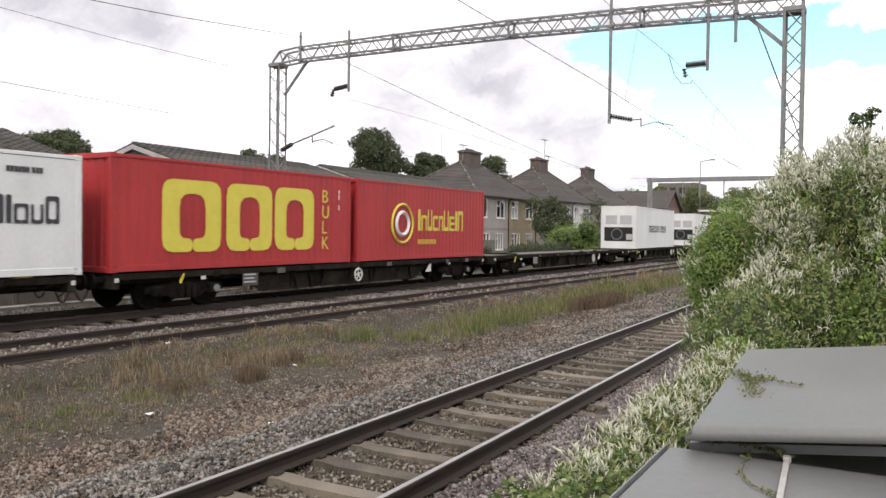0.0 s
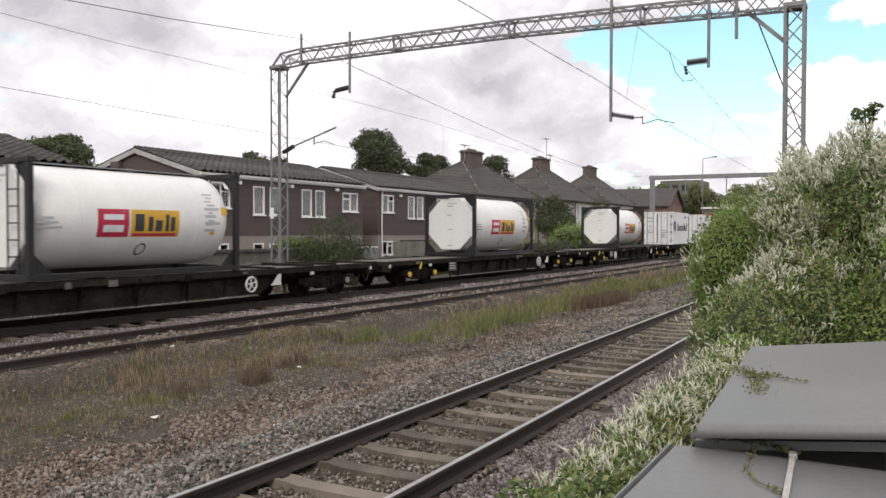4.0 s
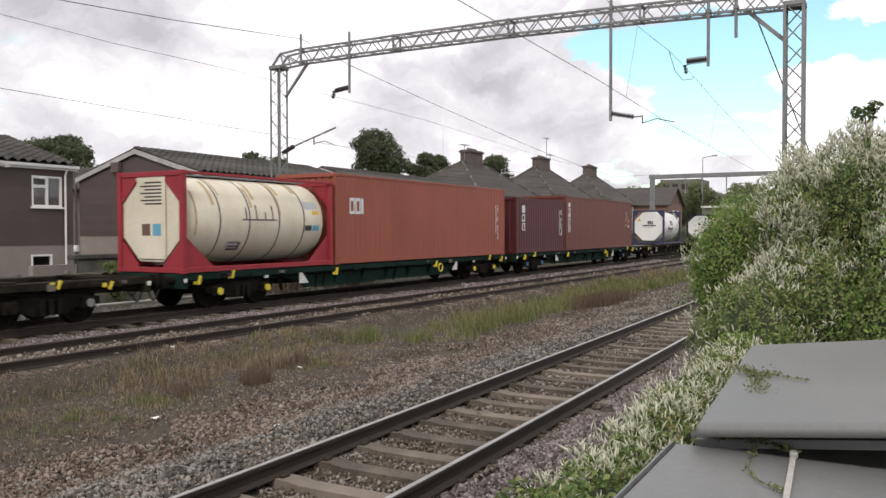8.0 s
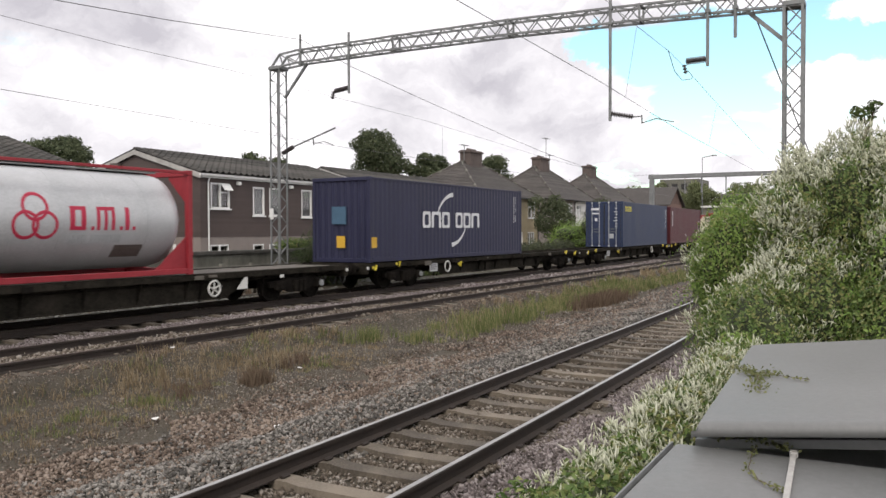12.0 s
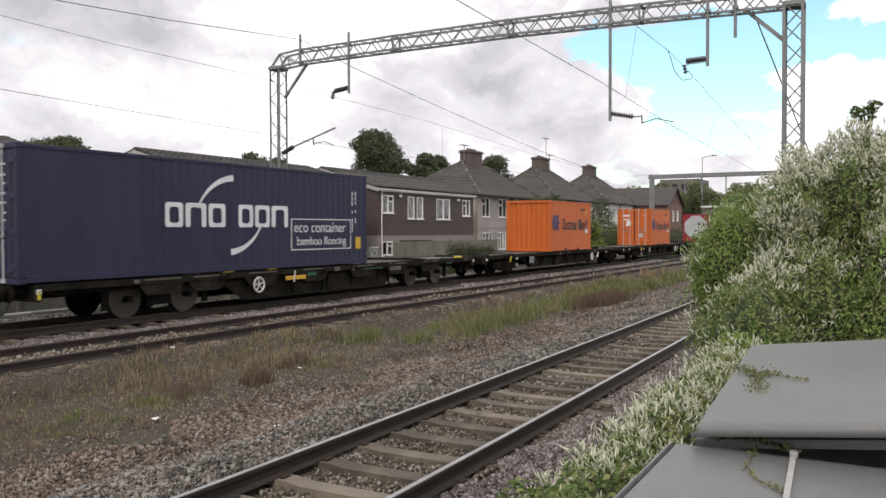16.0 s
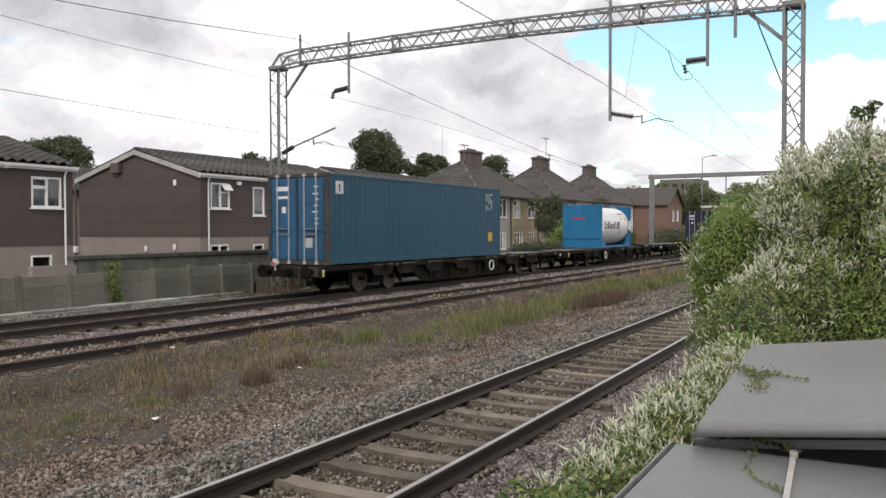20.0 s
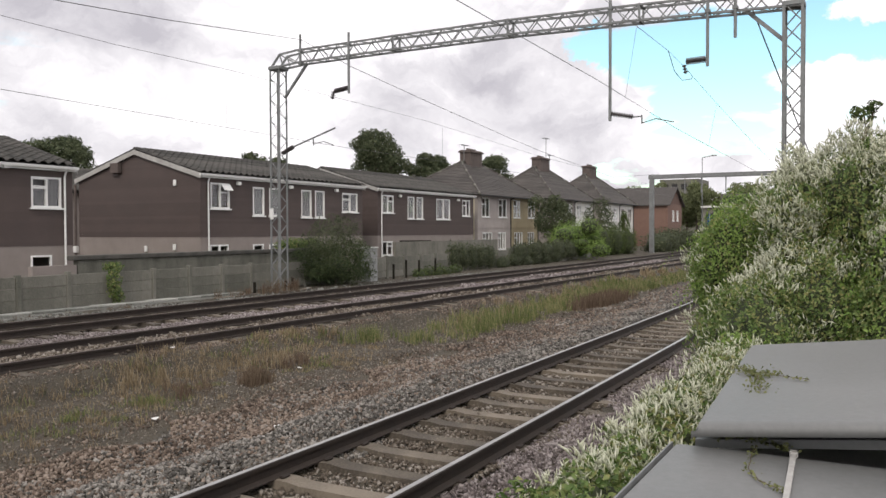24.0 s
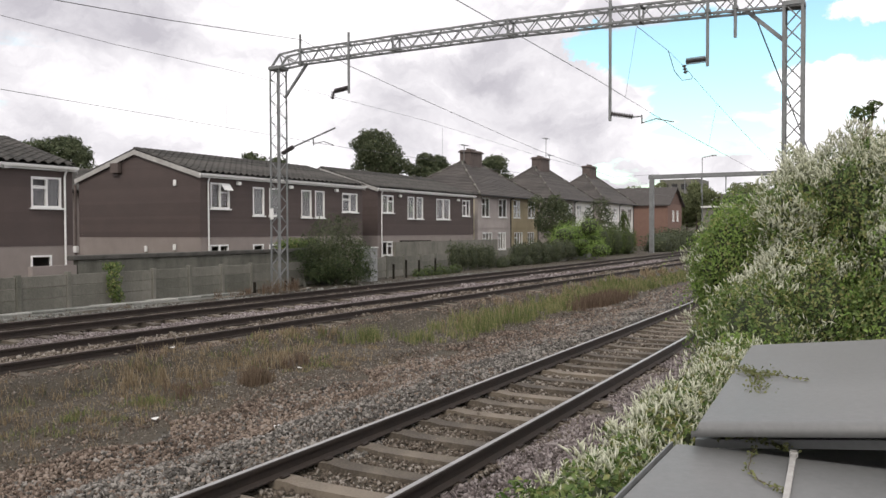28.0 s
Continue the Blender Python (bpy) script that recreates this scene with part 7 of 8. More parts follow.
# paler than true foliage: the haze of distance is mixed into the colour
LEAF_FAR = island_mat("hazed_distant_leaves", [(0.12, (0.085, 0.105, 0.050)), (0.5, (0.155, 0.180, 0.090)), (0.95, (0.22, 0.24, 0.125))], 0.8, 0.2, 0.4)
LEAF_SHRUB = island_mat("dark_shrub_leaves", [(0.12, (0.010, 0.020, 0.008)), (0.5, (0.034, 0.055, 0.021)), (0.95, (0.095, 0.118, 0.05))], 0.7, 0.3, 0.25)
# green dulled in the leaf colour itself to stand in for air haze
LEAF_HAZE = island_mat("haze_greyed_tree_leaves", [(0.12, (0.018, 0.026, 0.014)), (0.5, (0.058, 0.076, 0.040)), (0.95, (0.125, 0.142, 0.080))], 0.8, 0.2, 0.25)
LEAF_IVY = island_mat("dusty_ivy_leaves", [(0.12, (0.022, 0.030, 0.018)), (0.5, (0.060, 0.076, 0.042)), (0.95, (0.125, 0.135, 0.078))], 0.7, 0.3, 0.25)
FLOWER = island_mat("white_flower_sprays", [(0.12, (0.34, 0.345, 0.21)), (0.5, (0.52, 0.53, 0.39)), (0.95, (0.73, 0.74, 0.61))], 0.8, 0.2, 0.3)
STEM = mat("brown_stems", (0.05, 0.035, 0.02), (0.13, 0.095, 0.06), 0.9, 5, 30, 0.4)
BARK = mat("tree_bark", (0.05, 0.04, 0.03), (0.13, 0.105, 0.08), 0.95, 3, 25, 0.6)
# dark green that paints the inner shade of bushes and vine
SHADEMASS = mat("inner_shade_mass", (0.016, 0.023, 0.008), (0.045, 0.055, 0.022), 0.95, 4, 30, 0.5)


def shell(blobs, n, depth=0.35, lump=0.16):
    """Points and outward ways on the lumpy outside of overlapping ellipsoids (x, y, z, rx, ry, rz)."""
    b = np.array(blobs, float)
    area = (b[:, 3] * b[:, 4] + b[:, 4] * b[:, 5] + b[:, 3] * b[:, 5])
    pick = rng.choice(len(b), n, p=area / area.sum())
    d = rng.normal(size=(n, 3))
    d /= np.linalg.norm(d, axis=1)[:, None]
    r = 1 - depth * rng.uniform(0, 1, n) ** 1.6
    f = 6.0 / b[pick, 3:].mean(axis=1)
    lum = np.sin(d[:, 0] * 5 + pick) * np.sin(d[:, 1] * 6 + 2 * pick) * np.sin(d[:, 2] * 5 + 0.7 * pick) + 0.6 * np.sin(d[:, 0] * 13 + pick) * np.sin(d[:, 2] * 12)
    p = b[pick, :3] + d * b[pick, 3:] * (r * (1 + lump * lum))[:, None]
    # drop what lies deep inside another lump
    keep = np.ones(n, bool)
    for k in range(len(b)):
        e = (((p - b[k, :3]) / b[k, 3:]) ** 2).sum(1)
        keep &= (e > 0.42) | (pick == k)
    return p[keep], d[keep]


def ripple(p, k=4.0):
    """Uneven swelling between about -1 and 1."""
    x, y, z = p[:, 0] * k, p[:, 1] * k, p[:, 2] * k
    return (np.sin(x * 1.3 + 1.7 * np.sin(z * 0.9 + y)) * np.sin(y * 1.7 + 1.3 * np.sin(x * 0.8)) + 0.6 * np.sin(z * 2.1 + 1.1 * np.sin(x * 1.9 + y * 1.3)) + 0.35 * np.sin(x * 3.7 + z * 3.1) * np.sin(y * 4.3)) / 1.5


def strands(name, blobs, n, length, size, material, parent, per=14, label=""):
    """Leafy shoots that reach out and hang down."""
    p, d = shell(blobs, n, 0.10, 0.2)
    p = p + d * (0.10 * ripple(p))[:, None]
    n = len(p)
    L = length * rng.uniform(0.4, 1.3, n)
    turn = rng.normal(size=(n, 3)) * 0.35
    u = np.linspace(0.05, 1, per)[None, :, None]
    q = p[:, None] + (d + turn)[:, None] * (L[:, None, None] * u * 0.45) - np.array([0, 0, 1.0]) * (L[:, None, None] * u * u * 0.75)
    q = q + rng.normal(size=q.shape) * size * 0.3
    w = np.repeat(d, per, 0)
    return soup(name, leaf_cards(q.reshape(-1, 3), w, size, 1.2), LEAF_F, material, label, "", "", parent)


def leaf_cards(p, d, size, droop=0.3):
    """Pointed leaves folded along the midrib."""
    n = len(p)
    out = d + rng.normal(size=(n, 3)) * 0.55
    out /= np.linalg.norm(out, axis=1)[:, None]
    al = rng.normal(size=(n, 3)) - np.array([0, 0, droop])
    al -= (al * out).sum(1)[:, None] * out
    al /= np.linalg.norm(al, axis=1)[:, None]
    sd = np.cross(out, al)
    s = (size * rng.uniform(0.55, 1.3, n))[:, None]
    a, t = p - al * s * 0.5, p + al * s * 0.6 - out * s * 0.12
    l, r = p + sd * s * 0.34 + out * s * 0.14, p - sd * s * 0.34 + out * s * 0.14
    return np.stack([a, r, t, l], 1)


LEAF_F = [(0, 1, 2), (0, 2, 3)]


def leaves(name, blobs, n, size, material, parent, depth=0.35, lump=0.16, label="", swell=0.0, k=4.0):
    p, d = shell(blobs, n, depth, lump)
    if swell:
        front = d[:, 0] < 0.5           # the side away from the line of walk stays bare
        p, d = p[front], d[front]
        p = p + d * (swell * ripple(p, k))[:, None]
    return soup(name, leaf_cards(p, d, size), LEAF_F, material, label, "", "", parent)


# solid dark lumps behind the leaves, in place of the shade between them
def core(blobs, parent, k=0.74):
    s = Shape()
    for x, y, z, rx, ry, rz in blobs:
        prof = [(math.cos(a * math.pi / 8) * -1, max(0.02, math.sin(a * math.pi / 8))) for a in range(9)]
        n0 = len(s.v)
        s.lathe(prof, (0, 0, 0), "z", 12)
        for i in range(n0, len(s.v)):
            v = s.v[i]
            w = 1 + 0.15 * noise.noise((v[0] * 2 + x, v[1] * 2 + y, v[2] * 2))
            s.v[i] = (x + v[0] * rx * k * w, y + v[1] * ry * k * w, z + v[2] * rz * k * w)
    return part("thicket", s, SHADEMASS, parent, "dark solid core standing in for the shade inside")


def sprays(name, blobs, n, size, parent, up_only=0.0, per=7, swell=0.0, patchy=1.0):
    """Wispy upright flower heads on the outside."""
    p, d = shell(blobs, n, 0.10, 0.2)
    if swell:
        p = p + d * (swell * ripple(p) + 0.01)[:, None]
    ok = d[:, 2] > rng.uniform(-0.9, 0.5, len(d)) + up_only
    # heads come in drifts
    drift = ripple(p + np.array([0.7, 0.2, 0.4]), 3.0) + 0.5 * ripple(p, 7.0)
    ok &= drift * patchy > rng.uniform(-0.3, 0.6, len(d)) - (1 - patchy) * 0.25
    p, d = p[ok], d[ok]
    n = len(p)
    p, d = np.repeat(p, per, 0), np.repeat(d, per, 0)
    m = len(p)
    p = p + rng.normal(size=(m, 3)) * size * 0.35
    w = d * 0.5 + np.array([0, 0, 0.8]) + rng.normal(size=(m, 3)) * 0.45
    w /= np.linalg.norm(w, axis=1)[:, None]
    s1 = np.cross(w, rng.normal(size=(m, 3)))
    s1 /= np.linalg.norm(s1, axis=1)[:, None]
    s2 = np.cross(w, s1)
    L = (size * rng.uniform(0.5, 1.2, m))[:, None]
    t = L * 0.085
    mid = p + w * L * 0.45
    v = np.stack([p, mid + s1 * t, mid + s2 * t, mid - s1 * t, mid - s2 * t, p + w * L + s1 * L * 0.25], 1)
    return soup(name, v, [(0, 1, 2), (0, 2, 3), (0, 3, 4), (0, 4, 1), (5, 2, 1), (5, 3, 2), (5, 4, 3), (5, 1, 4)], FLOWER, "creamy white flower sprays", "", "", parent)


def stems(parent, name, routes, r, material=None):
    s = Shape()
    for a, b in routes:
        a, b = Vector(a), Vector(b)
        m = a.lerp(b, 0.5) + Vector((0.05, -0.03, 0.04))
        s.rod(a, m, r, 6, r * 0.8)
        s.rod(m, b, r * 0.8, 6, r * 0.4)
    return part(name, s, material or STEM, parent)


# the flowering vine over the trackside fence
VINE = [(6.3, 0.84, 1.22, 0.62, 0.46, 0.52), (7.0, 0.50, 1.35, 0.8, 0.55, 0.60), (5.5, 0.74, 1.0, 0.5, 0.36, 0.42), (7.8, 1.25, 1.75, 0.5, 0.36, 0.58), (8.6, 1.25, 1.6, 0.7, 0.46, 0.88), (8.0, 0.62, 2.12, 0.9, 0.48, 0.60),
        (7.8, 0.22, 2.25, 0.9, 0.46, 0.64), (7.8, -0.30, 2.38, 0.9, 0.5, 0.48), (7.6, -0.95, 2.35, 1.0, 0.7, 0.66), (7.2, -0.4, 1.7, 0.9, 0.8, 0.8), (6.6, -0.3, 1.25, 0.8, 0.7, 0.5), (7.0, 0.1, 0.7, 1.6, 0.9, 0.75), (6.2, -1.2, 1.3, 1.0, 0.8, 0.9), (10.0, 0.6, 1.3, 1.2, 0.6, 1.2)]
vine = thing("flowering_vine", "big tangled climbing vine with green leaves and white flower sprays", "vine")
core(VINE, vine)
leaves("foliage", VINE, 215000, 0.0255, LEAF_VINE, vine, 0.30, 0.15, "mass of green leaves", 0.10)
leaves("foliage", [VINE[3], VINE[4], (6.6, -0.75, 1.35, 0.25, 0.2, 0.22), VINE[2]], 32000, 0.026, LEAF_BRIGHT, vine, 0.3, 0.15, "fresh green shoots", 0.09)
strands("shoot", VINE[5:10] + VINE[:2], 1900, 0.34, 0.026, LEAF_VINE, vine, 16, "hanging leafy shoots")
strands("shoot", VINE[2:5] + VINE[9:11] + [(6.3, -0.6, 1.2, 0.6, 0.5, 0.5)], 1100, 0.30, 0.028, LEAF_BRIGHT, vine, 14, "hanging fresh green shoots")
sprays("flower_spray", VINE[5:9], 14000, 0.074, vine, -0.05, 6, 0.11)
sprays("flower_spray", VINE[:2] + VINE[9:10], 5000, 0.064, vine, 0.05, 6, 0.11)
sprays("flower_spray", VINE[3:5], 900, 0.06, vine, 0.1, 6, 0.09)
stems(vine, "stem", [((7.2, 0.3, -0.5), (7.5, 0.2, 1.6))], 0.03)
# lower runners beside the cabinets
RUN = [(1.75 + 0.30 * k, 0.79 + 0.03 * math.sin(k * 2.1), 1.17 + 0.004 * k + 0.03 * math.sin(k * 1.3), 0.26, 0.20 + 0.015 * (k % 3), 0.22) for k in range(12)]
low = thing("flowering_vine", "low vine with dense creamy flower spikes beside the grey cabinets", "vine")
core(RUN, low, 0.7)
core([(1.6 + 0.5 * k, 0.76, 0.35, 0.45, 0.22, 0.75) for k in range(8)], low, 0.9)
leaves("foliage", RUN, 30000, 0.024, LEAF_VINE, low, 0.3, 0.15, "small green leaves")
leaves("foliage", [(1.6 + 0.5 * k, 0.77, 0.35, 0.47, 0.25, 0.78) for k in range(8)], 22000, 0.028, LEAF_VINE, low, 0.2)
sprays("flower_spray", RUN[2:], 3700, 0.048, low, 0.0, 6, 0.0, 0.3)
dark_sprig = thing("shrub_sprig", "dark leafy sprig standing above the vine", "shrub")
leaves("foliage", [(8.0, 0.20, 3.12, 0.09, 0.09, 0.07), (8.0, 0.13, 3.20, 0.06, 0.06, 0.05), (8.0, 0.27, 3.15, 0.05, 0.05, 0.05)], 230, 0.04, LEAF_MID, dark_sprig)
stems(dark_sprig, "stem", [((7.9, 0.22, 2.6), (8.0, 0.2, 3.12)), ((7.95, 0.21, 2.9), (8.0, 0.13, 3.2))], 0.012)


def tree(name, label, x, y, z0, blobs, n, size, material, category="tree", group="", lean=0.0, lump=0.2):
    t = thing(name, label, category, group)
    zc = sum(b[2] for b in blobs) / len(blobs)
    s = Shape()
    r0 = 0.035 * (zc - z0) + 0.03
    prev, pr = Vector((x, y, z0)), r0
    for k in range(1, 5):
        q = Vector((x + lean * k / 4 + 0.05 * math.sin(k * 2 + x), y + 0.05 * math.cos(k + x), z0 + (zc - z0) * k / 4))
        s.rod(prev, q, pr, 8, pr * 0.8)
        prev, pr = q, pr * 0.8
    part("trunk", s, BARK, t)
    limbs = Shape()
    for b in blobs:
        limbs.rod((x, y, z0 + (zc - z0) * 0.55), (b[0], b[1], b[2]), r0 * 0.45, 6, r0 * 0.12)
    part("limb", limbs, BARK, t)
    leaves("crown", blobs, n, size, material, t, 0.5, lump)
    return t


def crown(x, y, z, r, h, k, seed):
    """An uneven crown of k lumps within radius r and half height h."""
    q = random.Random(seed)
    out = []
    for i in range(k):
        a, f = q.uniform(0, math.tau), q.uniform(0.25, 0.72)
        zz = q.uniform(-0.6, 0.75)
        w = math.sqrt(max(0.1, 1 - zz * zz))
        out.append((x + r * f * w * math.cos(a), y + r * f * w * math.sin(a), z + h * zz, r * q.uniform(0.22, 0.42), r * q.uniform(0.22, 0.42), h * q.uniform(0.2, 0.36)))
    return out + [(x, y, z, r * 0.62, r * 0.62, h * 0.72)]


tree("tree", "round green tree behind the brown house", 37.6, 52, 0, crown(37.6, 52, 7.0, 3.0, 2.2, 24, 1), 20000, 0.20, LEAF_HAZE, lump=0.2)
tree("tree", "dark green treetop behind the long roof", 59.3, 52, 0, crown(59.3, 52, 7.8, 2.4, 1.8, 9, 2), 7000, 0.22, LEAF_HAZE)
tree("tree", "tall dark evergreen oak behind the houses", 78.6, 52, 0, crown(78.6, 52, 9.8, 3.9, 4.0, 34, 3), 30000, 0.25, LEAF_HAZE)
tree("tree", "dark conical tree beside the tall oak", 90.8, 52, 0, crown(90.8, 52, 9.0, 3.4, 3.4, 15, 4), 18000, 0.27, LEAF_HAZE)
tree("tree", "green tree behind the first chimney", 112.0, 53, 0, crown(112.0, 53, 10.2, 4.4, 3.9, 14, 5), 10000, 0.32, LEAF_HAZE)
tree("tree", "dark garden tree in front of the hipped houses", 71.0, 27.5, -0.2, crown(71.0, 27.5, 3.0, 2.6, 2.6, 15, 6), 9000, 0.17, LEAF_HAZE)
tree("tree", "slender garden tree against the white house", 83.0, 27.0, -0.2, crown(83.0, 27.0, 3.0, 2.6, 2.6, 11, 7), 5200, 0.16, LEAF_HAZE)
tree("tree", "thin garden tree before the white wall", 93.0, 27.0, -0.2, crown(93.0, 27.0, 2.6, 1.1, 1.8, 6, 17), 900, 0.2, LEAF_MID)


def shrub(label, blobs, n, size, material, inner=0.7):
    t = thing("shrub", label, "shrub")
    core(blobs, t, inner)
    leaves("foliage", blobs, n, size, material, t, 0.4, 0.22)
    return t


SHRUB = crown(27.1, 19.95, 0.75, 2.25, 1.1, 22, 8)
LOOSE = [(26.4, 20.0, 1.85, 0.9, 0.7, 0.55), (27.4, 20.1, 2.35, 1.0, 0.7, 0.5), (28.1, 20.2, 1.9, 0.8, 0.6, 0.65), (26.8, 19.7, 1.5, 1.5, 0.8, 0.5)]
mast_shrub = tree("shrub", "dark leafy shrub with loose olive shoots beside the mast", 27.0, 19.9, -0.3, SHRUB, 26000, 0.06, LEAF_SHRUB, "shrub", lump=0.3)
strands("shoot", SHRUB, 700, 0.5, 0.055, LEAF_SHRUB, mast_shrub, 12, "arching leafy shoots")
strands("loose_shoot", LOOSE, 420, 0.55, 0.06, LEAF_IVY, mast_shrub, 12, "loose olive shoots")
leaves("loose_leaf", LOOSE, 2600, 0.065, LEAF_IVY, mast_shrub, 0.5, 0.35)
core([(27.1, 20.2, 0.5, 1.6, 0.9, 0.7)], mast_shrub, 0.7)
shrub("pale green bush growing over the yard wall", [(26.3 + 0.62 * k, 21.95, 1.47 + 0.05 * (k % 2), 0.5, 0.35, 0.33) for k in range(4)], 4200, 0.06, LEAF_VINE, 0.5)
shrub("bright green bush on the railway boundary", crown(59.5, 21.2, 1.3, 3.4, 2.3, 17, 9), 13000, 0.11, LEAF_BRIGHT)
shrub("olive-green hedge by the distant mast", [(63.5 + 1.9 * k, 21.6 + 0.4 * (k % 2), 0.9 + 0.15 * (k % 3), 1.3, 1.0, 1.55 - 0.2 * (k % 2)) for k in range(8)], 12000, 0.11, LEAF_MID)
shrub("ivy hanging over the boundary wall", [(38.6 + 1.1 * k, 20.55, 0.75 - 0.06 * k, 0.75, 0.35, 0.75) for k in range(5)], 6000, 0.09, LEAF_IVY)
shrub("ivy and brambles over the far boundary wall", [(47.5 + 2.3 * k, 20.5, 0.7 + 0.1 * (k % 2), 1.5, 0.4, 0.75) for k in range(5)], 6500, 0.10, LEAF_IVY)
shrub("scrub along the foot of the wall", [(44.8 + 1.8 * k, 20.5, 0.15 + 0.15 * (k % 2), 1.2, 0.4, 0.55) for k in range(6)], 4000, 0.09, LEAF_IVY)
shrub("low weeds at the foot of the fence", [(34.0 + 0.9 * k, 20.0, 0.0, 0.6, 0.35, 0.30 + 0.08 * (k % 3)) for k in range(5)], 1500, 0.09, LEAF_MID)
shrub("overgrown bank beyond the distant mast", [(84 + 5 * k, 20.8 + 0.6 * k, 0.6, 3.4, 1.8, 1.5 + 0.3 * (k % 2)) for k in range(7)], 8000, 0.2, LEAF_IVY)
hang = shrub("ivy hanging down the concrete fence", [(16.6, 20.40, 0.55, 0.26, 0.14, 0.5), (16.75, 20.4, 0.1, 0.2, 0.12, 0.35), (16.7, 20.6, 1.05, 0.35, 0.2, 0.18)], 900, 0.075, LEAF_VINE, 0.3)

# ---- boundary fence, cabinets and small trackside things ----
fence = thing("concrete_fence", "weathered grey concrete post and plank fence along the railway", "fence", kind="structure")
post_me = Shape().box(-0.07, 0.07, -0.075, 0.075, -0.5, 0.97, 0.012).mesh("fence_post")
plank_me = Shape().box(-0.695, 0.695, -0.025, 0.025, 0.004, 0.312, 0.008).mesh("plank")
XP0, PITCH = 6.0, 1.53
for k in range(27):
    x = XP0 + k * PITCH
    if x > 46:
        break
    p = part("post", post_me, CONC, fence)
    p.matrix_basis = pose(x, 20.6, 0.02 * math.sin(k * 2.2), 0.8 * math.sin(k), 0, 0)
    for j in range(3 if not 29.3 < x + PITCH / 2 < 30.9 else 0):
        q = part("plank", plank_me, CONC, fence)
        q.matrix_basis = pose(x + PITCH / 2, 20.6 + 0.006 * math.sin(k * 3 + j), -0.05 + j * 0.318, 0.5 * math.sin(k + j), 0.25 * math.sin(k * 1.7 + j), 0)
yard = thing("yard_wall", "grey rendered yard wall with a dark coping above the fence", "wall", kind="structure")
part("wall", Shape().box(16.2, 27.5, 21.5, 21.72, -0.4, 1.25), CONC, yard)
part("coping", Shape().box(16.0, 27.6, 21.44, 21.78, 1.253, 1.40, 0.02), COPING, yard, "dark stained coping")
part("wall", Shape().box(14.7, 16.15, 21.5, 21.7, -0.4, 1.12), GREYRENDER, yard)
part("wall", Shape().box(46.2, 62.0, 20.7, 20.9, -0.4, 1.05), CONC, yard)
part("wall", Shape().box(43.0, 58.0, 27.0, 27.2, -0.4, 1.42), CONC, yard)
trough = thing("cable_trough", "pale concrete cable trough with lids along the fence", "cable trough")
lid_me = Shape().box(-0.48, 0.48, -0.2, 0.2, 0, 0.06, 0.01).mesh("lid")
TROUGHLID = mat("pale_trough_concrete", (0.13, 0.135, 0.12), (0.36, 0.36, 0.33), 0.9, 1.8, 30, 0.4, vary=0.3)
part("channel", Shape().box(8.5, 21.8, 19.74, 20.14, -0.4, -0.06), TROUGHLID, trough)
for k in range(13):
    l = part("lid", lid_me, TROUGHLID, trough)
    l.matrix_basis = pose(9.0 + k * 1.0, 19.94, -0.057 + 0.004 * math.sin(k * 3), 0, 0.3 * math.sin(k), 0.6 * math.sin(k * 2))
for x, z, in ((22.2, 0.3), (23.9, 0.25), (24.3, 0.35), (31.5, 0.6), (32.6, 0.75), (33.8, 0.7), (35.4, 0.75)):
    mp = thing("marker_post", "short dark wooden marker post at the lineside", "post", "lineside marker posts", at=pose(x, 19.9, -0.3))
    part("stake", Shape().box(-0.04, 0.04, -0.04, 0.04, 0, z + 0.3, 0.008), WAGON, mp)
loc = thing("location_cabinet", "tall pale grey steel cabinet by the fence", "cabinet", at=pose(29.95, 20.2, -0.25))
PALEGREY = mat("pale_grey_cabinet_paint", (0.20, 0.205, 0.20), (0.32, 0.325, 0.32), 0.6, 2, 30, 0.1)
part("body", Shape().box(-0.30, 0.30, -0.25, 0.25, 0.06, 1.60, 0.02), PALEGREY, loc)
part("plinth", Shape().box(-0.33, 0.33, -0.29, 0.29, -0.1, 0.057), CONC, loc)
part("roof", Shape().box(-0.34, 0.34, -0.30, 0.30, 1.603, 1.66, 0.015), WHITEPLATE, loc)
for s in (-1, 1):
    d = part("door", Shape().box(min(s * 0.01, s * 0.27), max(s * 0.01, s * 0.27), -0.268, -0.252, 0.12, 1.54, 0.006), PALEGREY, loc)
    part("handle", Shape().box(s * 0.06 - 0.015, s * 0.06 + 0.015, -0.29, -0.269, 0.9, 1.05), GALV, d)

# two grey steel lids beside the camera
cab1 = thing("equipment_cabinet", "grey painted steel cabinet with an overhanging lid, overgrown by vine", "cabinet", "grey trackside cabinets")
part("body", Shape().box(2.72, 4.32, -1.35, 0.50, -0.42, 1.40, 0.015), LEADGREY, cab1)
lid = Shape()
zl = lambda x, y: 1.525 + (0.59 - y) * 0.115 + (x - 2.6) * 0.006
# sheet with a rolled front edge; it runs along the row from its near corner
roll = [(2.56, -0.044), (2.54, -0.043), (2.532, -0.034), (2.530, -0.022), (2.535, -0.010), (2.547, -0.002), (2.57, 0.002), (2.64, 0.004), (4.40, 0.004), (4.42, -0.004), (4.425, -0.05)]
cols = [0.0, 0.02, 0.04, 0.5, 1.0, 1.5, 1.97, 2.0]
drop = [-0.05, -0.004, 0.0, 0.0, 0.0, 0.0, -0.004, -0.05]
rows_ = []
for x, dz in roll:
    edge = 0.525 + (x - 2.5) * 0.058
    rows_ += [(x, edge - c, zl(x, edge - c) + min(dz, e if dz > -0.02 else dz) + 0.004 * noise.noise((x * 2, c * 3, 1))) for c, e in zip(cols, drop)]
k = len(cols)
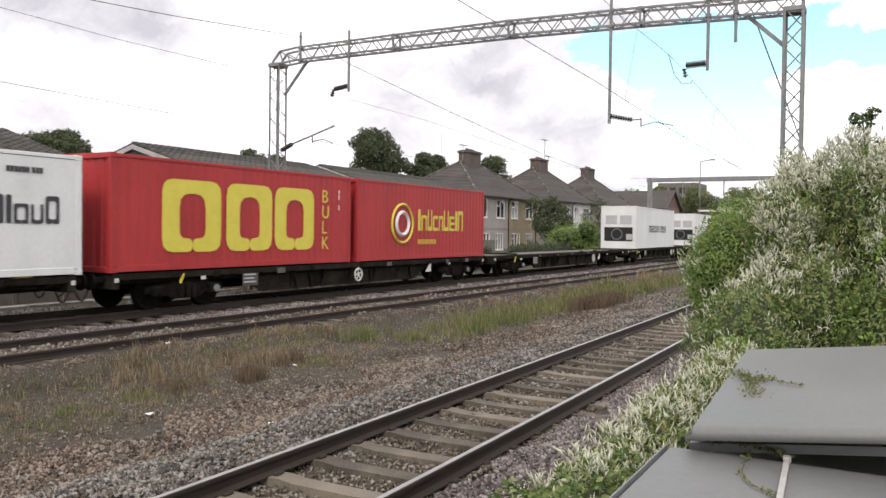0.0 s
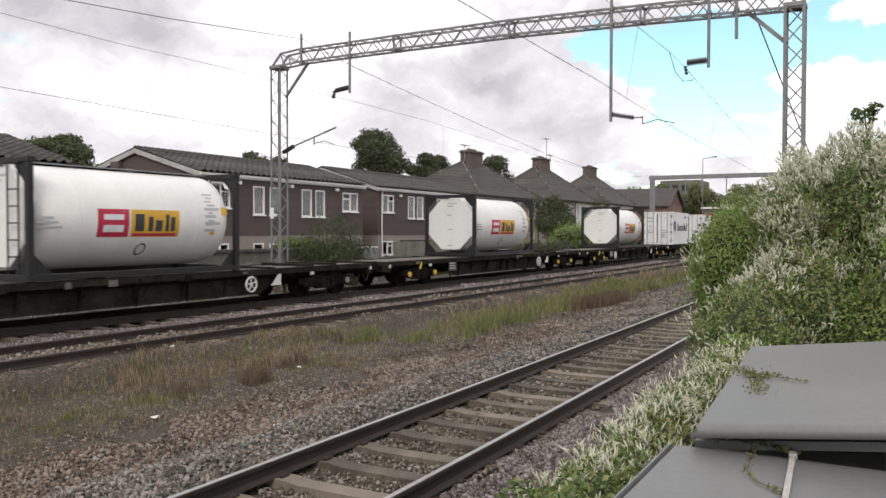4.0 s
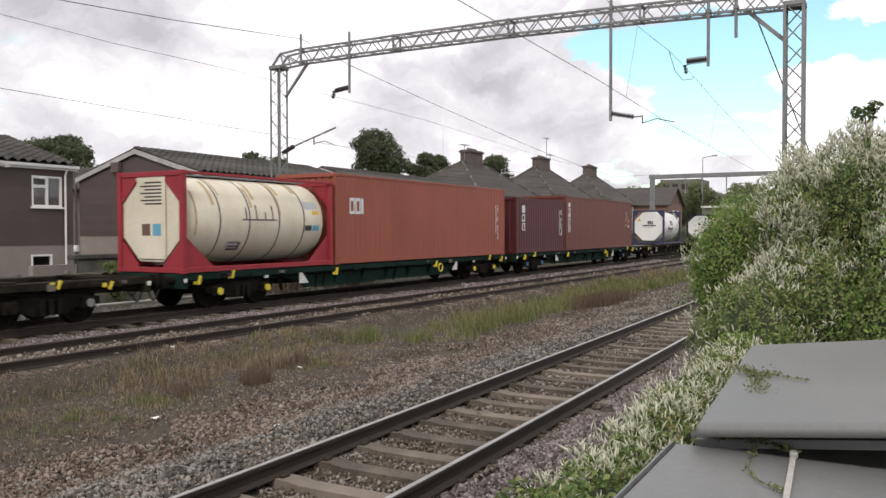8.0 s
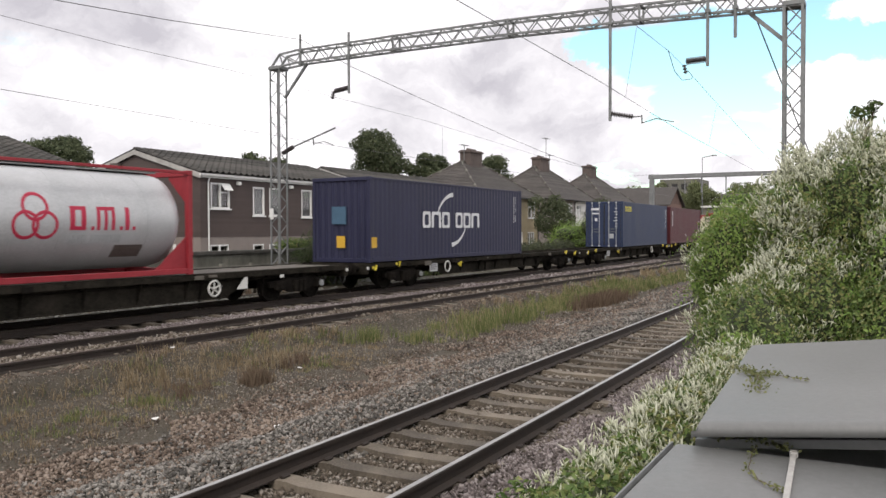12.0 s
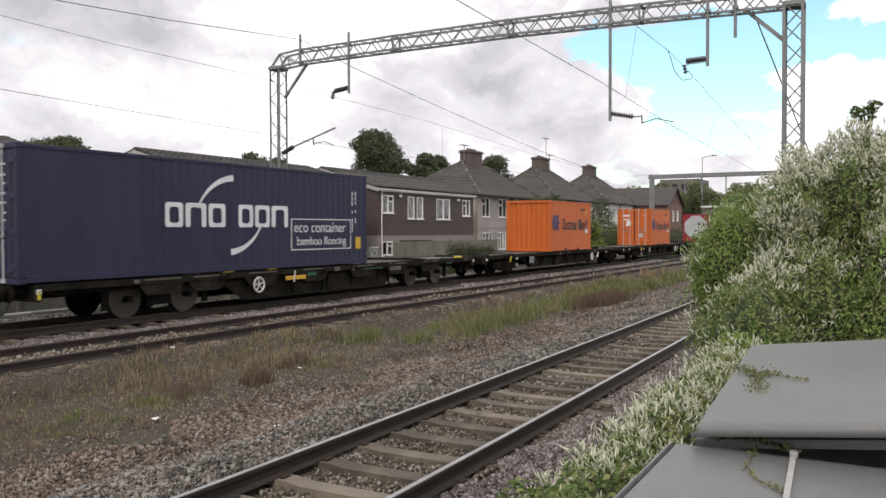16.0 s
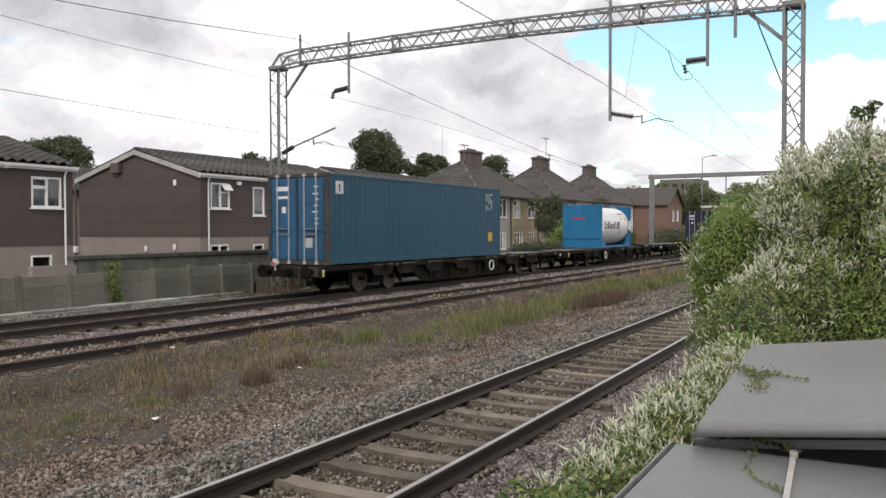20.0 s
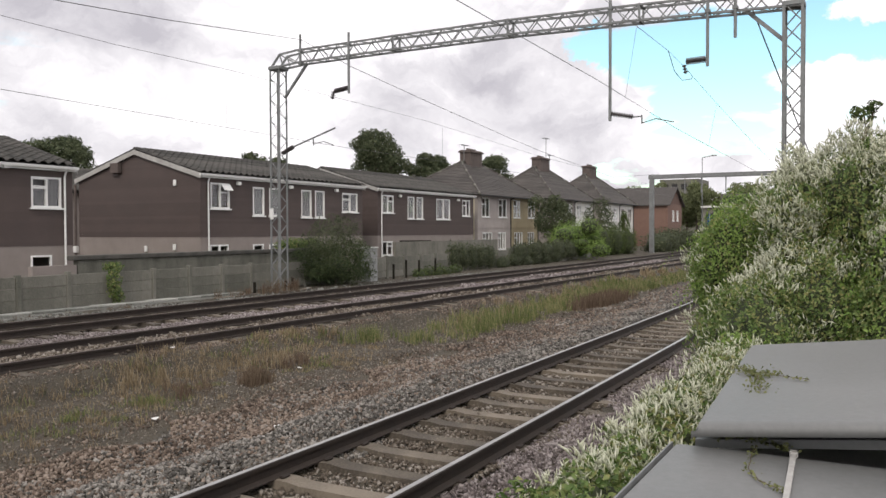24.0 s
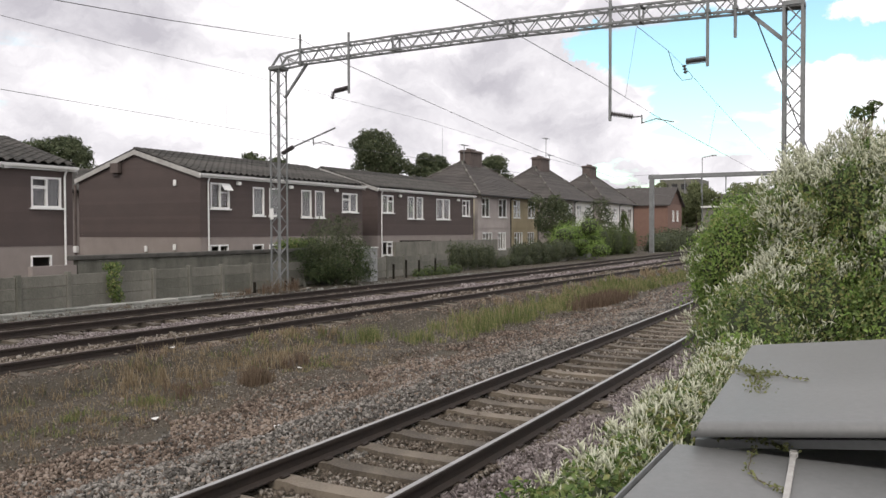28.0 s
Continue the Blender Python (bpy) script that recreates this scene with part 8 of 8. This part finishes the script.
lid.add(rows_, [(i * k + j, i * k + j + 1, (i + 1) * k + j + 1, (i + 1) * k + j) for i in range(len(roll) - 1) for j in range(k - 1)])
part("lid", lid, LEADGREY, cab1, "sloping grey steel lid with a rolled edge", smooth=True)
lip = Shape()
lip.add([(2.66, 0.54, zl(2.66, 0.54) - 0.105), (2.66, -1.4, zl(2.66, -1.4) - 0.105), (2.70, -1.4, zl(2.7, -1.4) - 0.105), (2.70, 0.54, zl(2.7, 0.54) - 0.105),
         (2.66, 0.54, zl(2.66, 0.54) - 0.077), (2.66, -1.4, zl(2.66, -1.4) - 0.077), (2.70, -1.4, zl(2.7, -1.4) - 0.077), (2.70, 0.54, zl(2.7, 0.54) - 0.077)],
        [(0, 1, 2, 3), (4, 7, 6, 5), (0, 4, 5, 1), (1, 5, 6, 2), (2, 6, 7, 3), (3, 7, 4, 0)])
part("lid_lip", lip, LEADGREY, cab1)
cab2 = thing("equipment_cabinet", "grey painted steel cabinet with a flat lid and a metal strap", "cabinet", "grey trackside cabinets")
part("body", Shape().box(0.75, 2.50, -1.3, 0.52, -0.42, 1.40, 0.015), LEADGREY, cab2)
part("lid", Shape().box(0.65, 2.585, -1.4, 0.59, 1.402, 1.455, 0.012), LEADGREY, cab2, "flat grey steel lid")
strap = part("strap", Shape().bar((1.2, 0.165, 1.463), (2.575, 0.241, 1.463), 0.015, 0.012), WEATHERWOOD, cab2, "narrow weathered pale strap")
part("strap_end", Shape().rod((2.58, 0.2415, 1.456), (2.58, 0.2415, 1.472), 0.012, 12).bar((2.56, 0.240, 1.471), (2.59, 0.242, 1.471), 0.019, 0.007), WEATHERWOOD, strap)
part("lid_trim", Shape().box(0.66, 2.58, 0.592, 0.597, 1.42, 1.459), GALV, cab2, "thin metal edge trim")
creep = thing("vine_runner", "thin green runner creeping over the grey lids", "vine")


def runner(pts, n, size, spread, material):
    """A thin wandering stem with small leaves along it."""
    q = random.Random(n)
    line = []
    for p0, p1 in zip(pts, pts[1:]):
        for k in range(6):
            line.append(Vector(p0).lerp(Vector(p1), k / 6) + Vector((q.uniform(-1, 1), q.uniform(-1, 1), q.uniform(0, 1))) * spread * 0.25)
    s = Shape()
    for p0, p1 in zip(line, line[1:]):
        s.rod(p0, p1, 0.0013, 5)
    part("stem", s, STEM, creep)
    at = np.array([tuple(line[q.randrange(len(line))]) for _ in range(n)]) + rng.normal(size=(n, 3)) * np.array([spread, spread, spread * 0.4])
    at[:, 2] = np.maximum(at[:, 2], np.array([min(v.z for v in line)] * n))
    soup("foliage", leaf_cards(at, np.tile(np.array([[-0.4, 0.1, 0.8]]), (n, 1)), size), LEAF_F, material, "", "", "", creep)


LEAF_OLIVE = island_mat("olive_runner_leaves", [(0.12, (0.035, 0.045, 0.012)), (0.5, (0.085, 0.10, 0.032)), (0.95, (0.17, 0.18, 0.07))], 0.6, 0.3, 0.2)
runner([(3.62, 0.55, 1.545), (3.44, 0.49, 1.55), (3.35, 0.447, 1.555), (3.15, 0.41, 1.56), (3.0, 0.39, 1.56)], 260, 0.0135, 0.022, LEAF_OLIVE)
runner([(3.44, 0.49, 1.55), (3.40, 0.412, 1.56), (3.34, 0.364, 1.565)], 110, 0.013, 0.02, LEAF_OLIVE)
runner([(3.34, 0.364, 1.565), (3.276, 0.298, 1.571), (3.23, 0.243, 1.577)], 18, 0.013, 0.008, LEAF_OLIVE)
runner([(2.66, 0.47, 1.470), (2.67, 0.42, 1.475), (2.66, 0.36, 1.475), (2.66, 0.30, 1.47), (2.60, 0.26, 1.465)], 200, 0.012, 0.014, LEAF_OLIVE)
runner([(2.62, 0.35, 1.463), (2.55, 0.352, 1.462), (2.46, 0.345, 1.461), (2.36, 0.335, 1.461), (2.268, 0.294, 1.461), (2.235, 0.255, 1.461), (2.197, 0.222, 1.461)], 70, 0.0105, 0.009, LEAF_OLIVE)
sprays("flower_spray", [(2.66, 0.47, 1.48, 0.05, 0.06, 0.03)], 60, 0.035, creep, -0.5, 5)

# ---- wires ----
make_wire("feeder_cable", "dark feeder cable hung along the gantries", [(-25, 18.3, 8.6), (-5, 18.3, 7.55), (5, 18.3, 7.55), (13.4, 18.3, 7.92), (16.9, 18.3, 8.23), (XG - 0.28, 18.4, 8.93), (26.0, 18.3, 8.47), (32.1, 18.3, 7.92), (40.8, 18.3, 7.2), (45.5, 18.2, 6.8), (60, 18.3, 6.1), (77, 19, 7.4)], 0.011)
make_wire("catenary_wire", "thin upper catenary wire over the far line", [(-25, 16.5, 6.75), (10.6, 16.5, 6.70), (13.5, 16.5, 6.66), (17.4, 16.5, 6.71), (XG - 0.3, 16.9, 6.76), (28.4, 16.4, 6.55), (40, 16.1, 6.0), (60, 16.0, 5.6), (77, 16.6, 6.0)], 0.0055)
make_wire("contact_wire", "thin contact wire over the far line", [(-25, 16.5, 5.14), (10.6, 16.5, 5.14), (18.9, 16.5, 5.05), (XG - 0.2, 17.05, 5.1), (40, 16.2, 5.0), (60, 16.1, 5.0), (77, 16.8, 5.0)], 0.0065)
for x, z0, z1 in ((17.3, 5.06, 6.70), (30.0, 5.05, 6.45)):
    make_wire("dropper_wire", "thin dropper between the overhead wires", [(x, 16.5, z0), (x, 16.5, z1)], 0.0035)
make_wire("contact_wire", "contact wire over the near line", [(-10, 5.0, 5.45), (10.1, 5.3, 5.33), (13.8, 5.3, 5.26), (16.2, 5.3, 5.22), (XG - 0.28, 5.3, 5.0), (28.8, 5.3, 4.91), (37.6, 5.3, 4.78), (60, 5.8, 4.8)], 0.006)
make_wire("catenary_wire", "catenary wire over the near line", [(-10, 5.2, 7.3), (12.0, 5.05, 6.8), (17.7, 5.0, 6.69), (21.1, 5.0, 6.71), (XG - 0.28, 5.0, 6.62), (27.6, 5.0, 6.28), (35.5, 5.0, 5.77), (42.9, 5.0, 5.37), (60, 5.6, 5.4)], 0.0055)
for x, z0, z1 in ((18.3, 5.17, 6.7), (28.0, 4.92, 6.25)):
    make_wire("dropper_wire", "thin dropper between the overhead wires", [(x, 5.3, z0), (x, 5.05, z1)], 0.0035)
make_wire("jumper_wire", "looped jumper wire under the insulator", [(21.1, 5.0, 6.71), (22.0, 5.05, 6.35), (22.6, 4.98, 6.2), (23.4, 4.9, 6.35), (24.0, 5.0, 6.54)], 0.009)

# ---- brick house and the distance ----
be = thing("house", "red brick house with a gabled wing towards the railway", "house")
x0, x1, y0, y1, ze, zr = 114.0, 122.5, 27.0, 36.0, 5.8, 8.2
holes = [(116.6, 117.8, 3.4, 4.9), (119.2, 120.4, 3.4, 4.9)]
part("wall", wall_with_holes(x0, x1, y0, 0.3, -0.4, ze, holes), BRICKRED, be, "red brick gable wall")
part("gable", Shape().extrude([(x0, ze), (x1, ze), ((x0 + x1) / 2, zr)], "y", y0, y0 + 0.3), BRICKRED, be)
for q in holes:
    window(be, *q, y0 + 0.05, 2, 0, False, False)
part("side_wall", Shape().box(x0, x0 + 0.3, y0 + 0.3, y1, -0.4, ze), BRICKRED, be)
part("side_wall", Shape().box(x1 - 0.3, x1, y0 + 0.3, y1, -0.4, ze), BRICKRED, be)
part("back_wall", Shape().box(x0 + 0.3, x1 - 0.3, y1 - 0.3, y1, -0.4, zr - 0.5), BRICKRED, be)
xm = (x0 + x1) / 2
for sx in (-1, 1):
    xe = x0 - 0.4 if sx < 0 else x1 + 0.4
    part("roof", Shape().add([(xe, y0 - 0.4, ze - 0.15), (xe, y1 + 0.3, ze - 0.15), (xm, y1 + 0.3, zr + 0.1), (xm, y0 - 0.4, zr + 0.1), (xe, y0 - 0.4, ze - 0.3), (xe, y1 + 0.3, ze - 0.3), (xm, y1 + 0.3, zr - 0.05), (xm, y0 - 0.4, zr - 0.05)],
                             [(0, 1, 2, 3), (4, 7, 6, 5), (0, 4, 5, 1), (0, 3, 7, 4), (1, 5, 6, 2)]), SLATE, be)
bh = thing("house", "tiled house roof beyond the gap between the brown houses", "house")
part("wall", Shape().box(24, 40, 44, 52, -0.4, 4.6), GREYRENDER, bh)
bh_roof = part("roof", Shape().extrude([(43.6, 4.45), (48, 6.2), (52.4, 4.45), (52.4, 4.5), (48, 6.25), (43.6, 4.5)], "x", 23.6, 40.4), PANTILE, bh)
for c in pantile_roof(23.5, 40.5, 43.6, 4.55, 48, 6.3):
    part("tile_course", c, PANTILE, bh_roof)
tower = thing("tower_block", "far grey flat-roofed block of flats above the trees", "building")
part("wall", Shape().box(300, 318, 60, 74, -1, 20.5), CONC, tower)
for k in range(4):
    for j in range(4):
        part("window", Shape().box(299.9, 299.995, 61 + j * 3.3, 63 + j * 3.3, 6 + k * 3.6, 8 + k * 3.6), BLACKGAP, tower)
depot = thing("lineside_building", "pale flat-roofed lineside building far down the line", "building")
part("wall", Shape().box(150, 165, 18, 29.3, -0.4, 6.1), CONC, depot)
part("roof", Shape().box(149.5, 165.5, 17.5, 29.6, 6.103, 6.4), WHITEWALL, depot)
part("upper_storey", Shape().box(151, 160, 18.5, 26.4, 6.403, 8.5), CONC, depot)
part("window_band", Shape().box(150.9, 150.995, 19, 26.0, 6.9, 8.0), BLACKGAP, depot)
for k in range(12):
    x, y = 190 + 3 * (k % 4), 24 + 3.0 * k
    tree("tree", "distant green tree at the end of the line", x, y, 0, crown(x, y, 6.2 + 1.2 * (k % 3), 4.2, 5.0, 12, 30 + k), 5000, 0.5, LEAF_FAR, group="distant trees")
lamp = thing("street_lamp", "thin grey street lamp beyond the bridge", "street lamp")
part("column", Shape().rod((110, 21.6, -0.4), (110, 21.6, 11.6), 0.07, 8, 0.045), GALV, lamp)
part("arm", Shape().rod((110, 21.6, 11.6), (110, 20.4, 11.8), 0.05, 6), GALV, lamp)
part("lantern", Shape().box(109.85, 110.15, 19.8, 20.4, 11.74, 11.88, 0.02), GALV, lamp)


def aerial(x, y, z, h, label):
    a = thing("tv_aerial", label, "aerial", "rooftop aerials", at=pose(x, y, z))
    part("pole", Shape().rod((0, 0, 0), (0.1, 0, h), 0.035, 6), GALV, a)
    part("boom", Shape().rod((-0.7, 0, h), (0.9, 0, h + 0.05), 0.025, 6), GALV, a)
    for k in range(5):
        part("element", Shape().rod((-0.6 + 0.33 * k, -0.3, h), (-0.6 + 0.33 * k, 0.3, h), 0.015, 5), GALV, a)


aerial(66.8, 34.5, 8.3, 1.7, "bent thin television aerial on the roof")
aerial(87.2, 34.5, 8.6, 4.0, "tall television aerial beside the chimney")
aerial(88.3, 34.5, 8.6, 2.2, "short television aerial beside the chimney")

# fittings on the brown houses
part("waste_pipe", Shape().rod((28.5, 37.98, 0.4), (28.5, 37.98, 4.6), 0.07, 10), STOCK, house_a, "dark red soil pipe")
part("pipe_fitting", Shape().box(28.4, 28.6, 37.86, 38.1, 1.0, 1.35, 0.02), UPVC, house_a)
part("alarm_box", Shape().box(28.32, 28.565, 34.45, 35.05, 5.1, 5.62, 0.02), STOCK, house_a, "dark red box under the gable")
for y, z in ((30.64, 4.5), (32.7, 1.25), (30.7, 1.35)):
    part("wall_vent", Shape().box(28.50, 28.565, y - 0.10, y + 0.10, z - 0.15, z + 0.15, 0.015), UPVC, house_a)
for h, y, xs in ((house_a, 29.0, (31.1, 35.2, 39.4)), (house_b, 28.5, (18.4,)), (house_c, 30.0, (48.2, 56.9))):
    for x in xs:
        part("outside_light", Shape().box(x - 0.12, x + 0.12, y - 0.22, y - 0.032, 4.45, 4.62, 0.02), UPVC, h)
for h, x, y, z in ((house_a, 30.6, 33.2, 5.98), (house_b, 19.6, 31.6, 5.8), (house_c, 57.0, 34.0, 6.3)):
    part("roof_vent", Shape().rod((x, y, z - 0.15), (x, y, z + 0.30), 0.09, 10).rod((x, y, z + 0.30), (x, y, z + 0.37), 0.13, 10).box(x - 0.3, x + 0.3, y - 0.3, y + 0.3, z - 0.12, z - 0.02), CONC, h)


# scraps of paper and plastic lying on the dirt
def scrap(x, y, r, turn):
    """A crumpled flat scrap."""
    q = random.Random(int(x * 100))
    z = ground_z(x, y)
    s = Shape()
    pts = [(x, y, z + 0.05)]
    for k in range(7):
        a = turn + k * math.tau / 7
        rr = r * q.uniform(0.55, 1.1)
        pts.append((x + rr * math.cos(a), y + rr * 0.7 * math.sin(a), z + q.uniform(0.015, 0.06)))
    low = [(px, py, pz - 0.006) for px, py, pz in pts]
    s.add(pts + low, [(0, 1 + k, 1 + (k + 1) % 7) for k in range(7)] + [(8, 9 + (k + 1) % 7, 9 + k) for k in range(7)] + [(1 + k, 9 + k, 9 + (k + 1) % 7, 1 + (k + 1) % 7) for k in range(7)])
    ob = part("paper_scrap", s, UPVC)
    return tagged(ob, "crumpled white scrap lying on the dirt", "litter", "litter")


scrap(7.60, 8.57, 0.06, 0.0)
scrap(11.15, 12.08, 0.06, 0.7)
scrap(11.78, 9.50, 0.06, 1.4)
scrap(7.61, 6.49, 0.06, 2.1)


def timber(x, y, length, turn, label):
    """An old plank lying on the ballast."""
    ob = part("timber_length", Shape().box(-length / 2, length / 2, -0.06, 0.06, 0.0, 0.05, 0.006), SLEEPER)
    ob.matrix_basis = pose(x, y, ground_z(x, y) + 0.01, 0, 0, turn)
    return tagged(ob, label, "timber", "lineside rubbish")


for x, y, length, turn in ((21.3, 19.35, 1.6, 12), (22.6, 19.1, 1.1, -25), (24.2, 19.25, 1.4, 20), (20.2, 19.45, 0.9, 3)):
    timber(x, y, length, turn, "old grey plank lying at the foot of the mast")
blades("dead_weeds", "tangle of dead stems at the foot of the gantry mast", [(22.9, 19.3, 1.4, 0.3, 260, 0.5), (21.0, 19.6, 1.2, 0.25, 140, 0.3), (13.5, 19.5, 4.0, 0.2, 160, 0.12)], WEED_DARK, "weeds")


gf = thing("garden_frame", "dark metal garden swing frame behind the boundary wall", "garden frame")
for x in (45.2, 47.0, 48.8):
    part("leg", Shape().rod((x, 28.0, -0.4), (x + 0.15, 28.0, 1.45), 0.04, 6), WAGON, gf)
part("rail", Shape().rod((45.1, 28.0, 1.45), (49.2, 28.0, 1.42), 0.04, 6), WAGON, gf)
part("rail", Shape().rod((45.2, 28.0, 0.85), (49.0, 28.0, 0.85), 0.035, 6), WAGON, gf)
part("seat", Shape().box(46.0, 48.2, 27.8, 28.3, 0.55, 0.62, 0.01), COPING, gf)


# ---- movement ----
LEAD = [(0, 0.04), (1, 0.08), (3, 0.05), (6, 0.16), (7, 0.04), (9, 0.08), (10, 0.13), (12, 0.17), (15, 0.33), (16, 0.34), (17, 0.03), (19, 0.17), (20, 0.13), (21, -0.03), (28, 0.0)]       # metres by which the train runs ahead of its mean speed


def run_along(t):
    v = TRAIN_SPEED * t
    for (t0, d0), (t1, d1) in zip(LEAD, LEAD[1:]):
        if t0 <= t <= t1:
            return v + d0 + (d1 - d0) * (t - t0) / (t1 - t0)
    return v


def on_line(s, z):
    return Matrix.Translation((s, Y_FAR + bend(s), z)) @ Matrix.Rotation(math.atan(bend_slope(s)), 4, "Z")


def motions():
    for ob, (s, z) in ALONG.items():
        walk(ob, [(k * 0.5, on_line(s + run_along(k * 0.5), z)) for k in range(57)])
    # the wheels roll while their wagon is in sight
    for wheel, w in WHEELS:
        s = ALONG[w][0]
        at = tuple(wheel.location)
        first = max(0, math.ceil((-10 - s) / TRAIN_SPEED * FPS))
        last = min(28 * FPS, math.floor((62 - s) / TRAIN_SPEED * FPS))
        if last <= first:
            continue
        rows = [(k / FPS, pose(*at, 0, math.degrees((s + run_along(k / FPS)) / 0.457) % 360, 0)) for k in range(first, last + 1)]
        if first > 0:
            rows.insert(0, (0.0, rows[0][1]))
        if last < 28 * FPS:
            rows.append((28.0, rows[-1][1]))
        walk(wheel, rows)


motions()
